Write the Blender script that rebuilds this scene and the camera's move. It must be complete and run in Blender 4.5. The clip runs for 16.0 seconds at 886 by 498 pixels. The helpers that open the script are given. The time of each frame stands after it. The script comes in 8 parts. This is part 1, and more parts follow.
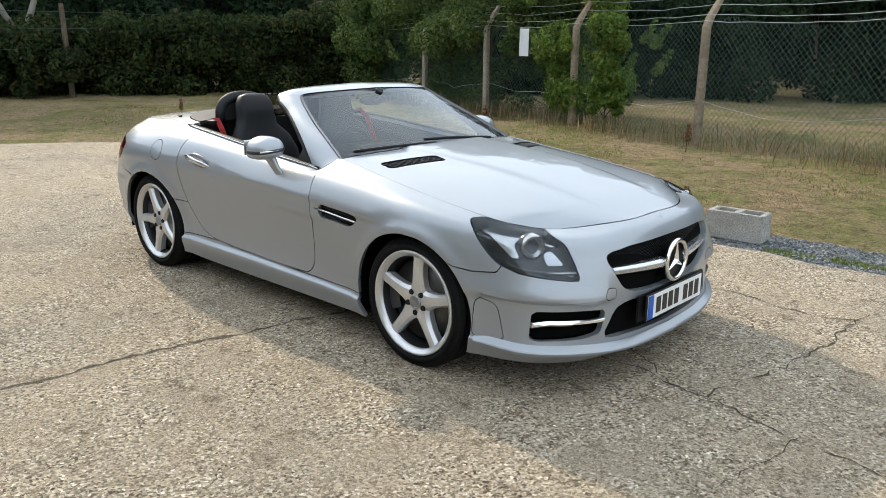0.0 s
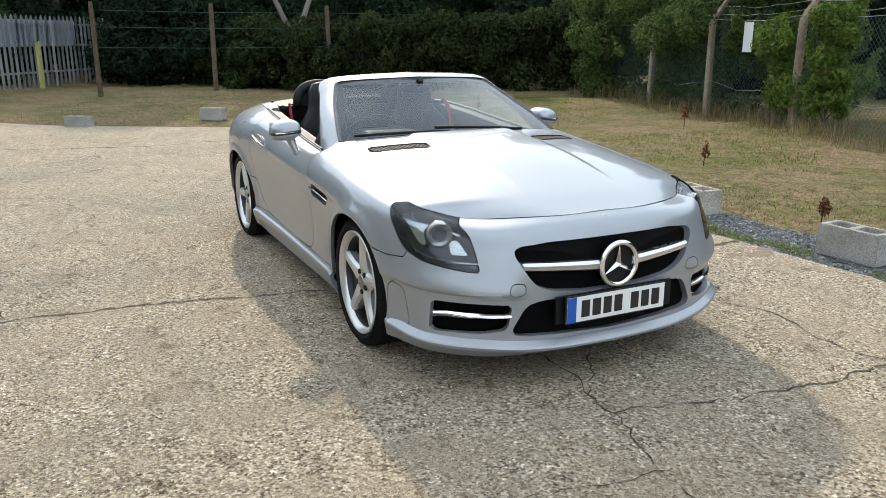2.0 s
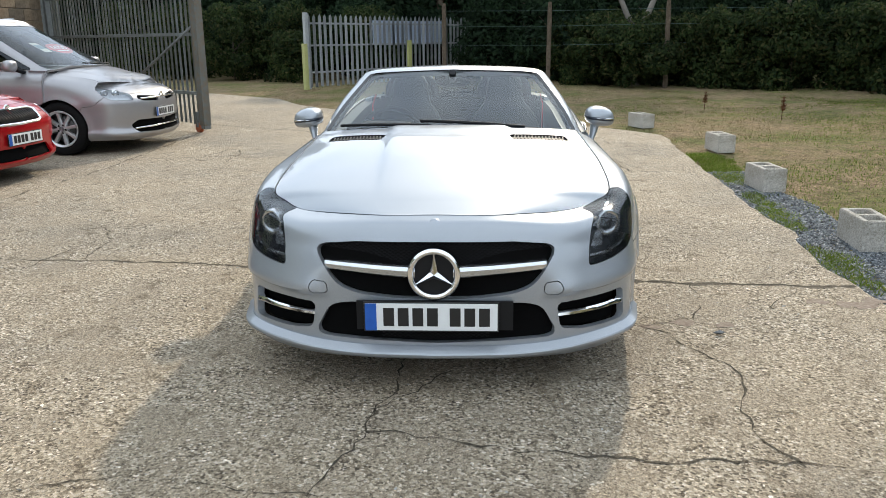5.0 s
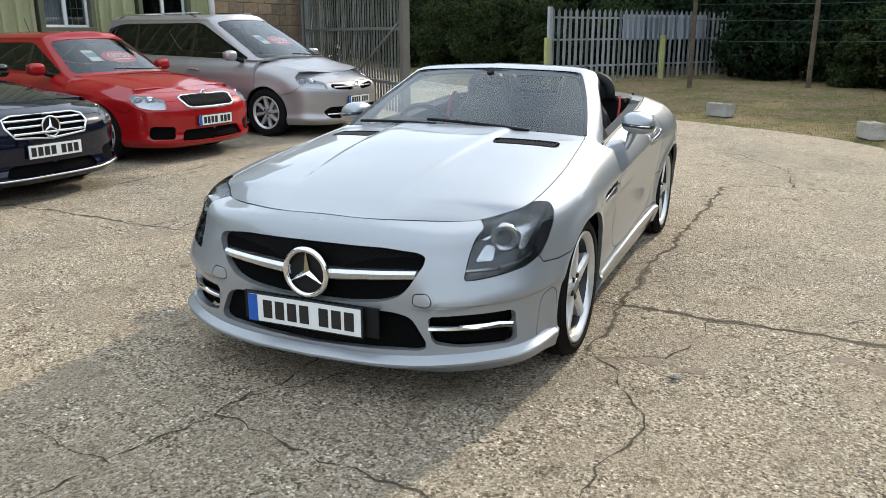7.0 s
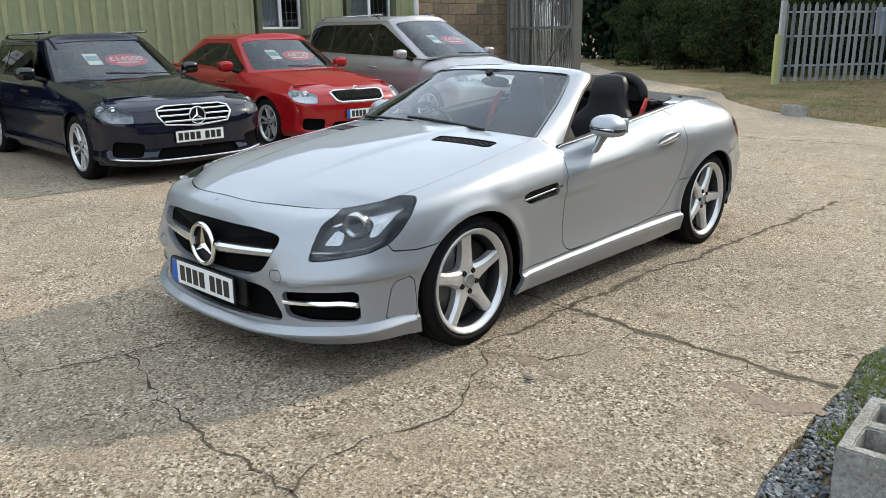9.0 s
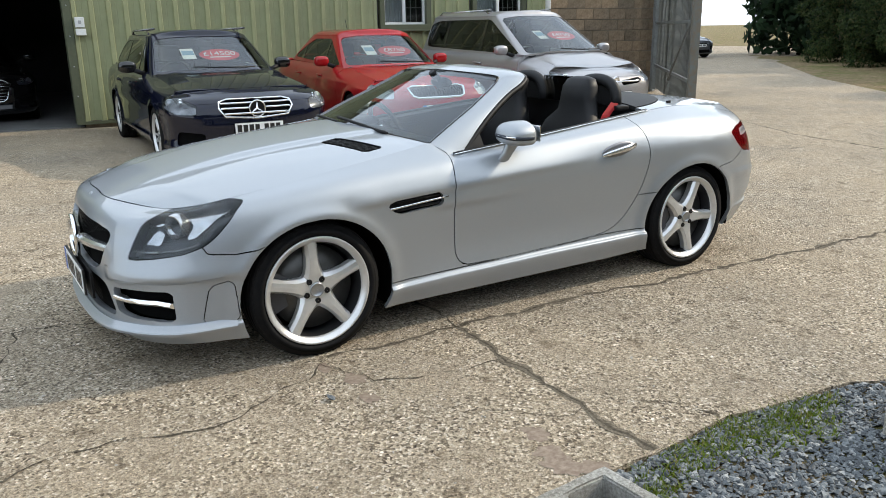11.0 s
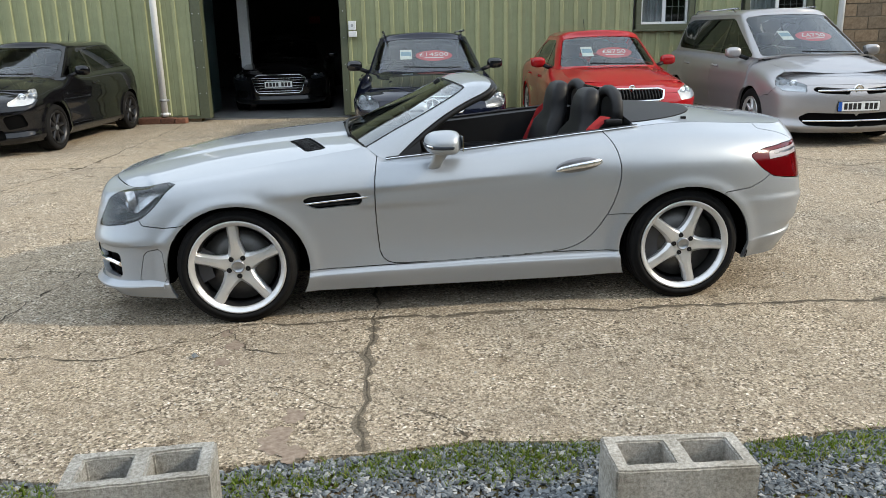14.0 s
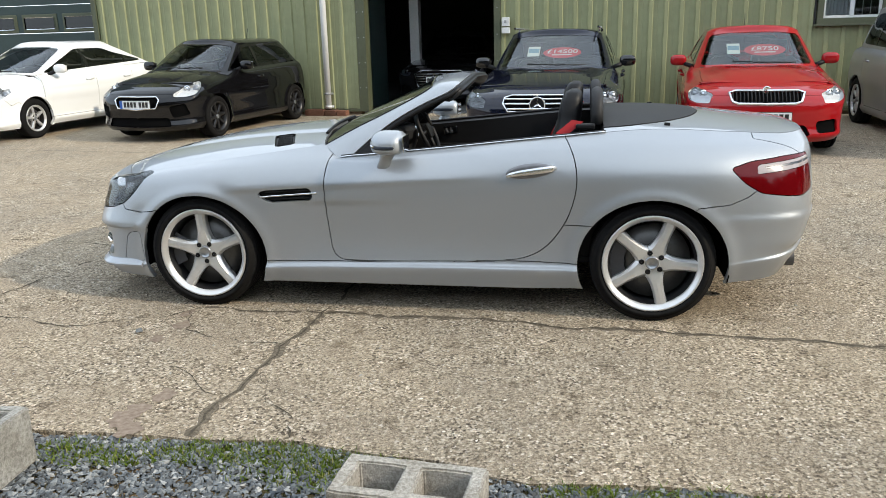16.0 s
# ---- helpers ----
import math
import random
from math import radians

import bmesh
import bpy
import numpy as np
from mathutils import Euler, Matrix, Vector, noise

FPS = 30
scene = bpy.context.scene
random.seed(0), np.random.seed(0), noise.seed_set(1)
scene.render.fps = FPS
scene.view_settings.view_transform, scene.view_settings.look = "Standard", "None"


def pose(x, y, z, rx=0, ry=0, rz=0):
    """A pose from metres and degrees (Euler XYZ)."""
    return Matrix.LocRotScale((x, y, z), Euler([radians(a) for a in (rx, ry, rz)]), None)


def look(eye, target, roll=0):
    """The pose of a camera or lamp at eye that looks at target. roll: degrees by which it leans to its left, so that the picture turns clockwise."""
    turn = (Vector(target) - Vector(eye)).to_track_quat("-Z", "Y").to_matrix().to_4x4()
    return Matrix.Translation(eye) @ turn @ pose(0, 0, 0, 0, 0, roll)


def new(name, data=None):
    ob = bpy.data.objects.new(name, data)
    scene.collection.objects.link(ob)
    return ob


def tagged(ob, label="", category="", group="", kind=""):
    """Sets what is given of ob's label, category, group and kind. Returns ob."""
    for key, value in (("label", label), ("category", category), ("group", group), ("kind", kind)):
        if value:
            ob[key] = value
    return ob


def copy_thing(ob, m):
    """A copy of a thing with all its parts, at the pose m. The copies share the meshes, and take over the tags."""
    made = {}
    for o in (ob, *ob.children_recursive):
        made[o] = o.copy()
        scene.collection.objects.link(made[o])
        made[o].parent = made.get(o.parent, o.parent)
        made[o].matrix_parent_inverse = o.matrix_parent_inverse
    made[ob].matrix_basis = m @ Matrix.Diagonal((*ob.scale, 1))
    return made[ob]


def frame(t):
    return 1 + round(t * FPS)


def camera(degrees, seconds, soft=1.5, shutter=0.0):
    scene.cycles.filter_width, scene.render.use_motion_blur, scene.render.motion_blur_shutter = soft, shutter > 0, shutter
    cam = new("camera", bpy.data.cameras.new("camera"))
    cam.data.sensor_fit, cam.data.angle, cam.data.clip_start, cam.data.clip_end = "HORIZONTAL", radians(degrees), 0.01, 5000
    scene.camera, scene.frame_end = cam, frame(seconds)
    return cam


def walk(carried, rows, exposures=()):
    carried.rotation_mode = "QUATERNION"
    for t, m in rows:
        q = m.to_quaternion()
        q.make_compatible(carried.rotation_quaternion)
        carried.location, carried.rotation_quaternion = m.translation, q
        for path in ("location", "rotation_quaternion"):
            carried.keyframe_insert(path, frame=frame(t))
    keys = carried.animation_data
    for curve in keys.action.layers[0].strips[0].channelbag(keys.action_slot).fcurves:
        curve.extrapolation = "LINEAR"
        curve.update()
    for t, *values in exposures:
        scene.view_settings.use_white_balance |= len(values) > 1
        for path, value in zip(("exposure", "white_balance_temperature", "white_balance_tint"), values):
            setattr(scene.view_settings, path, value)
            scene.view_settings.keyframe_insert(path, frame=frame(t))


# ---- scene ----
cam = camera(58.9, 16.0, soft=0.7)
PATH = [
    (0, (3.691, -3.318, 1.496), (2.375, -1.904, 0.98), 0.4),
    (0.5, (3.981, -3.063, 1.484), (2.546, -1.768, 0.967), 0.3),
    (1, (4.199, -2.76, 1.459), (2.652, -1.604, 0.94), 0.2),
    (1.5, (4.472, -2.42, 1.442), (2.825, -1.412, 0.922), 0.0),
    (2, (4.648, -2.112, 1.448), (2.918, -1.254, 0.927), -0.0),
    (2.5, (4.754, -1.773, 1.451), (2.956, -1.071, 0.929), -0.2),
    (3, (4.922, -1.367, 1.443), (3.07, -0.822, 0.921), -0.4),
    (3.5, (4.993, -1.007, 1.431), (3.102, -0.618, 0.908), -0.5),
    (4, (5.023, -0.613, 1.411), (3.107, -0.385, 0.887), -0.6),
    (4.2, (5.066, -0.436, 1.41), (3.142, -0.275, 0.887), -0.7),
    (6.3, (4.679, 1.07, 1.38), (2.826, 0.535, 0.85), 0.1),
    (6.5, (4.622, 1.217, 1.385), (2.791, 0.612, 0.853), 0.1),
    (7, (4.543, 1.667, 1.407), (2.779, 0.888, 0.877), -0.2),
    (7.5, (4.375, 2.051, 1.404), (2.693, 1.107, 0.875), -0.2),
    (8, (4.197, 2.429, 1.409), (2.607, 1.338, 0.882), -0.4),
    (8.5, (4.052, 2.801, 1.43), (2.554, 1.585, 0.902), -0.5),
    (9, (3.859, 3.159, 1.427), (2.453, 1.84, 0.895), -0.7),
    (9.5, (3.62, 3.435, 1.429), (2.3, 2.031, 0.896), -0.8),
    (10, (3.273, 3.692, 1.418), (2.036, 2.214, 0.883), -0.8),
    (10.2, (3.117, 3.763, 1.414), (1.915, 2.257, 0.878), -0.8),
    (12.3, (1.694, 4.462, 1.478), (1.006, 2.663, 0.939), -0.8),
    (12.5, (1.561, 4.552, 1.466), (0.927, 2.733, 0.929), -0.8),
    (13, (1.246, 4.721, 1.508), (0.751, 2.859, 0.972), -0.9),
    (13.5, (0.925, 4.797, 1.494), (0.569, 2.903, 0.958), -1.0),
    (14, (0.581, 4.917, 1.484), (0.37, 3.002, 0.948), -1.2),
    (14.5, (0.219, 4.953, 1.481), (0.157, 3.027, 0.945), -1.3),
    (15, (-0.131, 4.905, 1.482), (-0.046, 2.98, 0.946), -1.4),
    (15.5, (-0.513, 4.875, 1.48), (-0.291, 2.961, 0.945), -1.5),
    (16, (-0.861, 4.807, 1.469), (-0.515, 2.911, 0.935), -1.5),
]
walk(cam, [(t, look(eye, target, roll)) for t, eye, target, roll in PATH], exposures=((0.0, 2.02, 6550, 8), (3.0, 1.96, 6500, 8), (7.0, 1.91, 6450, 8), (16.0, 1.98, 6450, 8)))

# ---------------------------------------------------------------- light
SUN_ELEV, SUN_AZ = radians(30.5), math.atan2(0.37, -1.63)
world = bpy.data.worlds.new("sky")
scene.world = world
world.use_nodes = True
wn = world.node_tree
wn.nodes.clear()
sky = wn.nodes.new("ShaderNodeTexSky")
sky.sky_type, sky.sun_disc = "NISHITA", False
sky.sun_elevation, sky.sun_rotation = SUN_ELEV, radians(90) - SUN_AZ
sky.air_density, sky.dust_density, sky.ozone_density = 1.0, 1.0, 1.0
# thin high cloud over the whole sky, drawn out in soft streaks
sky_at = wn.nodes.new("ShaderNodeTexCoord")
streak = wn.nodes.new("ShaderNodeMapping")
streak.inputs["Scale"].default_value = (1.0, 2.6, 4.0)
streak.inputs["Rotation"].default_value = (0.0, 0.0, 0.6)
cirrus = wn.nodes.new("ShaderNodeTexNoise")
cirrus.inputs["Scale"].default_value, cirrus.inputs["Detail"].default_value, cirrus.inputs["Roughness"].default_value = 1.6, 6.0, 0.55
cloud = wn.nodes.new("ShaderNodeValToRGB")
cloud.color_ramp.elements[0].position, cloud.color_ramp.elements[0].color = 0.36, (2.0, 2.3, 2.75, 1.0)
cloud.color_ramp.elements[1].position, cloud.color_ramp.elements[1].color = 0.66, (3.0, 3.25, 3.5, 1.0)
veil = wn.nodes.new("ShaderNodeMix")
veil.data_type = "RGBA"
veil.inputs[0].default_value = 0.92
bg = wn.nodes.new("ShaderNodeBackground")
bg.inputs["Strength"].default_value = 0.146
wout = wn.nodes.new("ShaderNodeOutputWorld")
wn.links.new(sky_at.outputs["Generated"], streak.inputs["Vector"])
wn.links.new(streak.outputs[0], cirrus.inputs["Vector"])
wn.links.new(cirrus.outputs["Fac"], cloud.inputs[0])
wn.links.new(sky.outputs[0], veil.inputs[6])
wn.links.new(cloud.outputs[0], veil.inputs[7])
wn.links.new(veil.outputs[2], bg.inputs[0])
wn.links.new(bg.outputs[0], wout.inputs[0])

sun_data = bpy.data.lights.new("sun", "SUN")
sun_data.energy, sun_data.angle, sun_data.color = 0.92, radians(1.6), (1.0, 0.87, 0.69)
sun = new("sun", sun_data)
sun.matrix_world = look((math.cos(SUN_AZ) * 30, math.sin(SUN_AZ) * 30, 30 * math.tan(SUN_ELEV)), (0, 0, 0))

# ---------------------------------------------------------------- materials
def nodes_of(name):
    m = bpy.data.materials.new(name)
    m.use_nodes = True
    return m, m.node_tree, m.node_tree.nodes["Principled BSDF"]


def rgba(c):
    return (c[0], c[1], c[2], 1.0)


def coords(nt):
    return nt.nodes.new("ShaderNodeTexCoord").outputs["Object"]


def noise_tex(nt, vec, scale, detail=4.0, rough=0.6):
    n = nt.nodes.new("ShaderNodeTexNoise")
    n.inputs["Scale"].default_value, n.inputs["Detail"].default_value, n.inputs["Roughness"].default_value = scale, detail, rough
    if vec is not None:
        nt.links.new(vec, n.inputs["Vector"])
    return n.outputs["Fac"]


def ramp(nt, fac, stops):
    r = nt.nodes.new("ShaderNodeValToRGB")
    e = r.color_ramp.elements
    while len(e) < len(stops):
        e.new(0.5)
    for el, (p, c) in zip(e, stops):
        el.position, el.color = p, rgba(c) if len(c) == 3 else c
    nt.links.new(fac, r.inputs[0])
    return r.outputs[0]


def blend(nt, fac, a, b, kind="MIX"):
    m = nt.nodes.new("ShaderNodeMix")
    m.data_type, m.blend_type = "RGBA", kind
    for sock, v in ((0, fac), (6, a), (7, b)):
        if isinstance(v, (int, float)):
            m.inputs[sock].default_value = v
        elif isinstance(v, tuple):
            m.inputs[sock].default_value = rgba(v)
        else:
            nt.links.new(v, m.inputs[sock])
    return m.outputs[2]


def bump(nt, b, height, strength, dist=0.01):
    n = nt.nodes.new("ShaderNodeBump")
    n.inputs["Strength"].default_value, n.inputs["Distance"].default_value = strength, dist
    nt.links.new(height, n.inputs["Height"])
    nt.links.new(n.outputs[0], b.inputs["Normal"])


def plain(name, c, rough=0.5, metal=0.0, c2=None, scale=30.0, bumps=0.15, bscale=120.0, coat=0.0, spec=0.5, big=1.5, vary=0.15):
    """A painted, moulded or metal surface: fine mottling, broad soiling, fine relief."""
    m, nt, b = nodes_of(name)
    v = coords(nt)
    c2 = c2 or tuple(x * (1 - vary) for x in c)
    f = ramp(nt, noise_tex(nt, v, scale, 5), [(0.35, (0, 0, 0)), (0.7, (1, 1, 1))])
    g = ramp(nt, noise_tex(nt, v, big, 3), [(0.3, (1 - vary,) * 3), (0.7, (1, 1, 1))])
    col = blend(nt, 1.0, blend(nt, f, c, c2), g, "MULTIPLY")
    nt.links.new(col, b.inputs["Base Color"])
    b.inputs["Roughness"].default_value, b.inputs["Metallic"].default_value = rough, metal
    b.inputs["Specular IOR Level"].default_value = spec
    b.inputs["Coat Weight"].default_value, b.inputs["Coat Roughness"].default_value = coat, 0.04
    if bumps:
        bump(nt, b, noise_tex(nt, v, bscale, 3), bumps, 0.002)
    return m


def car_paint(name, c, metal=0.0, rough=0.35, flake=0.0, dust=0.06, coat=0.9):
    """Lacquered car paint: flakes under a clear coat, a trace of dust."""
    m, nt, b = nodes_of(name)
    v = coords(nt)
    d = ramp(nt, noise_tex(nt, v, 2.2, 5), [(0.35, (0, 0, 0)), (0.8, (dust,) * 3)])
    col = blend(nt, d, c, (0.42, 0.38, 0.32))
    if flake:
        fl = nt.nodes.new("ShaderNodeTexVoronoi")
        fl.inputs["Scale"].default_value = 900
        nt.links.new(v, fl.inputs["Vector"])
        k = ramp(nt, fl.outputs["Color"], [(0.2, (1 - flake,) * 3), (0.8, (1 + flake,) * 3)])
        col = blend(nt, 1.0, col, k, "MULTIPLY")
    nt.links.new(col, b.inputs["Base Color"])
    r = nt.nodes.new("ShaderNodeMath")
    r.operation, r.inputs[1].default_value = "ADD", rough
    nt.links.new(d, r.inputs[0])
    nt.links.new(r.outputs[0], b.inputs["Roughness"])
    b.inputs["Metallic"].default_value = metal
    b.inputs["Specular IOR Level"].default_value = 0.2 if metal else 0.05
    b.inputs["Coat Weight"].default_value, b.inputs["Coat Roughness"].default_value = coat, 0.02
    return m


def glass(name, tint=(0.55, 0.6, 0.58), rough=0.0, gloss=1.0, ior=1.52):
    """Thin pane: tinted see-through plus surface gloss."""
    m, nt, b = nodes_of(name)
    nt.nodes.remove(b)
    out = nt.nodes["Material Output"]
    tr, gl = nt.nodes.new("ShaderNodeBsdfTransparent"), nt.nodes.new("ShaderNodeBsdfGlossy")
    tr.inputs[0].default_value = rgba(tint)
    gl.inputs["Roughness"].default_value = rough
    gl.inputs["Color"].default_value = (0.9 * gloss, 0.93 * gloss, 0.95 * gloss, 1)
    fr, mx = nt.nodes.new("ShaderNodeFresnel"), nt.nodes.new("ShaderNodeMixShader")
    fr.inputs["IOR"].default_value = ior
    nt.links.new(fr.outputs[0], mx.inputs[0])
    nt.links.new(tr.outputs[0], mx.inputs[1])
    nt.links.new(gl.outputs[0], mx.inputs[2])
    nt.links.new(mx.outputs[0], out.inputs[0])
    return m


def leaf_mat(name, dark, light, dry=None):
    m, nt, b = nodes_of(name)
    rnd = nt.nodes.new("ShaderNodeNewGeometry").outputs["Random Per Island"]
    stops = [(0.0, dark), (0.75, light)] + ([(1.0, dry)] if dry else [])
    col = ramp(nt, rnd, stops)
    big = ramp(nt, noise_tex(nt, coords(nt), 0.9, 3), [(0.3, (0.55, 0.55, 0.55)), (0.7, (1.1, 1.1, 1.0))])
    col = blend(nt, 1.0, col, big, "MULTIPLY")
    nt.links.new(col, b.inputs["Base Color"])
    b.inputs["Roughness"].default_value, b.inputs["Specular IOR Level"].default_value = 0.75, 0.12
    tl, mx = nt.nodes.new("ShaderNodeBsdfTranslucent"), nt.nodes.new("ShaderNodeMixShader")
    nt.links.new(col, tl.inputs[0])
    mx.inputs[0].default_value = 0.45
    nt.links.new(b.outputs[0], mx.inputs[1])
    nt.links.new(tl.outputs[0], mx.inputs[2])
    nt.links.new(mx.outputs[0], nt.nodes["Material Output"].inputs[0])
    return m


def concrete_yard_mat():
    """Old exposed-aggregate concrete: pale stones in tan fines, pitted, with broad grey stains."""
    m, nt, b = nodes_of("yard_concrete")
    v = coords(nt)
    warp = nt.nodes.new("ShaderNodeVectorMath")
    warp.operation, warp.inputs[1].default_value = "MULTIPLY", (1, 1, 1)
    nt.links.new(v, warp.inputs[0])
    vo = nt.nodes.new("ShaderNodeTexVoronoi")
    vo.inputs["Scale"].default_value, vo.inputs["Randomness"].default_value = 95, 1.0
    nt.links.new(warp.outputs[0], vo.inputs["Vector"])
    stones = ramp(nt, vo.outputs["Color"], [(0.12, (0.075, 0.060, 0.044)), (0.36, (0.25, 0.212, 0.158)), (0.68, (0.44, 0.385, 0.30)), (0.88, (0.60, 0.55, 0.47)), (0.97, (0.90, 0.86, 0.79))])
    fines = ramp(nt, noise_tex(nt, v, 170, 4, 0.8), [(0.37, (0.085, 0.068, 0.050)), (0.5, (0.305, 0.258, 0.195)), (0.62, (0.53, 0.465, 0.365))])
    worn = ramp(nt, noise_tex(nt, v, 2.6, 8, 0.72), [(0.34, (0.1, 0.1, 0.1)), (0.56, (1, 1, 1))])
    col = blend(nt, worn, fines, stones)
    st = ramp(nt, noise_tex(nt, v, 0.5, 6, 0.62), [(0.30, (0.78, 0.78, 0.78)), (0.52, (1.06, 1.01, 0.95)), (0.78, (1.20, 1.12, 1.01))])
    col = blend(nt, 1.0, col, st, "MULTIPLY")
    pits = ramp(nt, noise_tex(nt, v, 5.5, 9, 0.78), [(0.36, (0.50, 0.47, 0.43)), (0.45, (1, 1, 1))])
    col = blend(nt, 1.0, col, pits, "MULTIPLY")
    speck = ramp(nt, noise_tex(nt, v, 75, 5, 0.8), [(0.36, (0.20, 0.19, 0.175)), (0.46, (1, 1, 1)), (0.56, (1.0, 1.0, 1.0)), (0.65, (2.0, 1.95, 1.85))])
    col = blend(nt, 1.0, col, speck, "MULTIPLY")
    nt.links.new(col, b.inputs["Base Color"])
    b.inputs["Roughness"].default_value, b.inputs["Specular IOR Level"].default_value = 0.9, 0.25
    h = blend(nt, 0.6, vo.outputs["Distance"], noise_tex(nt, v, 110, 5, 0.8))
    bump(nt, b, h, 1.0, 0.016)
    return m


def field_mat():
    """Parched grass: straw, bare soil, some green."""
    m, nt, b = nodes_of("dry_field")
    v = coords(nt)
    f = noise_tex(nt, v, 0.7, 7, 0.75)
    straw = ramp(nt, noise_tex(nt, v, 38, 5, 0.75), [(0.32, (0.085, 0.065, 0.038)), (0.5, (0.22, 0.165, 0.10)), (0.68, (0.42, 0.32, 0.20))])
    green = ramp(nt, noise_tex(nt, v, 30, 5, 0.7), [(0.3, (0.05, 0.065, 0.02)), (0.7, (0.19, 0.20, 0.07))])
    k = ramp(nt, f, [(0.44, (0, 0, 0)), (0.60, (0.85, 0.85, 0.85))])
    col = blend(nt, k, straw, green)
    tuss = ramp(nt, noise_tex(nt, v, 6.5, 8, 0.8), [(0.34, (0.45, 0.42, 0.38)), (0.5, (1.0, 0.98, 0.95)), (0.68, (1.35, 1.28, 1.15))])
    col = blend(nt, 1.0, col, tuss, "MULTIPLY")
    nt.links.new(col, b.inputs["Base Color"])
    b.inputs["Roughness"].default_value, b.inputs["Specular IOR Level"].default_value = 1.0, 0.1
    bump(nt, b, noise_tex(nt, v, 45, 8, 0.8), 1.0, 0.03)
    return m


def rough_block_mat(name, a, c, scale=60.0, depth=0.006):
    m, nt, b = nodes_of(name)
    v = coords(nt)
    obr = nt.nodes.new("ShaderNodeObjectInfo").outputs["Random"]
    tone = ramp(nt, obr, [(0.0, (0.72, 0.74, 0.76)), (1.0, (1.12, 1.06, 1.0))])
    col = ramp(nt, noise_tex(nt, v, scale, 6, 0.75), [(0.3, a), (0.7, c)])
    col = blend(nt, 1.0, col, tone, "MULTIPLY")
    dirt = ramp(nt, noise_tex(nt, v, 5, 5), [(0.3, (0.68, 0.66, 0.62)), (0.6, (1, 1, 1))])
    nt.links.new(blend(nt, 1.0, col, dirt, "MULTIPLY"), b.inputs["Base Color"])
    b.inputs["Roughness"].default_value, b.inputs["Specular IOR Level"].default_value = 0.95, 0.2
    bump(nt, b, noise_tex(nt, v, scale * 2.2, 8, 0.8), 1.0, depth)
    return m


def stone_mat(name):
    """Broken slate: each chip its own grey, dusty, slightly rough."""
    m, nt, b = nodes_of(name)
    v = coords(nt)
    rnd = nt.nodes.new("ShaderNodeNewGeometry").outputs["Random Per Island"]
    tone = ramp(nt, rnd, [(0.0, (0.06, 0.065, 0.07)), (0.5, (0.115, 0.128, 0.138)), (0.88, (0.20, 0.215, 0.22)), (1.0, (0.36, 0.36, 0.35))])
    grain = ramp(nt, noise_tex(nt, v, 90, 4, 0.7), [(0.3, (0.7, 0.7, 0.7)), (0.7, (1.15, 1.12, 1.08))])
    nt.links.new(blend(nt, 1.0, tone, grain, "MULTIPLY"), b.inputs["Base Color"])
    b.inputs["Roughness"].default_value, b.inputs["Specular IOR Level"].default_value = 0.75, 0.35
    bump(nt, b, noise_tex(nt, v, 120, 4, 0.7), 0.6, 0.002)
    return m


M_YARD, M_FIELD = concrete_yard_mat(), field_mat()
M_CRACK = plain("crack_dirt", (0.045, 0.037, 0.028), 1.0, c2=(0.13, 0.11, 0.08), scale=45, bumps=0.6, spec=0.1)
M_JOINTDIRT = plain("joint_dirt", (0.085, 0.070, 0.050), 1.0, c2=(0.22, 0.185, 0.14), scale=90, bumps=0.8, bscale=160, spec=0.1)
M_PATCH = plain("oil_stain", (0.17, 0.125, 0.095), 0.9, c2=(0.29, 0.235, 0.18), scale=45, bumps=0.5, spec=0.2)
M_BLOCK = rough_block_mat("hollow_block_concrete", (0.25, 0.235, 0.205), (0.80, 0.775, 0.71), 75, 0.010)
M_SLATE = stone_mat("slate_chip")
M_BRICKWALL = rough_block_mat("brown_wall_block", (0.15, 0.115, 0.08), (0.27, 0.215, 0.155), 18)
M_MORTAR = plain("mortar", (0.16, 0.14, 0.11), 0.95, scale=60, bumps=0.5)
M_TERRA = rough_block_mat("terracotta_brick", (0.13, 0.062, 0.042), (0.22, 0.11, 0.075), 40)
M_CLAD = plain("sage_cladding", (0.31, 0.325, 0.18), 0.5, c2=(0.275, 0.29, 0.16), scale=6, big=0.8, vary=0.16, bumps=0.05, spec=0.35)
M_TRIM = plain("dark_green_trim", (0.085, 0.095, 0.055), 0.5, bumps=0.1)
M_DARKDOOR = plain("dark_teal_door", (0.022, 0.045, 0.042), 0.45, bumps=0.08)
M_WHITEPVC = plain("white_pvc", (0.72, 0.73, 0.72), 0.35, vary=0.1, bumps=0.03)
M_ROOF = plain("roof_sheet", (0.20, 0.21, 0.19), 0.7)
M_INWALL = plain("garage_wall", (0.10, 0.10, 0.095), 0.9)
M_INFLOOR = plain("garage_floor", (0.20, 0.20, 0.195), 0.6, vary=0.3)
M_GALV = plain("galvanised_steel", (0.42, 0.435, 0.435), 0.55, 0.25, c2=(0.33, 0.34, 0.34), scale=14, vary=0.25, bumps=0.1)
M_GALVDARK = plain("weathered_gate_steel", (0.22, 0.235, 0.23), 0.6, 0.2, scale=14, vary=0.3, bumps=0.1)
M_POSTC = rough_block_mat("old_concrete_post", (0.22, 0.19, 0.15), (0.38, 0.34, 0.28), 25)
M_RUSTPOST = rough_block_mat("lichen_concrete_post", (0.19, 0.135, 0.075), (0.33, 0.30, 0.25), 14)
M_WIRE = plain("wire", (0.05, 0.095, 0.08), 0.6, 0.1, bumps=0)
M_YELLOWPOST = plain("yellow_post", (0.42, 0.42, 0.16), 0.6)
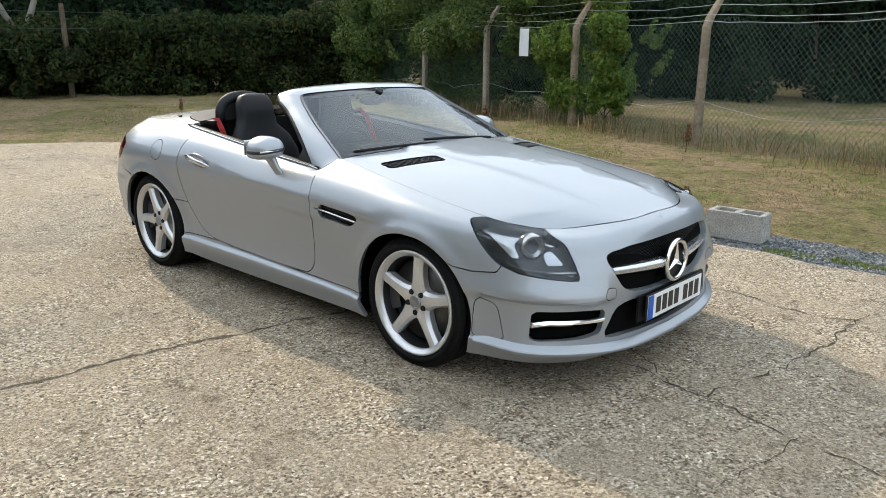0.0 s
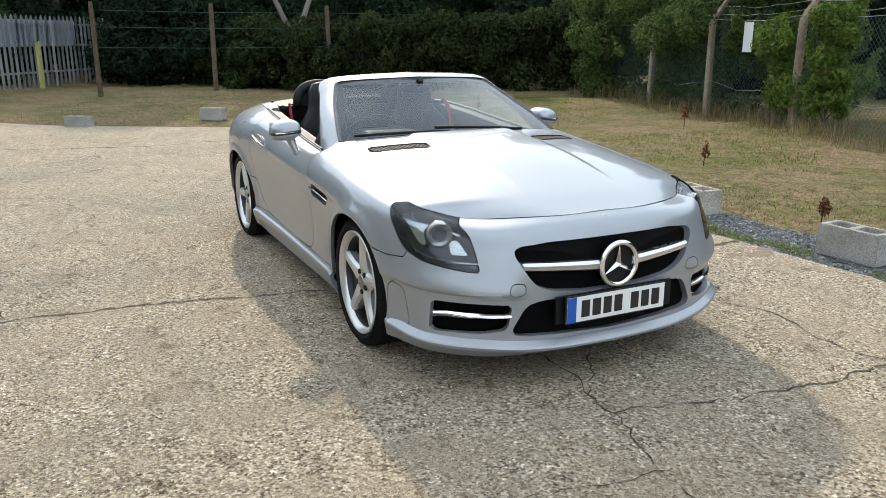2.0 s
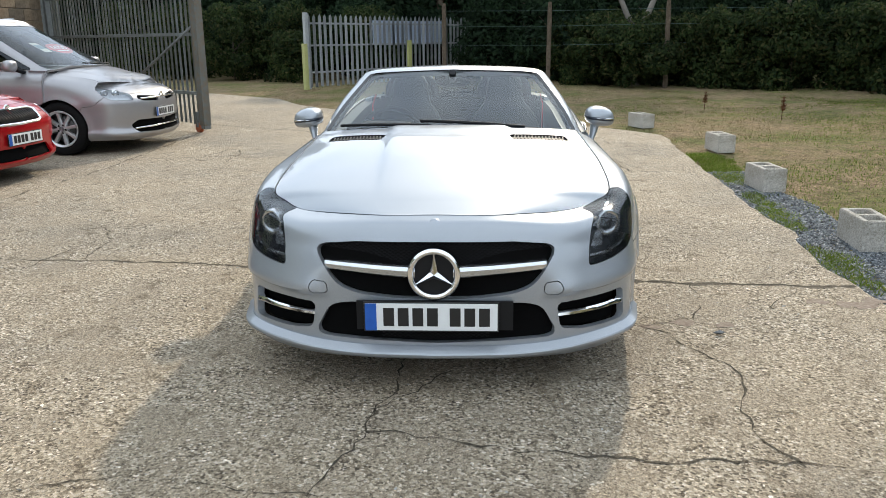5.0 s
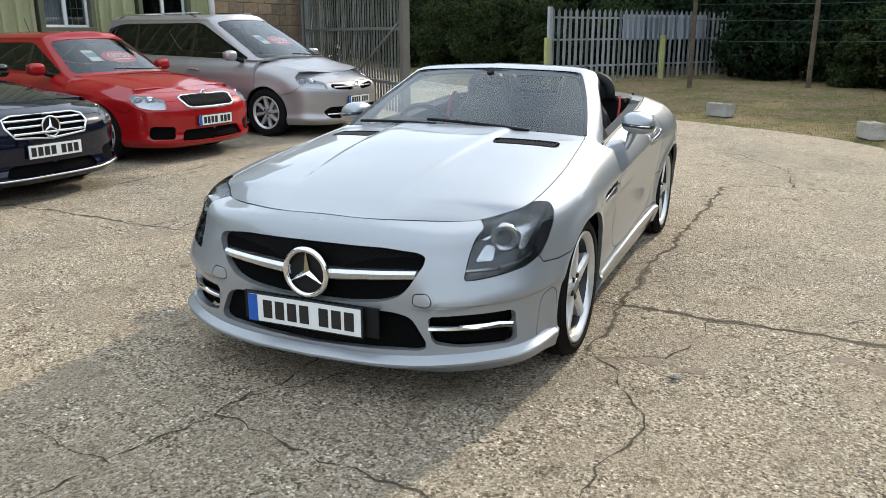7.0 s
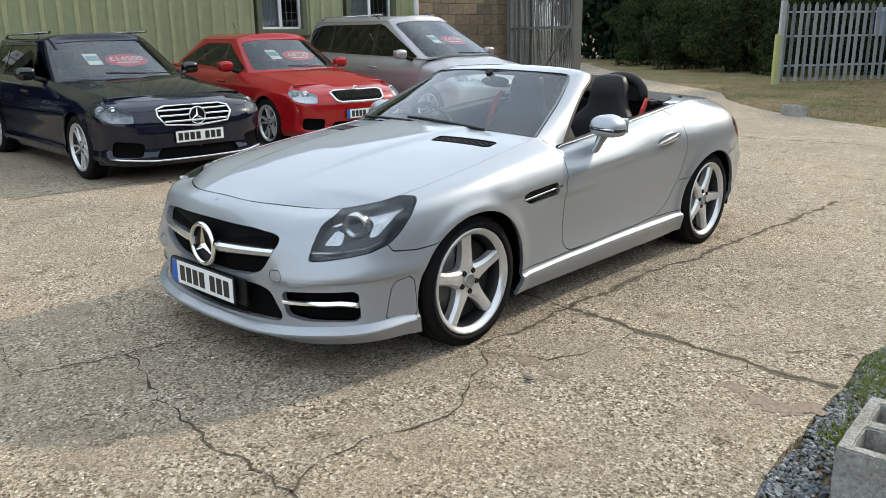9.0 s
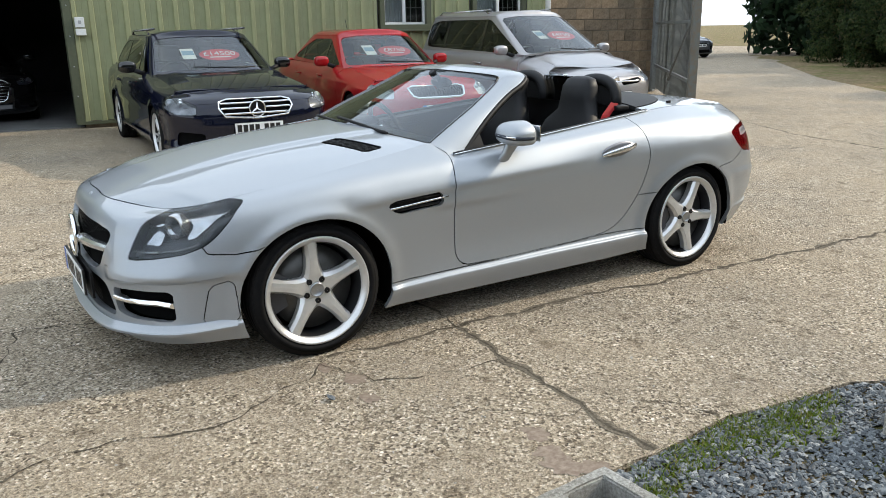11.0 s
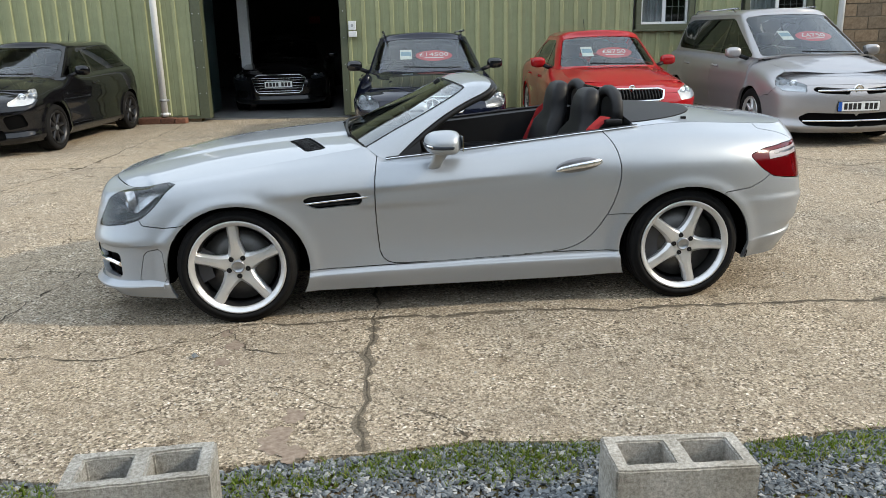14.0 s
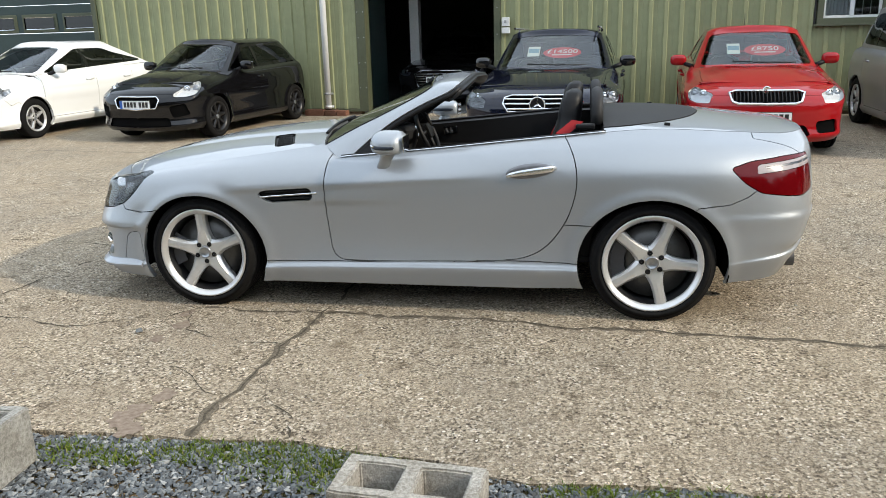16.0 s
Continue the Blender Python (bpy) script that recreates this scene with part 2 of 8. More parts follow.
M_SIGNBLUE = plain("faded_blue_sign", (0.42, 0.48, 0.62), 0.5, c2=(0.42, 0.48, 0.58), scale=9)
M_SIGNWHITE = plain("white_sign", (0.72, 0.74, 0.75), 0.45, vary=0.08)
M_BARK = rough_block_mat("bark", (0.07, 0.055, 0.04), (0.16, 0.13, 0.10), 14, 0.02)
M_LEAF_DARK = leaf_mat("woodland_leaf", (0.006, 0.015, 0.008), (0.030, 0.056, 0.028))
M_LEAF_MID = leaf_mat("hedge_leaf", (0.035, 0.066, 0.022), (0.12, 0.18, 0.058), (0.18, 0.20, 0.07))
M_LEAF_REAR = leaf_mat("rear_hedge_leaf", (0.012, 0.025, 0.011), (0.058, 0.086, 0.029), (0.105, 0.098, 0.042))
M_LEAF_LIGHT = leaf_mat("elder_leaf", (0.055, 0.115, 0.024), (0.19, 0.29, 0.06), (0.26, 0.29, 0.08))
M_STRAW = leaf_mat("straw_blade", (0.13, 0.10, 0.05), (0.30, 0.235, 0.13), (0.42, 0.34, 0.20))
M_GREENBLADE = leaf_mat("green_blade", (0.07, 0.115, 0.014), (0.20, 0.27, 0.045), (0.33, 0.29, 0.12))
M_DOCK = leaf_mat("dead_dock", (0.10, 0.04, 0.02), (0.18, 0.08, 0.04))

# ---------------------------------------------------------------- mesh helpers
def mesh_ob(name, verts, faces, material, parent=None, smooth=False, label=""):
    me = bpy.data.meshes.new(name)
    me.from_pydata(verts, [], faces)
    if material is not None:
        me.materials.append(material)
    if smooth:
        me.polygons.foreach_set("use_smooth", [True] * len(me.polygons))
    me.update()
    ob = new(name, me)
    ob.parent = parent
    return tagged(ob, label)


def part(name, bm, material, parent=None, label="", smooth=False, angle=None):
    me = bpy.data.meshes.new(name)
    if smooth:
        for f in bm.faces:
            f.smooth = True
        if angle:
            for e in bm.edges:
                if len(e.link_faces) == 2 and e.calc_face_angle(0) > radians(angle):
                    e.smooth = False
    bm.to_mesh(me)
    bm.free()
    me.materials.append(material)
    ob = new(name, me)
    ob.parent = parent
    return tagged(ob, label)


def thing(name, label, category, m=None, group="", kind=""):
    ob = new(name)
    ob.empty_display_size = 0.1
    if m is not None:
        ob.matrix_world = m
    return tagged(ob, label, category, group, kind)


def box(bm, x0, x1, y0, y1, z0, z1, bev=0.0, m=None):
    r = bmesh.ops.create_cube(bm, size=1.0)
    vs = r["verts"]
    for v in vs:
        v.co = Vector((x0 + (v.co.x + 0.5) * (x1 - x0), y0 + (v.co.y + 0.5) * (y1 - y0), z0 + (v.co.z + 0.5) * (z1 - z0)))
    if bev:
        es = list({e for v in vs for e in v.link_edges})
        r = bmesh.ops.bevel(bm, geom=es, offset=bev, segments=2, affect="EDGES", profile=0.6)
        vs = list({v for f in r["faces"] for v in f.verts} | {v for v in vs if v.is_valid})
    if m is not None:
        bmesh.ops.transform(bm, matrix=m, verts=[v for v in vs if v.is_valid])
    return vs


def boxed(name, dims, material, parent=None, bev=0.0, m=None, label=""):
    bm = bmesh.new()
    box(bm, *dims, bev=bev, m=m)
    return part(name, bm, material, parent, label)


def tube(bm, path, r, sides=8, cap=True, r2=None):
    """A round bar along a list of points."""
    pts = [Vector(p) for p in path]
    rings = []
    up = Vector((0, 0, 1))
    for i, p in enumerate(pts):
        t = (pts[min(i + 1, len(pts) - 1)] - pts[max(i - 1, 0)]).normalized()
        a = t.cross(up)
        if a.length < 1e-3:
            a = t.cross(Vector((0, 1, 0)))
        a.normalize()
        b = a.cross(t)
        rr = r if r2 is None else r + (r2 - r) * i / (len(pts) - 1)
        rings.append([bm.verts.new(p + (a * math.cos(k * math.tau / sides) + b * math.sin(k * math.tau / sides)) * rr) for k in range(sides)])
    for r0, r1 in zip(rings, rings[1:]):
        for k in range(sides):
            bm.faces.new((r0[k], r0[(k + 1) % sides], r1[(k + 1) % sides], r1[k])).smooth = True
    if cap:
        bm.faces.new(list(reversed(rings[0])))
        bm.faces.new(rings[-1])


# ---------------------------------------------------------------- ground
YARD = [(14, 2.42), (5, 2.38), (2, 2.32), (1.2, 2.36), (0.6, 2.33), (0.2, 2.31), (-0.1, 2.34), (-0.85, 2.46), (-1.6, 2.40), (-2.4, 2.5), (-4.4, 2.62), (-5.6, 2.72), (-6.6, 2.78), (-7.1, 2.5), (-7.5, 2.15), (-8.1, 1.45), (-8.8, 0.4), (-9.6, -0.95), (-10.2, -1.9), (-10.9, -2.65), (-12.4, -3.9), (-14.2, -4.8),
        (-18, -9), (-26, -16), (-45, -26), (-45, -60), (40, -60), (40, -10)]


def inside(x, y, poly):
    c = False
    for (x0, y0), (x1, y1) in zip(poly, poly[1:] + poly[:1]):
        if (y0 > y) != (y1 > y) and x < (x1 - x0) * (y - y0) / (y1 - y0) + x0:
            c = not c
    return c


def edge_dist(x, y, poly):
    best = 1e9
    for (x0, y0), (x1, y1) in zip(poly, poly[1:] + poly[:1]):
        dx, dy = x1 - x0, y1 - y0
        k = min(1, max(0, ((x - x0) * dx + (y - y0) * dy) / (dx * dx + dy * dy)))
        best = min(best, math.hypot(x - x0 - k * dx, y - y0 - k * dy))
    return best


def ground_z(x, y):
    """The field: a little below the slab at its edge, gently uneven further out."""
    if inside(x, y, YARD):
        return -0.06
    d = edge_dist(x, y, YARD)
    return -0.020 + min(1.0, d / 4.0) * (0.05 + 0.09 * noise.noise((x * 0.35, y * 0.35, 0.0)) + 0.03 * noise.noise((x * 1.4, y * 1.4, 3.0)))


def build_ground():
    xs = [-3000, -600, -120, -60] + [-40 + 0.6 * i for i in range(101)] + [40, 120, 600, 3000]
    ys = [-3000, -600, -120, -60, -30, -15] + [-8 + 0.5 * i for i in range(70)] + [45, 120, 600, 3000]
    verts = [(x, y, ground_z(x, y) if -60 < x < 60 and -60 < y < 60 else 0.0) for y in ys for x in xs]
    n = len(xs)
    faces = [(j * n + i, j * n + i + 1, (j + 1) * n + i + 1, (j + 1) * n + i) for j in range(len(ys) - 1) for i in range(n - 1)]
    g = mesh_ob("ground", verts, faces, M_FIELD, smooth=True)
    tagged(g, "parched straw-coloured grass field with green patches", "ground", kind="structure")
    # the slab: ragged edge, real thickness
    pts = []
    for (x0, y0), (x1, y1) in zip(YARD, YARD[1:] + YARD[:1]):
        k = max(1, int(math.hypot(x1 - x0, y1 - y0) / 0.12)) if max(abs(x0), abs(x1)) < 20 and y0 > -12 and y1 > -12 else 1
        for i in range(k):
            x, y = x0 + (x1 - x0) * i / k, y0 + (y1 - y0) * i / k
            j = 0.06 * noise.noise((x * 2.2, y * 2.2, 7.0)) + 0.03 * noise.noise((x * 9, y * 9, 1.0))
            pts.append((x + j * 0.5, y + j))
    bm = bmesh.new()
    f = bm.faces.new([bm.verts.new((x, y, 0.0)) for x, y in pts])
    f.normal_update()
    if f.normal.z < 0:
        f.normal_flip()
    r = bmesh.ops.extrude_face_region(bm, geom=[f])
    bmesh.ops.translate(bm, verts=[v for v in r["geom"] if isinstance(v, bmesh.types.BMVert)], vec=(0, 0, -0.12))
    bmesh.ops.recalc_face_normals(bm, faces=bm.faces[:])
    bmesh.ops.triangulate(bm, faces=[f for f in bm.faces if len(f.verts) > 4])
    y = part("yard_slab", bm, M_YARD)
    return tagged(y, "worn exposed-aggregate concrete yard, cracked and stained", "concrete yard", kind="structure")


yard = build_ground()


def crack(points, width, seed, name="crack"):
    """A jagged, dirt-filled crack lying in the slab."""
    rnd = random.Random(seed)
    fine = []
    for (x0, y0), (x1, y1) in zip(points, points[1:]):
        k = max(2, int(math.hypot(x1 - x0, y1 - y0) / 0.045))
        for i in range(k):
            fine.append((x0 + (x1 - x0) * i / k, y0 + (y1 - y0) * i / k))
    fine.append(points[-1])
    verts, faces = [], []
    drift = 0.0
    for i, (x, y) in enumerate(fine):
        a, b = fine[max(0, i - 1)], fine[min(len(fine) - 1, i + 1)]
        dx, dy = b[0] - a[0], b[1] - a[1]
        l = math.hypot(dx, dy) or 1
        drift = 0.75 * drift + rnd.uniform(-0.022, 0.022) * (0.8 if name == "joint" else 1.0)
        if i in (0, len(fine) - 1):
            drift = 0.0
        w = (0.34 if name == "joint" else 0.62) * width * rnd.uniform(0.08, 1.8) * (0.6 + 0.8 * abs(noise.noise((x * 2, y * 2, seed * 1.7))))
        w0, w1 = w * rnd.uniform(0.3, 0.7), w * rnd.uniform(0.3, 0.7)
        verts += [(x - dy / l * (w0 + drift), y + dx / l * (w0 + drift), 0.003), (x + dy / l * (w1 - drift), y - dx / l * (w1 - drift), 0.003)]
    for i in range(len(fine) - 1):
        faces.append((2 * i, 2 * i + 1, 2 * i + 3, 2 * i + 2))
    if name == "joint":
        dirt = [(x + (x - mx) * 3.2 * (1 + noise.noise((x * 5, y * 5, seed))), y + (y - my) * 3.2 * (1 + noise.noise((x * 5, y * 5, seed))), 0.0018)
                for (x, y, z), (mx, my) in zip(verts, [((verts[i - i % 2][0] + verts[i - i % 2 + 1][0]) / 2, (verts[i - i % 2][1] + verts[i - i % 2 + 1][1]) / 2) for i in range(len(verts))])]
        mesh_ob("joint_dirt", dirt, faces, M_JOINTDIRT, yard)
    return mesh_ob(name, verts, faces, M_CRACK, yard)


crack([(0.0, -4.4), (0.13, -2.37), (0.16, -1.84), (0.29, -1.21), (0.43, -0.5), (0.50, 0.3), (0.52, 0.89)], 0.018, 1, "joint")
crack([(0.52, 0.89), (0.53, 1.09), (0.56, 1.43), (0.58, 1.69), (0.60, 1.91), (0.60, 2.32)], 0.038, 30, "joint")
crack([(0.57, 1.70), (0.46, 1.84), (0.38, 1.99), (0.27, 2.15), (0.21, 2.28)], 0.007, 31)
crack([(0.59, 1.39), (0.89, 1.36), (0.99, 1.32), (1.14, 1.24), (1.28, 0.97)], 0.009, 35)
crack([(1.01, 1.72), (0.95, 1.73), (0.81, 1.82), (0.70, 1.91), (0.60, 1.94)], 0.006, 36)
crack([(0.5, 0.93), (0.1, 0.955), (-0.3, 0.97), (-1.55, 1.03), (-2.4, 1.1), (-3.2, 1.15)], 0.034, 2, "joint")
crack([(-3.2, 1.12), (-3.36, 1.6), (-3.4, 2.5)], 0.016, 3)
crack([(-5.48, 0.86), (-5.4, 1.15), (-4.3, 1.71), (-3.39, 1.77)], 0.014, 33, "joint")
crack([(0.45, 0.93), (0.9, 0.95), (1.22, 0.92)], 0.022, 34, "joint")
crack([(1.62, -0.14), (2.09, -0.2), (2.4, -0.24), (2.62, -0.3), (2.83, -0.33), (3.3, -0.42), (4.6, -0.5)], 0.013, 4)
crack([(2.4, -0.24), (2.46, 0.1), (2.54, 0.5), (2.58, 0.75), (2.57, 1.1), (2.6, 1.4)], 0.014, 5)
crack([(1.85, 0.06), (2.1, -0.1), (2.22, -0.22), (2.4, -0.24)], 0.01, 6)
crack([(1.2, 0.91), (1.34, 1.07), (1.55, 1.15), (1.8, 1.3), (2.1, 1.23), (2.4, 1.2), (2.6, 1.27)], 0.014, 7)
crack([(2.83, -0.33), (2.82, -0.55), (2.75, -0.94), (2.9, -1.6)], 0.01, 9)
crack([(-0.71, -2.9), (-0.77, -2.76), (-0.42, -2.51), (0.11, -2.45)], 0.022, 10)
crack([(-3.98, -3.84), (-4.7, -3.29), (-5.28, -3.09), (-4.78, -2.87), (-3.84, -2.85)], 0.022, 11)
crack([(-5.55, -2.48), (-5.98, -1.66), (-6.67, -1.62)], 0.02, 12)
crack([(-5.12, -1.85), (-4.26, -1.36), (-3.54, -0.96)], 0.02, 13)
crack([(-8.4, -4.6), (-7.2, -2.5), (-6.8, -0.96), (-7.0, 0.4)], 0.028, 14, "joint")
crack([(0.33, -4.1), (0.29, -3.76), (0.33, -2.77), (-0.06, -2.7), (-0.46, -2.6)], 0.012, 15)
crack([(-4.18, -3.36), (-4.57, -2.43), (-5.18, -1.16)], 0.02, 16)
crack([(4.32, -2.79), (3.8, -4.77), (3.5, -9.0)], 0.016, 17, "joint")
crack([(-4.6, -2.9), (-4.3, -4.2), (-3.9, -6.2)], 0.018, 18)
crack([(0.0, -4.4), (3.6, -4.7), (8.0, -5.2)], 0.016, 19, "joint")
crack([(0.0, -4.4), (-3.6, -4.1), (-8.0, -4.3)], 0.016, 20, "joint")
crack([(-1.5, -2.2), (-2.4, -1.9), (-3.3, -2.1), (-3.7, -2.87)], 0.012, 21)


def stain(points, seed):
    """Old brown spill marks: ragged islands soaked into the slab."""
    rnd = random.Random(seed)
    verts, faces = [], []
    for n, (x, y, r) in enumerate(points):
        k = len(verts)
        for i in range(40):
            a = i * math.tau / 40
            q = r * (1 + 0.55 * noise.noise((x * 7 + math.cos(a) * 1.6, y * 7 + math.sin(a) * 1.6, seed)) + rnd.uniform(-0.10, 0.10))
            verts.append((x + q * math.cos(a) * 0.8, y + q * math.sin(a), 0.0010 + 0.0005 * n))
        faces.append(tuple(range(k, k + 40)))
    return mesh_ob("stain", verts, faces, M_PATCH, yard)


stain([(0.88, 2.00, 0.055), (0.92, 2.13, 0.06), (0.94, 2.22, 0.075), (0.87, 2.30, 0.06)], 4)
stain([(1.28, 1.02, 0.05), (1.22, 1.20, 0.06), (1.25, 1.40, 0.05)], 7)

# ---------------------------------------------------------------- loose stuff on the ground
def blades(name, spots, material, label, h=(0.05, 0.12), w=0.004, seed=1, lean=0.5):
    """Grass: one thin bent triangle pair a blade."""
    rnd = np.random.RandomState(seed)
    p = np.array(spots)
    n = len(p)
    a = rnd.uniform(0, math.tau, n)
    hh = rnd.uniform(h[0], h[1], n)
    ln = rnd.uniform(0, lean, n) * hh
    b = rnd.uniform(0, math.tau, n)
    side = np.stack([np.cos(a), np.sin(a), np.zeros(n)], 1) * (w * (0.6 + hh / h[1]))[:, None]
    tip = np.stack([np.cos(b) * ln, np.sin(b) * ln, hh], 1)
    mid = tip * np.array([0.35, 0.35, 0.6])
    v = np.stack([p - side, p + side, p + mid + side * 0.7, p + mid - side * 0.7, p + tip], 1).reshape(-1, 3)
    i = np.arange(n) * 5
    faces = [(k, k + 1, k + 2, k + 3) for k in i] + [(k + 3, k + 2, k + 4) for k in i]
    ob = mesh_ob(name, v.tolist(), faces, material)
    return tagged(ob, label, "grass", kind="stuff")


def scatter(n, seed, box4, keep):
    rnd = random.Random(seed)
    out = []
    for _ in range(n):
        x, y = rnd.uniform(box4[0], box4[1]), rnd.uniform(box4[2], box4[3])
        if keep(x, y, rnd):
            out.append((x, y, ground_z(x, y) - 0.005))
    return out


TUFTS = [(0.52, 2.43, 0.17), (0.22, 2.41, 0.24), (0.05, 2.46, 0.22), (-0.22, 2.42, 0.10), (0.97, 2.47, 0.15), (0.80, 2.50, 0.10), (-0.95, 2.52, 0.20), (-1.35, 2.56, 0.22), (-1.75, 2.60, 0.16), (-2.05, 2.62, 0.20), (-3.0, 2.70, 0.30), (-3.7, 2.78, 0.35), (1.75, 2.46, 0.15), (2.2, 2.50, 0.18), (-4.4, 2.85, 0.35), (2.9, 2.52, 0.15)]


def tufted(x, y, r):
    """Grass grows in low mats where the slab ends, thinning outwards."""
    d = min(math.hypot((x - a) * 0.75, (y - b) * 1.5) / c for a, b, c in TUFTS)
    return d + 0.5 * noise.noise((x * 9, y * 9, 2.0)) < r.uniform(0.45, 1.05)


blades("verge_grass", scatter(150000, 5, (-5.0, 3.4, 2.15, 3.1), lambda x, y, r: not inside(x, y, YARD) and tufted(x, y, r)),
       M_GREENBLADE, "short green grass mats along the slab edge", (0.012, 0.042), 0.0024, 2, 1.3)
blades("field_grass", scatter(50000, 6, (-17, 4, 2.9, 10.5), lambda x, y, r: not inside(x, y, YARD) and r.random() < (0.35 + 0.6 * max(0, noise.noise((x * 0.6, y * 0.6, 5.0)) + 0.3))),
       M_STRAW, "sparse dry straw-coloured grass stalks in the field", (0.008, 0.028), 0.003, 3, 1.2)
blades("rear_field_grass", scatter(40000, 16, (-22, -6, -6, 5), lambda x, y, r: not inside(x, y, YARD) and r.random() < 0.7),
       M_STRAW, "dry straw-coloured grass by the rear boundary", (0.01, 0.04), 0.004, 13, 1.0)
blades("fence_grass", scatter(16000, 7, (-13, 6, 5.6, 10.9), lambda x, y, r: abs(y - (7.32 - 0.2755 * x)) < 0.45 + 0.4 * r.random()),
       M_STRAW, "tall dry grass along the wire fence", (0.05, 0.42), 0.0035, 4, 0.8)
blades("green_field_grass", scatter(70000, 8, (-16, 3, 2.8, 9), lambda x, y, r: not inside(x, y, YARD) and noise.noise((x * 0.45, y * 0.45, 9.0)) > -0.05 + 0.30 * r.random()),
       M_GREENBLADE, "low green grass patches in the field", (0.015, 0.035), 0.003, 6, 0.9)


def chips(name, pts, size, material, label, seed):
    rnd = np.random.RandomState(seed)
    base = np.array([(1, 0, 0), (-1, 0, 0), (0, 1, 0), (0, -1, 0), (0, 0, 1), (0, 0, -1)], float)
    tri = [(0, 2, 4), (2, 1, 4), (1, 3, 4), (3, 0, 4), (2, 0, 5), (1, 2, 5), (3, 1, 5), (0, 3, 5)]
    verts, faces = [], []
    for i, p in enumerate(pts):
        s = np.array([rnd.uniform(0.6, 1.4), rnd.uniform(0.5, 1.1), rnd.uniform(0.3, 0.7)]) * rnd.uniform(size[0], size[1])
        r = np.array(Euler(rnd.uniform(-0.6, 0.6, 3) + np.array([0, 0, rnd.uniform(0, 6.3)])).to_matrix())
        v = (base * s * rnd.uniform(0.7, 1.3, (6, 1))) @ r.T + np.array(p)
        verts += v.tolist()
        faces += [tuple(6 * i + k for k in t) for t in tri]
    return tagged(mesh_ob(name, verts, faces, material), label, "gravel", kind="stuff")


chips("slate_gravel", [(x, y, z + 0.014) for x, y, z in scatter(42000, 9, (-3.4, 4.2, 2.3, 3.1), lambda x, y, r: not inside(x, y, YARD) and y < 2.95 + 0.12 * noise.noise((x * 1.5, 0, 4)) and r.random() < 0.95)],
      (0.006, 0.018), M_SLATE, "blue-grey slate chippings strip beside the concrete", 10)
chips("yard_grit", [(x, y, 0.004) for x, y, z in scatter(700, 11, (-3, 4, -4, 2.4), lambda x, y, r: True)], (0.003, 0.008), M_BLOCK, "loose grit scattered over the concrete", 12)
chips("loose_stone", [(1.39, 1.33, 0.015)], (0.03, 0.031), M_SLATE, "small dark stone lying on the concrete", 15)


def hollow_block():
    """A hollow concrete building block, two cells, standing cells up."""
    L, Wd, Hh = 0.44, 0.215, 0.215
    bm = bmesh.new()
    xs = [-L / 2, -L / 2 + 0.045, -0.028, 0.028, L / 2 - 0.045, L / 2]
    ys = [-Wd / 2, -Wd / 2 + 0.042, Wd / 2 - 0.042, Wd / 2]
    g = [[[bm.verts.new((x, y, z)) for z in (0, Hh)] for y in ys] for x in xs]
    hole = {(1, 1), (3, 1)}
    for i in range(5):
        for j in range(3):
            if (i, j) in hole:
                continue
            bm.faces.new((g[i][j][1], g[i + 1][j][1], g[i + 1][j + 1][1], g[i][j + 1][1]))
            bm.faces.new((g[i][j][0], g[i][j + 1][0], g[i + 1][j + 1][0], g[i + 1][j][0]))
    for i, j in hole:
        q = [(i, j), (i + 1, j), (i + 1, j + 1), (i, j + 1)]
        for (a, b), (c, d) in zip(q, q[1:] + q[:1]):
            bm.faces.new((g[a][b][0], g[c][d][0], g[c][d][1], g[a][b][1]))
    ring = [(i, 0) for i in range(6)] + [(5, j) for j in range(1, 4)] + [(i, 3) for i in range(4, -1, -1)] + [(0, j) for j in range(2, 0, -1)]
    for (a, b), (c, d) in zip(ring, ring[1:] + ring[:1]):
        bm.faces.new((g[a][b][0], g[a][b][1], g[c][d][1], g[c][d][0]))
    bmesh.ops.recalc_face_normals(bm, faces=bm.faces[:])
    sharp = [e for e in bm.edges if e.calc_face_angle(0) > 0.7]
    bmesh.ops.bevel(bm, geom=sharp, offset=0.006, segments=2, affect="EDGES")
    bmesh.ops.subdivide_edges(bm, edges=[e for e in bm.edges if e.calc_length() > 0.05], cuts=3, use_grid_fill=True)
    for v in bm.verts:
        v.co += Vector((noise.noise(v.co * 30), noise.noise(v.co * 30 + Vector((5, 0, 0))), noise.noise(v.co * 30 + Vector((9, 0, 0))))) * 0.0028
    return bm


BLOCKS = [(-0.376, 2.815, -4.0), (1.29, 2.665, 3.0), (-2.45, 2.84, 4.0), (-4.97, 3.14, 6.0), (-7.66, 2.68, 20.0), (-9.95, 0.52, 55.0), (-10.05, -1.68, 50.0)]
first_block = None
for bx, by, ba in BLOCKS:
    if first_block is None:
        first_block = part("concrete_block", hollow_block(), M_BLOCK)
        tagged(first_block, "grey hollow concrete block with two cells on gravel", "concrete block", "blocks along the yard edge")
        first_block.matrix_world = pose(bx, by, -0.012, 0, 0, ba)
    else:
        copy_thing(first_block, pose(bx, by, ground_z(bx, by) + 0.012, 0, 0, ba))

# ---------------------------------------------------------------- building
WALL = Matrix.Translation((3.77, -9.68, 0)) @ pose(0, 0, 0, 0, 0, 176.47)   # local x along the front, y into the building


def wall_piece(name, x0, x1, y0, y1, z0, z1, material, parent, bev=0.0, label=""):
    return boxed(name, (x0, x1, y0, y1, z0, z1), material, parent, bev, label=label)


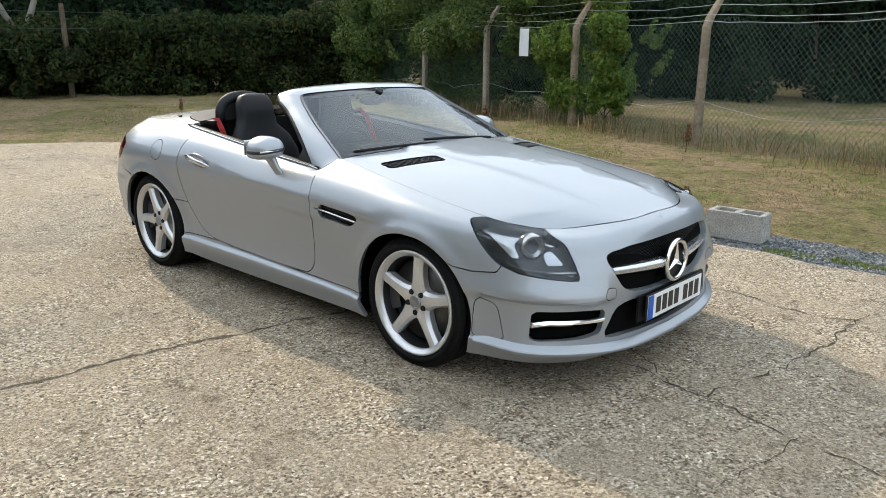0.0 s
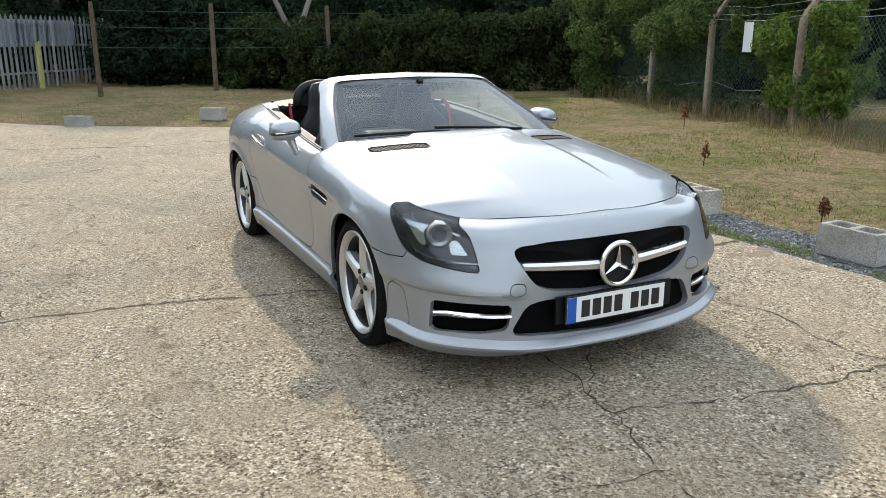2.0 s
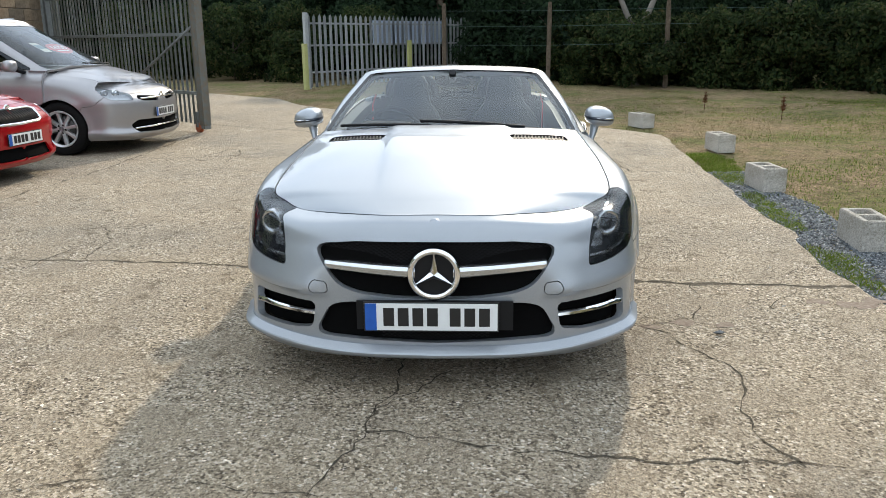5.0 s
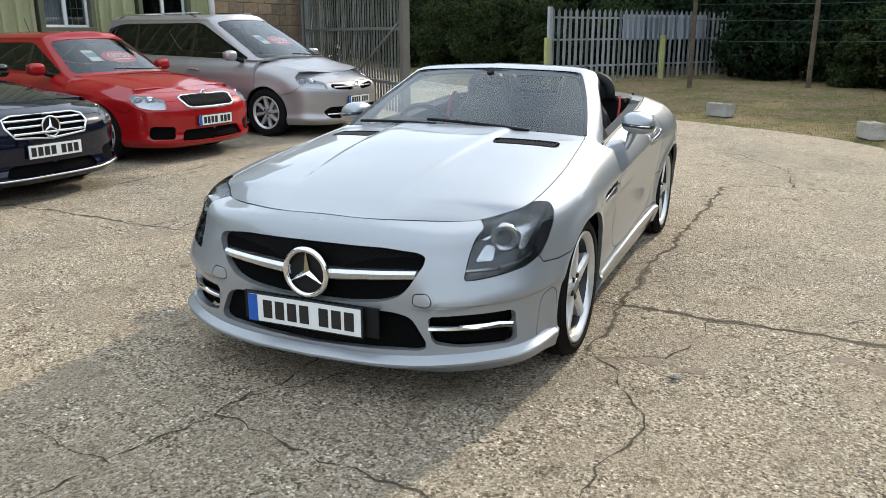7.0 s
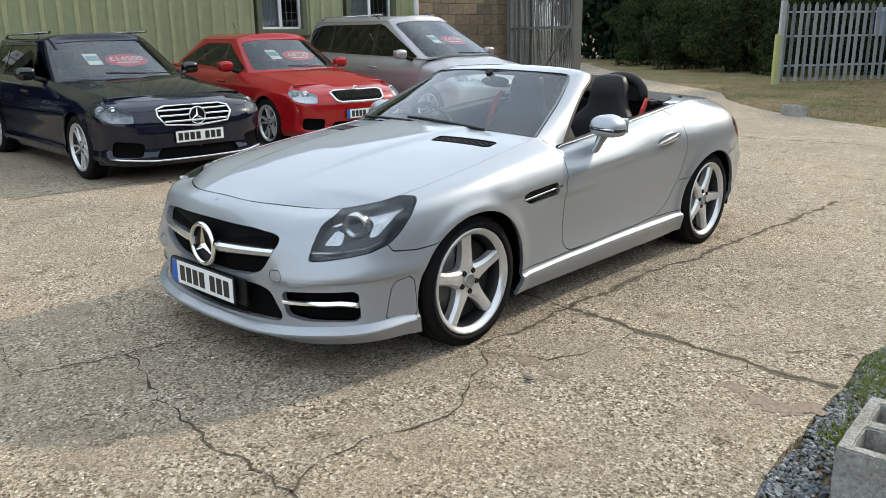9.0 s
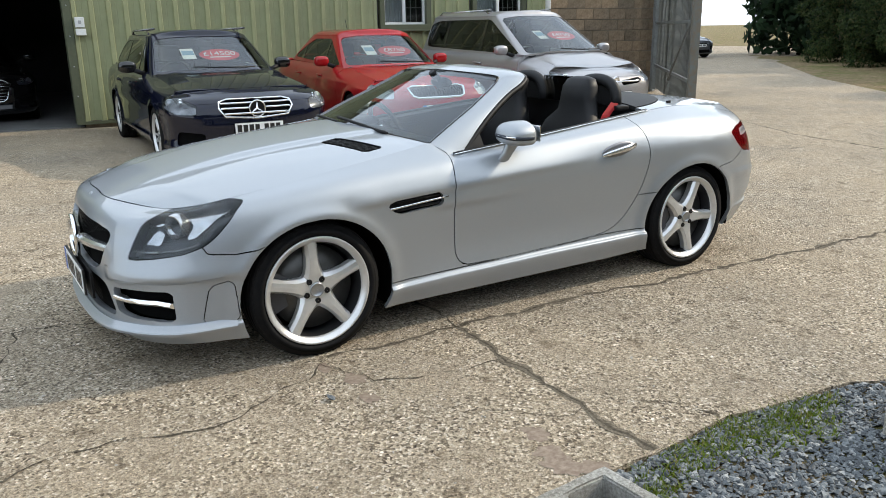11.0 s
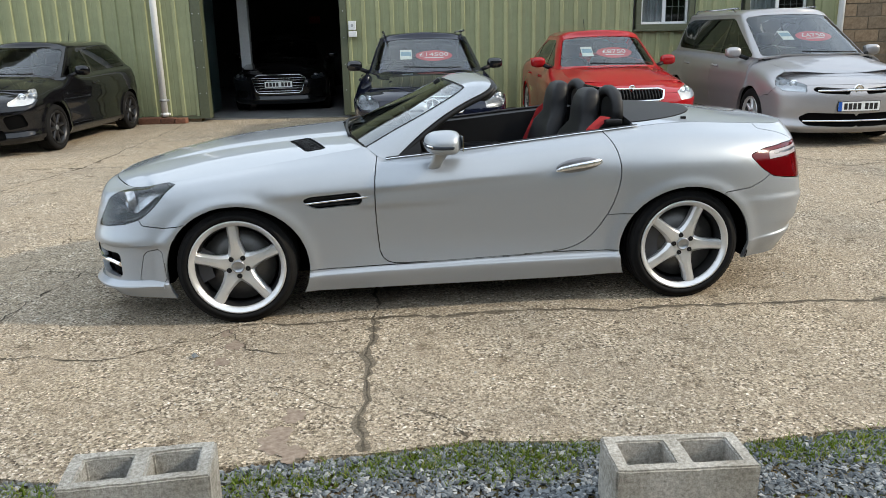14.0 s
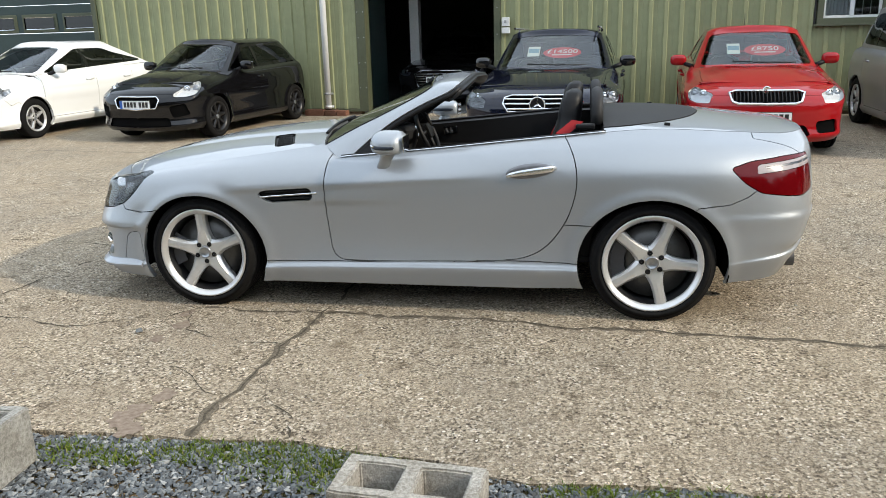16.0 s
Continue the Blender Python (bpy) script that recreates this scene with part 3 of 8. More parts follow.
build = thing("wall_front", "sage-green corrugated metal workshop front with dark trim", "workshop wall", WALL, kind="structure")
OPEN0, OPEN1, OPEN_H, WALL_H = 0.66, 3.06, 3.1, 4.6
# concrete-block core with the openings left out
core = bmesh.new()
for x0, x1, z0, z1 in ((-4.9, OPEN0, 0.12, WALL_H), (OPEN0, OPEN1, OPEN_H, WALL_H), (OPEN1, 8.35, 0.12, WALL_H), (8.35, 9.27, 0.12, 1.5), (8.35, 9.27, 2.6, WALL_H), (9.27, 10.3, 0.12, WALL_H), (10.3, 11.45, 0.12, 1.5), (10.3, 11.45, 2.6, WALL_H), (11.45, 12.1, 0.12, WALL_H)):
    box(core, x0, x1, 0.05, 0.2, z0, z1)
part("wall_core", core, M_INWALL, build)


def cladding(x0, x1, z0, z1):
    """One profiled steel sheet: trapezoid ribs at 250 mm."""
    prof, x = [], math.floor(x0 / 0.25) * 0.25
    while x < x1 + 0.25:
        for dx, d in ((0.0, 0.0), (0.06, 0.0), (0.075, 0.004), (0.09, 0.0), (0.165, 0.0), (0.18, -0.034), (0.235, -0.034)):
            prof.append((x + dx, d))
        x += 0.25
    prof = [(x0, 0.0)] + [p for p in prof if x0 < p[0] < x1] + [(x1, 0.0)]
    verts = [(x, y, z) for z in (z0, z1) for x, y in prof]
    n = len(prof)
    return mesh_ob("cladding_sheet", verts, [(i + 1, i, n + i, n + i + 1) for i in range(n - 1)], M_CLAD, build)


for a, b, z0, z1 in ((-4.9, -3.9, 0.1, WALL_H), (-3.9, -2.9, 0.1, WALL_H), (-2.9, -1.9, 0.1, WALL_H), (-1.9, -0.9, 0.1, WALL_H), (-0.9, 0.1, 0.1, WALL_H), (0.1, 0.5, 0.1, WALL_H),
                     (3.1, 4.1, 0.1, WALL_H), (4.1, 5.1, 0.1, WALL_H), (5.1, 6.1, 0.1, WALL_H), (6.1, 7.1, 0.1, WALL_H), (7.1, 8.25, 0.1, WALL_H),
                     (8.25, 9.37, 0.1, 1.42), (8.25, 9.37, 2.68, WALL_H), (9.37, 10.2, 0.1, WALL_H), (10.2, 11.55, 0.1, 1.42), (10.2, 11.55, 2.68, WALL_H), (11.55, 12.05, 0.1, WALL_H), (0.5, 3.1, 3.25, WALL_H)):
    cladding(a, b, z0, z1)
wall_piece("trim", 0.50, 0.67, -0.055, 0.2, 0.06, 3.25, M_TRIM, build, 0.006)
wall_piece("trim", 3.05, 3.17, -0.055, 0.2, 0.06, 3.25, M_TRIM, build, 0.006)
wall_piece("trim", 0.50, 3.17, -0.06, 0.2, 3.1, 3.25, M_TRIM, build, 0.006)
wall_piece("drip_flashing", -4.9, 0.5, -0.05, 0.02, 0.06, 0.11, M_TRIM, build)
wall_piece("drip_flashing", 3.17, 12.05, -0.05, 0.02, 0.06, 0.11, M_TRIM, build)
wall_piece("plinth", -4.9, 0.5, 0.0, 0.2, -0.05, 0.12, M_BRICKWALL, build)
wall_piece("plinth", 3.17, 12.05, 0.0, 0.2, -0.05, 0.12, M_BRICKWALL, build)
wall_piece("corner_trim", -5.0, -4.9, -0.05, 0.3, 0.0, WALL_H, M_TRIM, build)
bolts = bmesh.new()
for z in (0.5, 0.95, 1.4, 1.85, 2.3):
    for x in (0.53, 0.64, 3.11):
        bmesh.ops.create_icosphere(bolts, subdivisions=1, radius=0.011, matrix=Matrix.Translation((x, -0.057, z)))
part("screw_heads", bolts, M_GALV, build)
M_GLASS_WIN = glass("window_pane", (0.75, 0.78, 0.78))
M_BLIND = plain("white_blind", (0.62, 0.64, 0.66), 0.8, vary=0.1)


def window(name, x0, x1, z0, z1, bars):
    w = thing(name, "dark green framed window with security bars and white curtain", "window", WALL, kind="structure")
    f = 0.09
    for a, b, c, d in ((x0 - f, x1 + f, z0 - f, z0), (x0 - f, x1 + f, z1, z1 + f), (x0 - f, x0, z0, z1), (x1, x1 + f, z0, z1)):
        wall_piece("window_frame", a, b, -0.06, 0.12, c, d, M_TRIM, w, 0.005)
    wall_piece("window_sill", x0 - 0.14, x1 + 0.14, -0.10, 0.0, z0 - f - 0.03, z0 - f, M_TRIM, w, 0.004)
    for a, b, c, d in ((x0, x1, z0, z0 + 0.04), (x0, x1, z1 - 0.04, z1), (x0, x0 + 0.04, z0, z1), (x1 - 0.04, x1, z0, z1), ((x0 + x1) / 2 - 0.03, (x0 + x1) / 2 + 0.03, z0, z1)):
        wall_piece("sash", a, b, 0.02, 0.07, c, d, M_WHITEPVC, w, 0.004)
    p = wall_piece("pane", x0 + 0.04, x1 - 0.04, 0.043, 0.047, z0 + 0.04, z1 - 0.04, M_GLASS_WIN, w)
    p.visible_shadow = False
    bm = bmesh.new()
    n = 40
    h0, h1 = x0 + 0.02, x0 + (x1 - x0) * 0.52
    vs = [[bm.verts.new((h0 + (h1 - h0) * i / n, 0.12 + 0.02 * math.sin(i * 1.3), z)) for z in (z0, z1)] for i in range(n + 1)]
    for i in range(n):
        bm.faces.new((vs[i][0], vs[i + 1][0], vs[i + 1][1], vs[i][1]))
    part("curtain", bm, M_BLIND, w, smooth=True)
    bb = bmesh.new()
    for i in range(bars):
        x = (x0 + x1) / 2 + 0.05 + i * ((x1 - x0) / 2 - 0.08) / max(1, bars - 1)
        tube(bb, [(x, 0.09, z0), (x, 0.09, z1)], 0.007, 6)
    for z in (z0 + 0.3, z0 + 0.6):
        tube(bb, [((x0 + x1) / 2, 0.09, z), (x1, 0.09, z)], 0.006, 6)
    part("security_bars", bb, M_WHITEPVC, w)


window("window_1", 8.38, 9.24, 1.52, 2.58, 4)
window("window_2", 10.34, 11.4, 1.52, 2.58, 5)
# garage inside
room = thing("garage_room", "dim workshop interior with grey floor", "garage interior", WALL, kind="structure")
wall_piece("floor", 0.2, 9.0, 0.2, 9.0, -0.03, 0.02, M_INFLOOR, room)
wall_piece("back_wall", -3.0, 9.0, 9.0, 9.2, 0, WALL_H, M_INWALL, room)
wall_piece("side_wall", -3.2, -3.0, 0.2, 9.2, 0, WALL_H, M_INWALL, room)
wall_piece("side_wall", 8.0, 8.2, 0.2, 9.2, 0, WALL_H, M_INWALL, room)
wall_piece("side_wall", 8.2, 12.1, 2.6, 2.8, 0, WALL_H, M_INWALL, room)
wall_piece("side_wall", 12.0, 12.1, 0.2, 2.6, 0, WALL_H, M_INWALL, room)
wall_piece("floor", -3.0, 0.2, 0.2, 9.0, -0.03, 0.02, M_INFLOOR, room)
wall_piece("door_panel", 0.40, 0.46, 0.25, 1.9, 0.05, 3.0, M_DARKDOOR, room, 0.01)
wall_piece("steel_column", 0.82, 1.02, 2.4, 2.62, 0.02, 4.4, M_WHITEPVC, room, 0.01)
# red light seen in the garage, put in as a plain red board
wall_piece("red_light_board", 1.55, 1.85, 8.93, 8.99, 1.75, 1.95, plain("red_light_board", (0.55, 0.03, 0.03), 0.5), room)
roof = boxed("roof", (-5.2, 12.3, -0.25, 9.4, WALL_H, WALL_H + 0.15), M_ROOF)
roof.matrix_world = WALL
tagged(roof, "grey sheet roof over the workshop", "roof", kind="structure")
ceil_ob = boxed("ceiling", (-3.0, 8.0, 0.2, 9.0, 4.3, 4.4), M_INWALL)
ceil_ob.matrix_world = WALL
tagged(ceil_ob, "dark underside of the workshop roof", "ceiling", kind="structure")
# drainpipes
def drainpipe(x, y, z0, name="drainpipe"):
    d = thing(name, "white plastic drainpipe fixed to the workshop wall", "drainpipe", WALL, "drainpipes on the workshop")
    bm = bmesh.new()
    tube(bm, [(x, y, z0), (x, y, 4.5)], 0.056, 16)
    part("pipe", bm, M_WHITEPVC, d)
    for z in (z0 + 0.02, z0 + 0.26, 2.2):
        bm = bmesh.new()
        tube(bm, [(x, y, z), (x, y, z + 0.04)], 0.064, 16)
        box(bm, x - 0.085, x + 0.085, y + 0.02, y + 0.06, z, z + 0.035)
        part("clip", bm, M_GALV if z == z0 + 0.26 else M_WHITEPVC, d)


drainpipe(-0.1, -0.12, 0.12)
drainpipe(12.0, -0.1, 0.1)
for i, (a, b) in enumerate(((-0.53, -0.16), (-0.14, 0.08), (0.1, 0.28))):
    bk = boxed("terracotta_brick", (a, b, -0.26, -0.06, 0.0, 0.11 - 0.01 * i), M_TERRA, None, 0.006)
    bk.matrix_world = WALL
    tagged(bk, "red terracotta brick lying under the drainpipe", "brick", "bricks under the drainpipe")
ebox = thing("electric_box", "small white electrical switch box on green cladding", "switch box", WALL)
boxed("case", (3.2, 3.33, -0.12, -0.04, 1.53, 1.68), M_WHITEPVC, ebox, 0.008)
boxed("socket", (3.2, 3.34, -0.13, -0.04, 1.41, 1.51), M_WHITEPVC, ebox, 0.008)
boxed("switch", (3.245, 3.285, -0.128, -0.12, 1.58, 1.63), M_GALV, ebox, 0.003)
# dark sectional door beyond the corner
sect = thing("door_1", "dark teal sectional workshop door with small windows", "workshop door", WALL, kind="structure")
for i in range(9):
    boxed("panel", (-12.0, -5.0, 0.25, 0.30, 0.55 * i, 0.55 * i + 0.54), M_DARKDOOR, sect, 0.006)
M_DARKGLASS = glass("dark_pane", (0.04, 0.045, 0.05))
for i in range(7):
    x = -5.85 - 0.97 * i
    boxed("window_frame", (x - 0.06, x + 0.78, 0.235, 0.25, 1.66, 2.02), M_TRIM, sect, 0.012)
    boxed("pane", (x, x + 0.72, 0.228, 0.234, 1.72, 1.96), M_DARKGLASS, sect, 0.02)
# block wall between workshop and gate
bw = thing("wall_blocks", "brown concrete-block wall with weathered mortar joints", "block wall", WALL, kind="structure")
boxed("mortar_bed", (12.12, 15.0, 0.0, 0.2, -0.05, 3.4), M_MORTAR, bw)
bw_mesh = None
for r in range(15):
    z, x = 0.01 + r * 0.225, 12.12 - (0.225 if r % 2 else 0)
    while x < 15.0:
        a, b = max(x, 12.12), min(x + 0.44, 15.0)
        if b - a > 0.06:
            full = abs(b - a - 0.44) < 1e-4
            if full and bw_mesh is not None:
                ob = new("block", bw_mesh)
                ob.parent = bw
            else:
                ob = boxed("block", (0, b - a, -0.012, 0.05, 0, 0.213), M_BRICKWALL, bw, 0.008)
                if full:
                    bw_mesh = ob.data
            ob.location = (a, random.uniform(-0.004, 0.004), z)
        x += 0.45


# ---------------------------------------------------------------- palisade gates
def pale(h, w=0.068):
    bm = bmesh.new()
    prof = [(-w / 2, 0.012), (-w / 2 + 0.012, 0.0), (-0.008, 0.0), (0, -0.010), (0.008, 0.0), (w / 2 - 0.012, 0.0), (w / 2, 0.012)]
    rings = [[bm.verts.new((x, y, z)) for x, y in prof] for z in (0.0, h - 0.09)]
    n = len(prof)
    for i in range(n - 1):
        bm.faces.new((rings[0][i], rings[0][i + 1], rings[1][i + 1], rings[1][i]))
    top = [bm.verts.new((x * 0.25, y, h if abs(x) < 0.03 else h - 0.03)) for x, y in prof]
    for i in range(n - 1):
        bm.faces.new((rings[1][i], rings[1][i + 1], top[i + 1], top[i]))
    r = bmesh.ops.solidify(bm, geom=bm.faces[:], thickness=0.003)
    return bm


def palisade(name, p0, p1, h, z0, label, gap=0.145, mat=None, posts=(True, True), flip=False, wide=0.068):
    mat = mat or M_GALV
    d = Vector((p1[0] - p0[0], p1[1] - p0[1], 0))
    L = d.length
    g = thing(name, label, "palisade gate", Matrix.Translation((p0[0], p0[1], z0)) @ pose(0, 0, 0, 0, 0, math.degrees(math.atan2(d.y, d.x))))
    me = None
    x = 0.09
    sgn = -1 if flip else 1
    while x < L - 0.05:
        if me is None:
            o = part("pale", pale(h, wide), mat, g)
            me = o.data
        else:
            o = new("pale", me)
            o.parent = g
        o.location = (x, -0.035 * sgn, random.uniform(-0.01, 0.01))
        o.rotation_euler = (0, random.uniform(-0.006, 0.006), 0)
        x += gap
    for z in (h * 0.19, h * 0.56, h * 0.86):
        boxed("rail", (0, L, -0.022, 0.022, z, z + 0.05), mat, g, 0.004)
    for on, x in zip(posts, (0, L)):
        if on:
            boxed("gate_post", (x - 0.06, x + 0.06, -0.05, 0.05, -0.05, h + 0.03), mat, g, 0.006)
    return g


leaf = palisade("palisade_gate", (-7.08, -4.12), (-11.1, -8.6), 2.4, 0.12, "weathered grey palisade gate leaf standing open on a caster", mat=M_GALVDARK)
boxed("end_post", (-0.07, 0.09, -0.06, 0.06, 0.0, 2.6), plain("rusty_post", (0.13, 0.14, 0.13), 0.8, c2=(0.15, 0.11, 0.07), scale=12, bumps=0.4), leaf, 0.006, label="grey square end post with rust")
bm = bmesh.new()
tube(bm, [(0.2, -0.03, -0.04), (0.2, 0.03, -0.04)], 0.08, 16)
part("caster_wheel", bm, plain("orange_caster", (0.45, 0.12, 0.05), 0.6), leaf, "orange caster wheel")
boxed("caster_fork", (0.17, 0.23, -0.045, 0.045, -0.04, 0.2), M_GALVDARK, leaf, 0.004)
brace = bmesh.new()
tube(brace, [(0.1, 0.02, 1.5), (3.0, 0.02, 0.35)], 0.02, 8)
part("brace", brace, M_GALVDARK, leaf)
palisade("palisade_fence", (-11.2, -8.75), (-12.6, -9.2), 2.4, 0.05, "short grey palisade panel beside the block wall", mat=M_GALVDARK)
far_gate = palisade("palisade_gate", (-17.4, -4.75), (-24.9, 0.375), 2.0, 0.08, "galvanised palisade gate with a faded sign, standing open", gap=0.213, wide=0.115)
boxed("sign", (2.8, 6.45, 0.03, 0.045, 1.15, 1.85), M_SIGNBLUE, far_gate, 0.003, label="faded blue and white sign board")
for r in range(4):
    for c in range(3):
        boxed("sign_bar", (2.95 + c * 1.15, 2.95 + c * 1.15 + random.uniform(0.5, 0.85), 0.046, 0.05, 1.24 + r * 0.15, 1.30 + r * 0.15), M_SIGNWHITE, far_gate)
boxed("slam_post", (4.3, 4.45, -0.14, -0.06, -0.1, 1.25), M_YELLOWPOST, far_gate, 0.01, label="pale yellow drop-bolt post")
boxed("hinge_post", (-0.14, -0.02, -0.06, 0.06, -0.15, 1.2), M_YELLOWPOST, far_gate, 0.01)


# ---------------------------------------------------------------- wire fence
def cranked_post(x, y, z0, h, aim, mat, lean=0.0, crank=True):
    p = thing("fence_post", "weathered concrete fence post with a cranked top" if crank else "weathered wooden fence post", "fence post", pose(x, y, z0, lean, lean * 0.5, aim), "posts of the boundary fence")
    bm = bmesh.new()
    path = [(0, 0, -0.2, 0.062), (0, 0, h * 0.5, 0.058), (0, 0, h * 0.93, 0.055)] + ([(0.0, 0.05, h, 0.054), (0, 0.16, h + 0.16, 0.050), (0, 0.30, h + 0.34, 0.042)] if crank else [(0, 0, h, 0.045)])
    rings = [[bm.verts.new((px + sx * r, py + sy * r, pz)) for sx, sy in ((-1, -0.6), (-0.6, -1), (0.6, -1), (1, -0.6), (1, 0.6), (0.6, 1), (-0.6, 1), (-1, 0.6))] for px, py, pz, r in path]
    for a, b in zip(rings, rings[1:]):
        for k in range(8):
            bm.faces.new((a[k], a[(k + 1) % 8], b[(k + 1) % 8], b[k]))
    bm.faces.new(rings[-1])
    part("shaft", bm, mat, p)
    return p


FENCE = [(6.9, 5.49), (4.1, 6.26), (1.3, 7.03), (-1.53, 7.80), (-4.25, 8.55), (-6.85, 9.27), (-9.25, 9.93), (-11.9, 10.66)]
fdir = Vector((-2.7, 0.744, 0)).normalized()
fout = Vector((fdir.y, -fdir.x, 0))
for i, (x, y) in enumerate(FENCE):
    cranked_post(x, y, 0, 1.82, math.degrees(math.atan2(fdir.y, fdir.x)) + 180, M_RUSTPOST if i in (3, 4) else M_POSTC, random.uniform(-1, 1))
mesh_fence = thing("wire_fence", "sagging green chain-link fence with strands of wire", "wire fence")
bm = bmesh.new()
A, B = Vector((6.9, 5.49, 0)), Vector((-11.9, 10.66, 0))
FL, FH, step = (B - A).length, 1.76, 0.085
along = (B - A) / FL
thick = 0.0019
nrm = Vector((-along.y, along.x, 0))
chain_v, chain_f = [], []


def wire_bar(p, q, r):
    d = (q - p).normalized()
    s = d.cross(nrm).normalized() * r
    k = len(chain_v)
    chain_v.extend([tuple(p + s + nrm * r), tuple(p - s + nrm * r), tuple(p - s - nrm * r), tuple(p + s - nrm * r), tuple(q + s + nrm * r), tuple(q - s + nrm * r), tuple(q - s - nrm * r), tuple(q + s - nrm * r)])
    chain_f.extend([(k, k + 1, k + 5, k + 4), (k + 1, k + 2, k + 6, k + 5), (k + 2, k + 3, k + 7, k + 6), (k + 3, k, k + 4, k + 7)])


def fence_top(s):
    return FH + 0.05 * math.sin(s * 2.4) + 0.02 * math.sin(s * 7)


for i in range(int(FL / step) + 24):
    for sg in (1, -1):
        s0 = i * step - (1.9 if sg > 0 else 0)
        prev = None
        for k in range(7):
            z = 0.05 + (FH - 0.05) * k / 6
            s = s0 + sg * (z * 0.92)
            ok = 0 <= s <= FL
            if ok:
                zz = 0.05 + (fence_top(s) - 0.05) * k / 6
                p = A + along * s + Vector((0, 0, zz)) + nrm * 0.06 * noise.noise((s * 0.8, z, 0))
                if prev is not None:
                    wire_bar(prev, p, thick)
                prev = p
            else:
                prev = None
mesh_ob("chain_link", chain_v, chain_f, M_WIRE, mesh_fence)
for zt, sag, off in ((1.78, 0.06, 0.0), (0.66, 0.16, 0.0), (1.87, 0.05, 0.07), (2.01, 0.06, 0.19), (2.15, 0.05, 0.31)):
    bm, pts = bmesh.new(), []
    for (x0, y0), (x1, y1) in zip(FENCE, FENCE[1:]):
        pts += [(x0 + (x1 - x0) * k / 8 + fout.x * off, y0 + (y1 - y0) * k / 8 + fout.y * off, zt - sag * math.sin(math.pi * k / 8) * random.uniform(0.6, 1.2)) for k in range(8)]
    tube(bm, pts + [(x1 + fout.x * off, y1 + fout.y * off, zt)], 0.0045, 5)
    part("strand", bm, plain("strand_wire", (0.38, 0.40, 0.38), 0.5, 0.3, bumps=0), mesh_fence)
plate_sign = boxed("white_notice", (-0.14, 0.14, -0.004, 0.004, 0, 0.5), M_SIGNWHITE, None, 0.003)
plate_sign.matrix_world = pose(-5.60, 8.86, 1.20, 0, 0, 164.6)
tagged(plate_sign, "blank-looking white notice wired to the fence", "sign")
for x, y, h in ((-17.2, 5.15, 2.3), (-17.2, 1.95, 2.3), (-17.4, -0.9, 2.3), (-17.6, 8.4, 2.3)):
    cranked_post(x, y, 0, h, 90, M_BARK, random.uniform(-1.5, 1.5), crank=False)
rear_wire = thing("rear_fence_wire", "slack plain wires along the rear boundary", "wire fence")
for z in (1.2, 1.7, 2.1):
    bm = bmesh.new()
    tube(bm, [(-17.6, 8.4, z), (-17.2, 5.15, z), (-17.2, 1.95, z - 0.03), (-17.4, -0.9, z)], 0.005, 5)
    part("strand", bm, M_WIRE, rear_wire)


# ---------------------------------------------------------------- plants
def leaf_cloud(rnd, centers, radii, n, size, squash=0.8):
    """Leaf quads on and inside a set of clumps."""
    c = np.array(centers)
    r = np.array(radii)
    pick = rnd.choice(len(c), n, p=r ** 2 / (r ** 2).sum())
    d = rnd.normal(size=(n, 3))
    d /= np.linalg.norm(d, axis=1)[:, None]
    rad = r[pick] * rnd.uniform(0.45, 1.08, n) ** 0.6
    p = c[pick] + d * rad[:, None] * np.array([1, 1, squash])
    nn = d + rnd.normal(scale=0.7, size=(n, 3)) + np.array([0, 0, 0.3])
    nn /= np.linalg.norm(nn, axis=1)[:, None]
    a = np.cross(nn, rnd.normal(size=(n, 3)))
    a /= np.linalg.norm(a, axis=1)[:, None]
    b = np.cross(nn, a)
    s = size * rnd.uniform(0.6, 1.3, n)[:, None]
    v = np.stack([p - a * s, p - b * s * 0.5 + nn * s * 0.12, p + a * s, p + b * s * 0.5 + nn * s * 0.12], 1)
    return v.reshape(-1, 3)


def quads_ob(name, v, material, parent, label=""):
    n = len(v) // 4
    me = bpy.data.meshes.new(name)
    me.vertices.add(len(v))
    me.vertices.foreach_set("co", v.ravel())
    me.loops.add(4 * n)
    me.loops.foreach_set("vertex_index", np.arange(4 * n))
    me.polygons.add(n)
    me.polygons.foreach_set("loop_start", np.arange(n) * 4)
    me.polygons.foreach_set("loop_total", np.full(n, 4))
    me.materials.append(material)
    me.update()
    me.validate()
    ob = new(name, me)
    ob.parent = parent
    return tagged(ob, label)


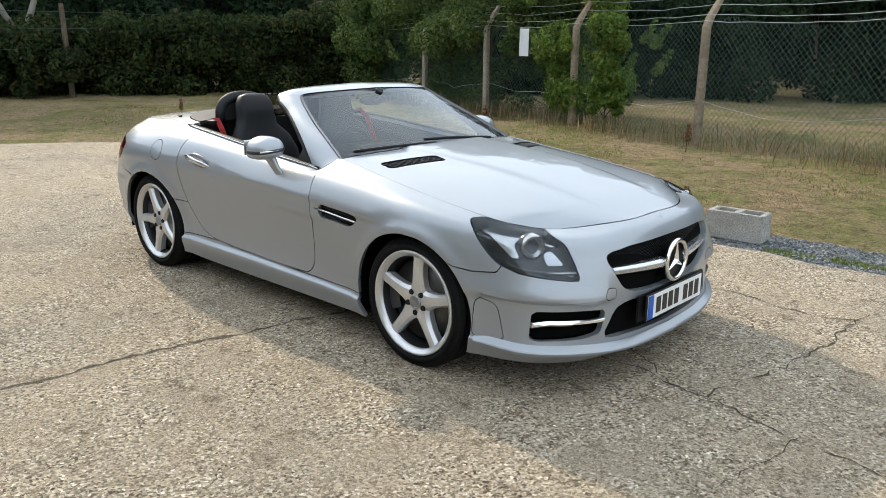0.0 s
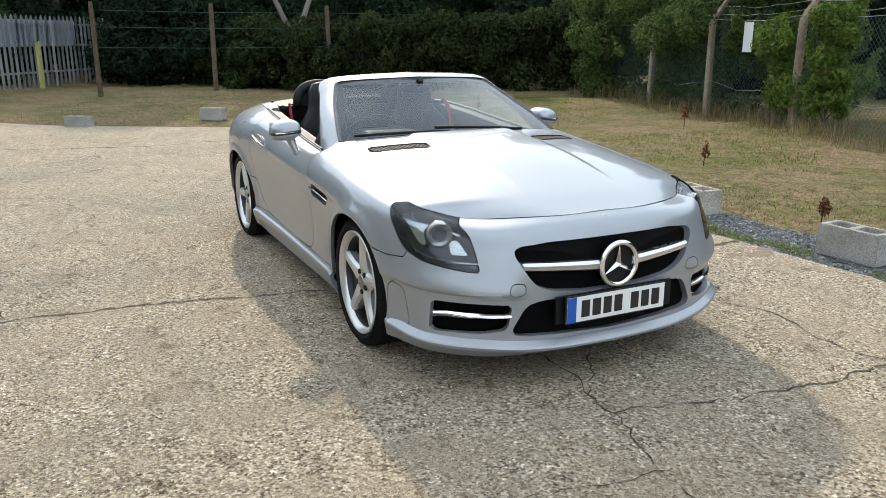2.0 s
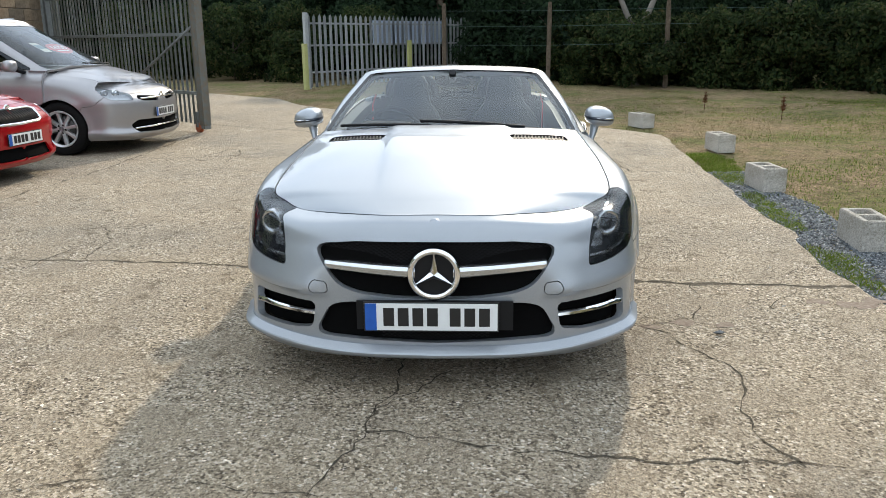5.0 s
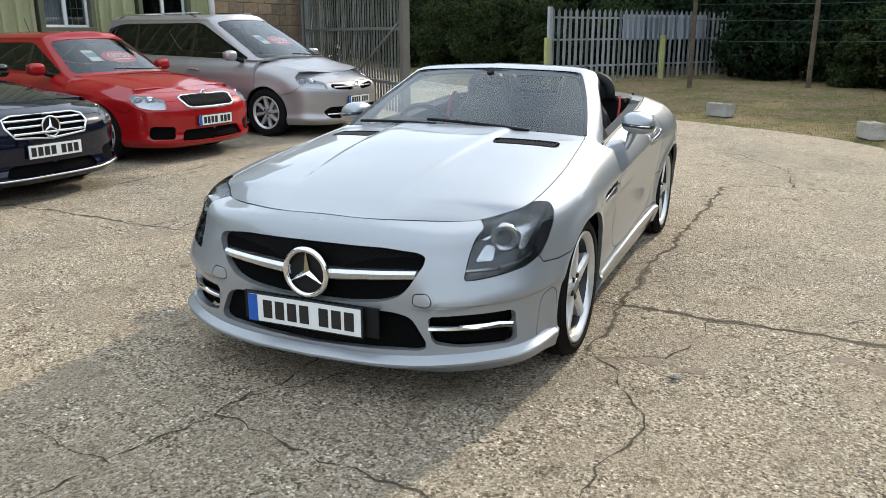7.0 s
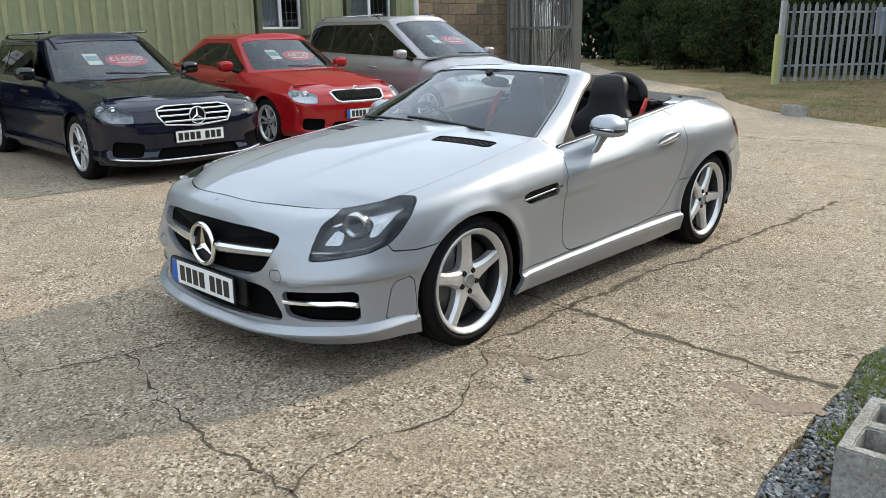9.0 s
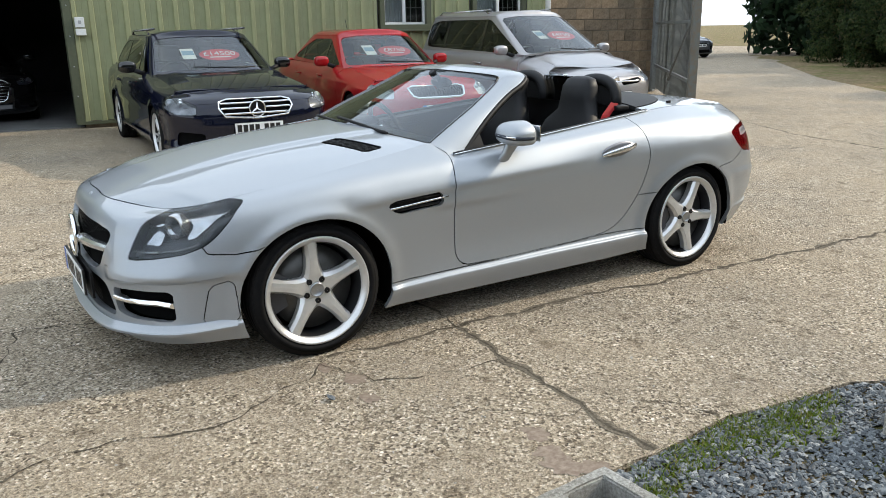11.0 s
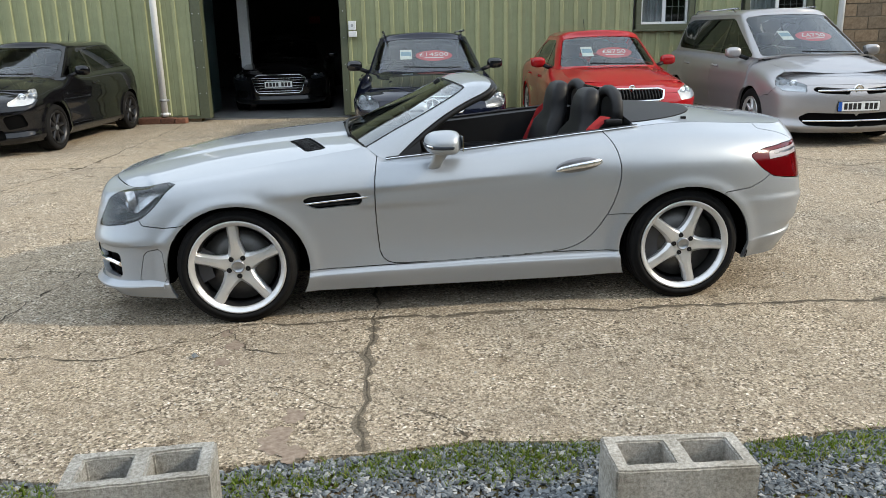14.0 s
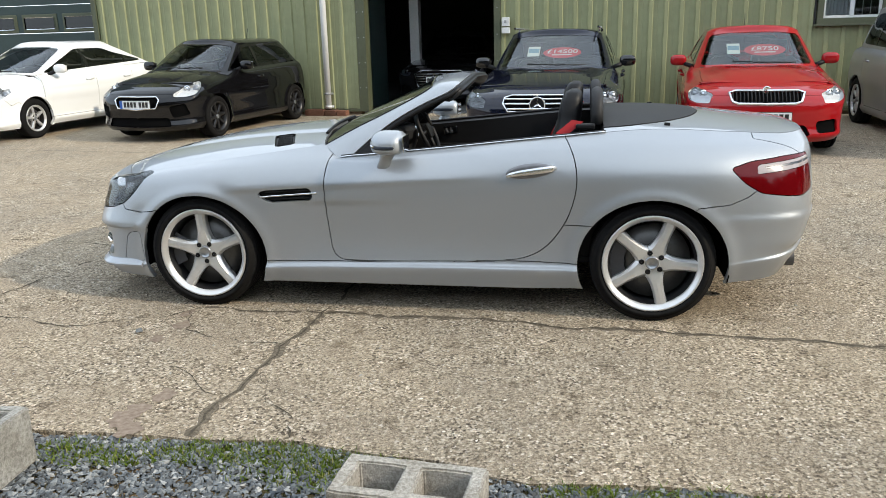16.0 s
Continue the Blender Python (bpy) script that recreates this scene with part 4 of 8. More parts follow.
def plant(name, x, y, h, w, n, size, material, label, category, seed, trunk=0.05, low=0.0, clumps=14, group=""):
    """A bush or tree: forked tapered stems and a ragged crown of clumps."""
    rnd = np.random.RandomState(seed)
    t = thing(name, label, category, Matrix.Translation((x, y, 0)), group)
    cs, rs = [], []
    lobe = rnd.uniform(0.65, 1.2, 7)
    for _ in range(clumps * 2):
        a, k = rnd.uniform(0, math.tau), rnd.uniform(0, 1) ** 0.85
        z = low + (h - low) * (0.04 + 0.86 * k)
        rr = w * (0.42 + 0.14 * math.sin(3.0 * k + lobe[0] * 5)) * (1 - 0.55 * k ** 2.5) * lobe[int(a / math.tau * 6.99)] * rnd.uniform(0.06, 1.0) ** 0.6
        cs.append((rr * math.cos(a), rr * math.sin(a), z))
        rs.append(w * rnd.uniform(0.07, 0.20))
    for _ in range(clumps):
        a, k = rnd.uniform(0, math.tau), rnd.uniform(0.25, 1.0)
        rr = w * 0.5 * rnd.uniform(0.5, 1.0) * (1 - 0.6 * k ** 3)
        for j in range(4):
            cs.append((rr * math.cos(a) * (1 + 0.05 * j), rr * math.sin(a) * (1 + 0.05 * j), low + (h - low) * k * 0.90 + 0.06 * w ** 0.5 * j))
            rs.append(min(w, 2.6) * (0.046 - 0.009 * j))
    bm = bmesh.new()
    tube(bm, [(0, 0, -0.1), (trunk * 0.6, 0, h * 0.3), (-trunk, trunk, h * 0.6), (0, 0, h * 0.88)], trunk, 8, r2=trunk * 0.25)
    for c in cs[:9]:
        z0 = min(c[2] * 0.6, h * 0.5)
        tube(bm, [(0, 0, z0), (c[0] * 0.5, c[1] * 0.5, (z0 + c[2]) / 2 + 0.1), c], trunk * 0.5, 6, r2=trunk * 0.12)
    part("trunk", bm, M_BARK, t)
    quads_ob("crown", leaf_cloud(rnd, cs, rs, n, size), material, t)
    return t


# bushes growing through the wire fence
plant("elder_bush", -4.45, 9.2, 3.7, 2.9, 38000, 0.034, M_LEAF_LIGHT, "bright green elder bush growing through the wire fence", "bush", 1, 0.03)
plant("elder_bush", -3.35, 8.15, 2.0, 1.15, 13000, 0.034, M_LEAF_LIGHT, "low bright green shrub at the foot of the fence", "bush", 2, 0.02)
plant("hedge_bush", -5.7, 10.0, 3.4, 2.8, 30000, 0.036, M_LEAF_MID, "mid-green bramble bush behind the wire fence", "bush", 3, 0.03)
plant("hedge_bush", -7.6, 10.3, 3.5, 3.2, 38000, 0.038, M_LEAF_MID, "broad green hawthorn bush on the fence line", "bush", 4, 0.04, clumps=20)
plant("hedge_bush", -9.8, 10.8, 3.5, 3.2, 34000, 0.04, M_LEAF_MID, "broad green hawthorn bush on the fence line", "bush", 5, 0.04, clumps=20)
plant("hedge_bush", -11.8, 11.0, 2.8, 3.0, 28000, 0.042, M_LEAF_MID, "dusty green bush in the field corner", "bush", 6, 0.04, clumps=18)
# hedge along the rear boundary
k = 20
for x, y, h, w in ((-13.8, 11.2, 2.6, 3.0), (-15.6, 9.2, 1.7, 2.6), (-17.2, 6.8, 1.8, 2.8), (-18.0, 4.4, 1.7, 2.6), (-18.6, 3.2, 1.8, 2.2), (-21.0, 3.0, 2.1, 2.2), (-27.5, 0.6, 2.6, 2.8), (-23.0, -3.8, 2.6, 3.0), (-22.5, -6.0, 2.6, 3.0), (-23.0, -8.6, 2.7, 3.2), (-24.5, -11.2, 2.8, 3.2), (-27, -14, 3.0, 3.6)):
    k += 1
    plant("hedge_bush", x, y, h, w, 12000, 0.06, M_LEAF_REAR, "dense green hedge bush along the rear boundary", "bush", k, 0.04, clumps=18, group="hedge along the rear boundary")
for i in range(26):
    k += 1
    f = i / 25
    x, y = (-14.6 - 4.6 * min(1, f * 1.6), 10.8 - 10.5 * f) if f < 0.64 else (-19.2 - 4.2 * (f - 0.64) / 0.36, 4.1 - 1.6 * (f - 0.64) / 0.36)
    plant("hedge_bush", x + 0.5 * math.sin(i * 2.3), y + 0.4 * math.cos(i * 1.7), 1.7 + 0.5 * abs(math.sin(i * 1.3)), 2.5, 7000, 0.06, M_LEAF_REAR, "low dark bramble bush closing the rear hedge", "bush", k, 0.03, clumps=14, group="hedge along the rear boundary")
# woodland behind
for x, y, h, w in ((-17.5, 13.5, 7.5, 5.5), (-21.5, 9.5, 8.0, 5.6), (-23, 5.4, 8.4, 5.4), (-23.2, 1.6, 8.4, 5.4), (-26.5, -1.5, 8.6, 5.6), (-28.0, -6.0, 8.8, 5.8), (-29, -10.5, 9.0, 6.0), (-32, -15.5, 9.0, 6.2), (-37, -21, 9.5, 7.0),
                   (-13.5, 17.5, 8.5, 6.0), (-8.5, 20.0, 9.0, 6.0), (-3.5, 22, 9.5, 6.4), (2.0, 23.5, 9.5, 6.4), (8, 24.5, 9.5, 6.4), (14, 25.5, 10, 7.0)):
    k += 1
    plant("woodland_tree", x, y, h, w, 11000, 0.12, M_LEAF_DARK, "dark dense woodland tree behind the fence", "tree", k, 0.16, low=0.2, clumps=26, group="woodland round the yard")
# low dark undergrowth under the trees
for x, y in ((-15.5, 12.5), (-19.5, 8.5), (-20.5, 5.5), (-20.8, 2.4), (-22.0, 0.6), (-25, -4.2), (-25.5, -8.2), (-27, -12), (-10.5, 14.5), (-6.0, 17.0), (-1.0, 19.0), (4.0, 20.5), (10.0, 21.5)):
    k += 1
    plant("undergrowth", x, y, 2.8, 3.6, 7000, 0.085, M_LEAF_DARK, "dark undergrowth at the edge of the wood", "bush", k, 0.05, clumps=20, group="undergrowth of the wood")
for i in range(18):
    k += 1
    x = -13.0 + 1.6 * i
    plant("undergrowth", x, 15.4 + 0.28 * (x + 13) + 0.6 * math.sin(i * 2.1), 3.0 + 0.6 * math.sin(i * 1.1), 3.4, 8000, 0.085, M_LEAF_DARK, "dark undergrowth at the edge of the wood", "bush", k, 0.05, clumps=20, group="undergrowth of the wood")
rnd = np.random.RandomState(77)
cs, rs = [], []
for _ in range(320):
    u = rnd.uniform(0, 1)
    if u < 0.55:
        cs.append((-34 + rnd.uniform(-3, 3), rnd.uniform(-22, 24), rnd.uniform(0.5, 9.0)))
    else:
        cs.append((rnd.uniform(-34, 30), 31 + rnd.uniform(-3, 3), rnd.uniform(0.5, 10)))
    rs.append(rnd.uniform(1.8, 3.0))
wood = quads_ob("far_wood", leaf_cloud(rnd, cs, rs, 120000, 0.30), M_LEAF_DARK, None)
tagged(wood, "dark far woodland closing the view", "woodland", kind="stuff")
# flat sheet far behind everything, coloured dark for the shade deep in the wood
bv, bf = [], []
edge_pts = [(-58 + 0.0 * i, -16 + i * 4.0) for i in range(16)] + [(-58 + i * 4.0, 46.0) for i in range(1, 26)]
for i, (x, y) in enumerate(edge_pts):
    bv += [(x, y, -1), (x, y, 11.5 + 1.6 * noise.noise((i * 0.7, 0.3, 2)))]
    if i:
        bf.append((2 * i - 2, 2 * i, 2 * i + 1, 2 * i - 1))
tagged(mesh_ob("backdrop", bv, bf, plain("wood_shade", (0.010, 0.016, 0.008), 1.0, c2=(0.022, 0.034, 0.014), scale=2.5, bumps=0.3), None), "dark sheet coloured as the shade deep in the far wood", "backdrop", kind="structure")
# pale forked trunk at the rear fence
fork = thing("forked_tree", "pale bare forked tree trunk by the rear fence", "tree", Matrix.Translation((-18.6, 4.6, 0)))
bm = bmesh.new()
tube(bm, [(0, 0, -0.1), (0.02, 0, 0.9), (0, 0.02, 1.5)], 0.14, 10, r2=0.12)
tube(bm, [(0, 0, 1.4), (0, 0.3, 2.1), (-0.1, 0.75, 3.2), (0, 0.9, 5)], 0.10, 8, r2=0.05)
tube(bm, [(0, 0, 1.4), (0.05, -0.35, 2.0), (0, -0.75, 2.9), (0, -0.9, 4.6)], 0.09, 8, r2=0.05)
part("trunk", bm, plain("pale_bark", (0.20, 0.18, 0.15), 0.9, scale=12, bumps=0.6), fork)
# dead dock stalks in the field
for x, y, h in ((0.52, 3.30, 0.22), (-2.1, 4.6, 0.28), (-4.9, 6.9, 0.4), (-8.6, 5.2, 0.4), (-10.4, 4.4, 0.35), (-1.2, 6.8, 0.4)):
    d = thing("dock_plant", "dead rust-brown dock stalk standing in dry grass", "dead plant", Matrix.Translation((x, y, ground_z(x, y))), "dead docks in the field")
    bm = bmesh.new()
    tube(bm, [(0, 0, -0.05), (0.01, 0, h * 0.5), (0.03, 0.01, h)], 0.006, 6, r2=0.003)
    part("stalk", bm, M_DOCK, d)
    r = np.random.RandomState(int(abs(x * 100)))
    cs = [(0.02, 0, h * q) for q in (0.5, 0.65, 0.8, 0.95)]
    quads_ob("seed_head", leaf_cloud(r, cs, [0.05, 0.045, 0.035, 0.025], 160, 0.016), M_DOCK, d)

# beyond the gate: a green lorry body far across the yard
lorry = thing("lorry_trailer", "green box trailer with white lettering across the far yard", "lorry", pose(-66, -58, 0, 0, 0, 47))
M_LORRY = plain("lorry_green", (0.02, 0.13, 0.07), 0.5)
boxed("box_body", (-7, 7, -1.25, 1.25, 1.1, 4.2), M_LORRY, lorry, 0.05)
boxed("chassis", (-6.8, 6.8, -1.0, 1.0, 0.7, 1.1), M_TRIM, lorry, 0.03)
for x in (-5.5, -4.2, 5.4):
    for y in (-1.1, 1.1):
        bm = bmesh.new()
        tube(bm, [(x, y - 0.15, 0.5), (x, y + 0.15, 0.5)], 0.5, 20)
        part("wheel", bm, M_TRIM, lorry)
tcu = bpy.data.curves.new("lettering", "FONT")
tcu.body, tcu.size, tcu.align_x, tcu.extrude = "TRANSPORT", 1.5, "CENTER", 0.005
tcu.materials.append(M_SIGNWHITE)
tob = new("lettering", tcu)
tob.parent = lorry
tob.matrix_local = pose(0.0, 1.27, 2.6, 90, 0, 180)

# ---------------------------------------------------------------- surfaces for car bodies
def herm(tk, vals, tq):
    """Smooth curve through knots (finite-difference tangents), any number of columns."""
    tk, vals = np.asarray(tk, float), np.asarray(vals, float)
    tan = np.zeros_like(vals)
    h = np.diff(tk)
    sl = np.diff(vals, axis=0) / h.reshape((-1,) + (1,) * (vals.ndim - 1))
    tan[0], tan[-1] = sl[0], sl[-1]
    w = (h[:-1] / (h[:-1] + h[1:])).reshape((-1,) + (1,) * (vals.ndim - 1))
    tan[1:-1] = sl[:-1] * (1 - w) + sl[1:] * w
    i = np.clip(np.searchsorted(tk, tq, "right") - 1, 0, len(tk) - 2)
    sh = (-1,) + (1,) * (vals.ndim - 1)
    hh = h[i].reshape(sh)
    s = ((tq - tk[i]) / h[i]).reshape(sh)
    return ((1 + 2 * s) * (1 - s) ** 2) * vals[i] + (s * (1 - s) ** 2) * hh * tan[i] + (s * s * (3 - 2 * s)) * vals[i + 1] + (s * s * (s - 1)) * hh * tan[i + 1]


def poly_sd(px, py, poly):
    """Signed distance to a polygon, negative inside."""
    n = len(poly)
    d = np.full(px.shape, 1e9)
    ins = np.zeros(px.shape, bool)
    for k in range(n):
        (x0, y0), (x1, y1) = poly[k], poly[(k + 1) % n]
        ex, ey = x1 - x0, y1 - y0
        t = np.clip(((px - x0) * ex + (py - y0) * ey) / (ex * ex + ey * ey), 0, 1)
        d = np.minimum(d, np.hypot(px - x0 - t * ex, py - y0 - t * ey))
        if y0 != y1:
            ins ^= ((y0 > py) != (y1 > py)) & (px < (x1 - x0) * (py - y0) / (y1 - y0) + x0)
    return np.where(ins, -d, d)


def round_poly(poly, n=2, r=0.018):
    """Soften the corners of a polygon by corner cutting."""
    for _ in range(n):
        out = []
        for (x0, y0), (x1, y1) in zip(poly, poly[1:] + poly[:1]):
            k = min(0.25, r / max(1e-6, math.hypot(x1 - x0, y1 - y0)))
            out += [(x0 + (x1 - x0) * k, y0 + (y1 - y0) * k), (x1 - (x1 - x0) * k, y1 - (y1 - y0) * k)]
        poly, r = out, r * 0.5
    return poly


class Skin:
    """A fine surface that can be cut along curves; each face carries a tag."""

    def __init__(self, verts, faces, tags):
        self.v, self.f, self.t, self.cache = np.asarray(verts, float), list(faces), list(tags), None

    @staticmethod
    def grid(p, tag):
        a, b = p.shape[:2]
        idx = np.arange(a * b).reshape(a, b)
        f = np.stack([idx[:-1, :-1], idx[1:, :-1], idx[1:, 1:], idx[:-1, 1:]], -1).reshape(-1, 4)
        return Skin(p.reshape(-1, 3), [tuple(q) for q in f.tolist()], [tag] * len(f))

    def cut(self, fn, new_tag, only=None, eps=0.0008):
        """Split faces along fn = 0; those where fn < 0 take new_tag (if their tag is in only)."""
        d = fn(self.v)
        d[np.abs(d) < eps] = 0.0
        dl = d.tolist()
        verts, made = [], {}
        base = len(self.v)

        def mid(i, j):
            k = (i, j) if i < j else (j, i)
            if k not in made:
                t = dl[i] / (dl[i] - dl[j])
                made[k] = base + len(verts)
                verts.append(self.v[i] * (1 - t) + self.v[j] * t)
            return made[k]

        nf, nt = [], []
        for f, t in zip(self.f, self.t):
            if only is not None and t not in only:
                nf.append(f), nt.append(t)
                continue
            s = [dl[i] for i in f]
            lo, hi = min(s), max(s)
            if lo >= 0:
                nf.append(f), nt.append(t)
            elif hi <= 0:
                nf.append(f), nt.append(new_tag)
            else:
                neg, pos = [], []
                n = len(f)
                for k in range(n):
                    i, j = f[k], f[(k + 1) % n]
                    if dl[i] <= 0:
                        neg.append(i)
                    if dl[i] >= 0:
                        pos.append(i)
                    if dl[i] * dl[j] < 0:
                        m = mid(i, j)
                        neg.append(m), pos.append(m)
                if len(neg) > 2:
                    nf.append(tuple(neg)), nt.append(new_tag)
                if len(pos) > 2:
                    nf.append(tuple(pos)), nt.append(t)
        if verts:
            self.v = np.vstack([self.v, np.array(verts)])
        self.f, self.t = nf, nt
        return self

    def normals(self):
        if self.cache is not None and self.cache[0] == (len(self.v), len(self.f)):
            return self.cache[1]
        n = np.zeros_like(self.v)
        idx = np.array([f[:3] for f in self.f])
        last = np.array([f[-1] for f in self.f])
        m = np.cross(self.v[idx[:, 1]] - self.v[idx[:, 0]], self.v[idx[:, 2]] - self.v[idx[:, 0]])
        for c in range(3):
            np.add.at(n, idx[:, c], m)
        np.add.at(n, last, m)
        l = np.linalg.norm(n, axis=1)
        l[l == 0] = 1
        self.cache = ((len(self.v), len(self.f)), n / l[:, None])
        return self.cache[1]

    def panel(self, tags, gap=0.0026, lip=0.022, mirror=False, both=False, push=0.0, sink=0.0):
        """The faces with those tags as verts and faces: edges drawn in by gap, with a return of depth lip."""
        tags = set(tags if isinstance(tags, (list, tuple, set)) else [tags])
        nr = self.normals()
        fs = [f for f, t in zip(self.f, self.t) if t in tags]
        used = sorted({i for f in fs for i in f})
        mp = {i: k for k, i in enumerate(used)}
        v = (self.v[used] + nr[used] * (push - sink)).copy()
        n = nr[used]
        fs = [tuple(mp[i] for i in f) for f in fs]
        count = {}
        for f in fs:
            for a, b in zip(f, f[1:] + f[:1]):
                k = (a, b) if a < b else (b, a)
                count[k] = count.get(k, 0) + 1
        rim = []
        for f in fs:
            for a, b in zip(f, f[1:] + f[:1]):
                if count[(a, b) if a < b else (b, a)] == 1 and not (both and abs(v[a][1]) < 1e-5 and abs(v[b][1]) < 1e-5):
                    rim.append((a, b))
        move = np.zeros_like(v)
        for a, b in rim:
            e = v[b] - v[a]
            side = np.cross(n[a], e)
            l = np.linalg.norm(side)
            if l > 1e-9:
                move[a] += side / l
                move[b] += side / l
        l = np.linalg.norm(move, axis=1)
        on = l > 1e-6
        move[on] /= l[on][:, None]
        if both:
            move[np.abs(v[:, 1]) < 1e-5, 1] = 0
        v += move * gap
        if lip:
            deep, extra = {}, []
            for i in sorted({i for e in rim for i in e}):
                deep[i] = len(v) + len(extra)
                extra.append(v[i] - n[i] * lip)
            if extra:
                v = np.vstack([v, np.array(extra)])
            fs = fs + [(b, a, deep[a], deep[b]) for a, b in rim]
        if mirror or both:
            mv = v * np.array([1, -1, 1])
            mf = [tuple(reversed(f)) for f in fs]
            if mirror and not both:
                return mv, mf
            off, rename = len(v), {}
            keep = []
            for i, p in enumerate(v):
                if abs(p[1]) < 1e-5:
                    rename[i] = i
                else:
                    rename[i] = off + len(keep)
                    keep.append(mv[i])
            if keep:
                v = np.vstack([v, np.array(keep)])
            fs = fs + [tuple(rename[i] for i in f) for f in mf]
        return v, fs


def skin_ob(name, vf, material, parent, label="", sharp=40):
    v, f = vf
    me = bpy.data.meshes.new(name)
    me.from_pydata(v.tolist() if hasattr(v, "tolist") else v, [], f)
    me.materials.append(material)
    me.polygons.foreach_set("use_smooth", [True] * len(me.polygons))
    me.update()
    me.set_sharp_from_angle(angle=radians(sharp))
    ob = new(name, me)
    ob.parent = parent
    return tagged(ob, label)


def level_skin(levels, xside, nu, nv, tag="body", tweak=None):
    """Body side wrapped round nose and tail: each level is (front points, side (y, z) pairs, rear points)."""
    rows = []
    for front, side, rear in levels:
        pts = [tuple(p) for p in front] + [(q if len(q) == 3 else (x, q[0], q[1])) for x, q in zip(xside or [0] * len(side), side)] + [tuple(p) for p in rear]
        a, b = pts[1], pts[-2]
        rows.append([(a[0], -a[1], a[2])] + pts + [(b[0], -b[1], b[2])])
    net = np.array(rows)
    ref = net[len(rows) // 2]
    t = np.concatenate([[0], np.cumsum(np.linalg.norm(np.diff(ref, axis=0), axis=1))])
    tq = np.linspace(t[1], t[-2], nu)
    along = herm(t, net.transpose(1, 0, 2), tq)
    vq = np.linspace(0, len(rows) - 1, nv)
    p = herm(np.arange(len(rows)), along.transpose(1, 0, 2), vq).transpose(1, 0, 2)
    p[0, :, 1] = p[-1, :, 1] = 0.0
    p[:, :, 1] = np.maximum(p[:, :, 1], 0.0)
    if tweak is not None:
        p = tweak(p)
    return Skin.grid(p, tag)


def lathe(bm, prof, n=48, axis="y", a0=0.0, a1=math.tau):
    """Turn a profile of (radius, offset) round the axle."""
    full = abs(a1 - a0 - math.tau) < 1e-6
    m = n if full else n + 1
    rings = []
    for r, o in prof:
        rings.append([bm.verts.new((r * math.cos(a0 + (a1 - a0) * k / n), o, r * math.sin(a0 + (a1 - a0) * k / n))) for k in range(m)])
    for a, b in zip(rings, rings[1:]):
        for k in range(n):
            j = (k + 1) % m
            bm.faces.new((a[k], a[j], b[j], b[k]))
    return rings


M_TYRE = plain("tyre_rubber", (0.007, 0.007, 0.0075), 0.75, c2=(0.012, 0.0115, 0.011), scale=40, bumps=0.2, spec=0.12)
M_RIM = plain("alloy_silver", (0.66, 0.66, 0.655), 0.30, 0.60, vary=0.08, bumps=0.0, coat=0.4)
M_RIMDARK = plain("dark_alloy", (0.03, 0.03, 0.032), 0.35, 0.5, bumps=0)
M_DISC = plain("brake_disc", (0.11, 0.108, 0.105), 0.42, 0.8, scale=60, bumps=0.1)
M_CALIPER = plain("brake_caliper", (0.06, 0.06, 0.065), 0.5, 0.3)
M_CHROME = plain("chrome", (0.82, 0.83, 0.84), 0.08, 1.0, vary=0.03, bumps=0)
M_DULLCHROME = plain("dull_chrome", (0.42, 0.44, 0.47), 0.3, 0.9, bumps=0)
M_BLACKTRIM = plain("black_trim", (0.006, 0.006, 0.007), 0.5, bumps=0.1, spec=0.25)
M_GLOSSBLACK = plain("gloss_black", (0.006, 0.006, 0.007), 0.12, bumps=0, coat=0.5)
M_LINER = plain("arch_liner", (0.004, 0.004, 0.004), 0.98, bumps=0.2, spec=0.05)
M_CLEAR = glass("lamp_lens", (0.90, 0.92, 0.94), 0.0, 0.75)
M_REFLECT = plain("lamp_reflector", (0.78, 0.79, 0.80), 0.28, 0.25, bumps=0)
M_LAMPDARK = plain("lamp_bezel", (0.035, 0.042, 0.055), 0.3, 0.3, bumps=0)
M_REDLENS = plain("red_lens", (0.10, 0.0015, 0.003), 0.10, coat=0.0, spec=0.3, bumps=0, vary=0.1)
M_WHITELENS = plain("white_lens", (0.36, 0.32, 0.32), 0.12, coat=0.0, bumps=0)
M_SCREEN = glass("car_windscreen", (0.66, 0.74, 0.72), ior=1.7)
M_SIDEGLASS = glass("car_side_glass", (0.12, 0.13, 0.13))
M_PLATE_W = plain("plate_white", (0.74, 0.75, 0.74), 0.4, vary=0.05, bumps=0)
M_PLATE_BLUE = plain("plate_blue", (0.01, 0.10, 0.45), 0.4, bumps=0)
M_PLATE_BLACK = plain("plate_black", (0.012, 0.012, 0.012), 0.4, bumps=0)
M_LEATHER = plain("black_leather", (0.010, 0.010, 0.011), 0.5, scale=25, bumps=0.12, bscale=200, spec=0.25)
M_DASH = plain("dash_plastic", (0.022, 0.022, 0.023), 0.6, bumps=0.08, bscale=200, spec=0.25)
M_CLOTH = plain("dark_cloth", (0.018, 0.018, 0.019), 0.95, bumps=0.3)
M_BELT = plain("red_belt", (0.40, 0.012, 0.016), 0.7, bumps=0.2)


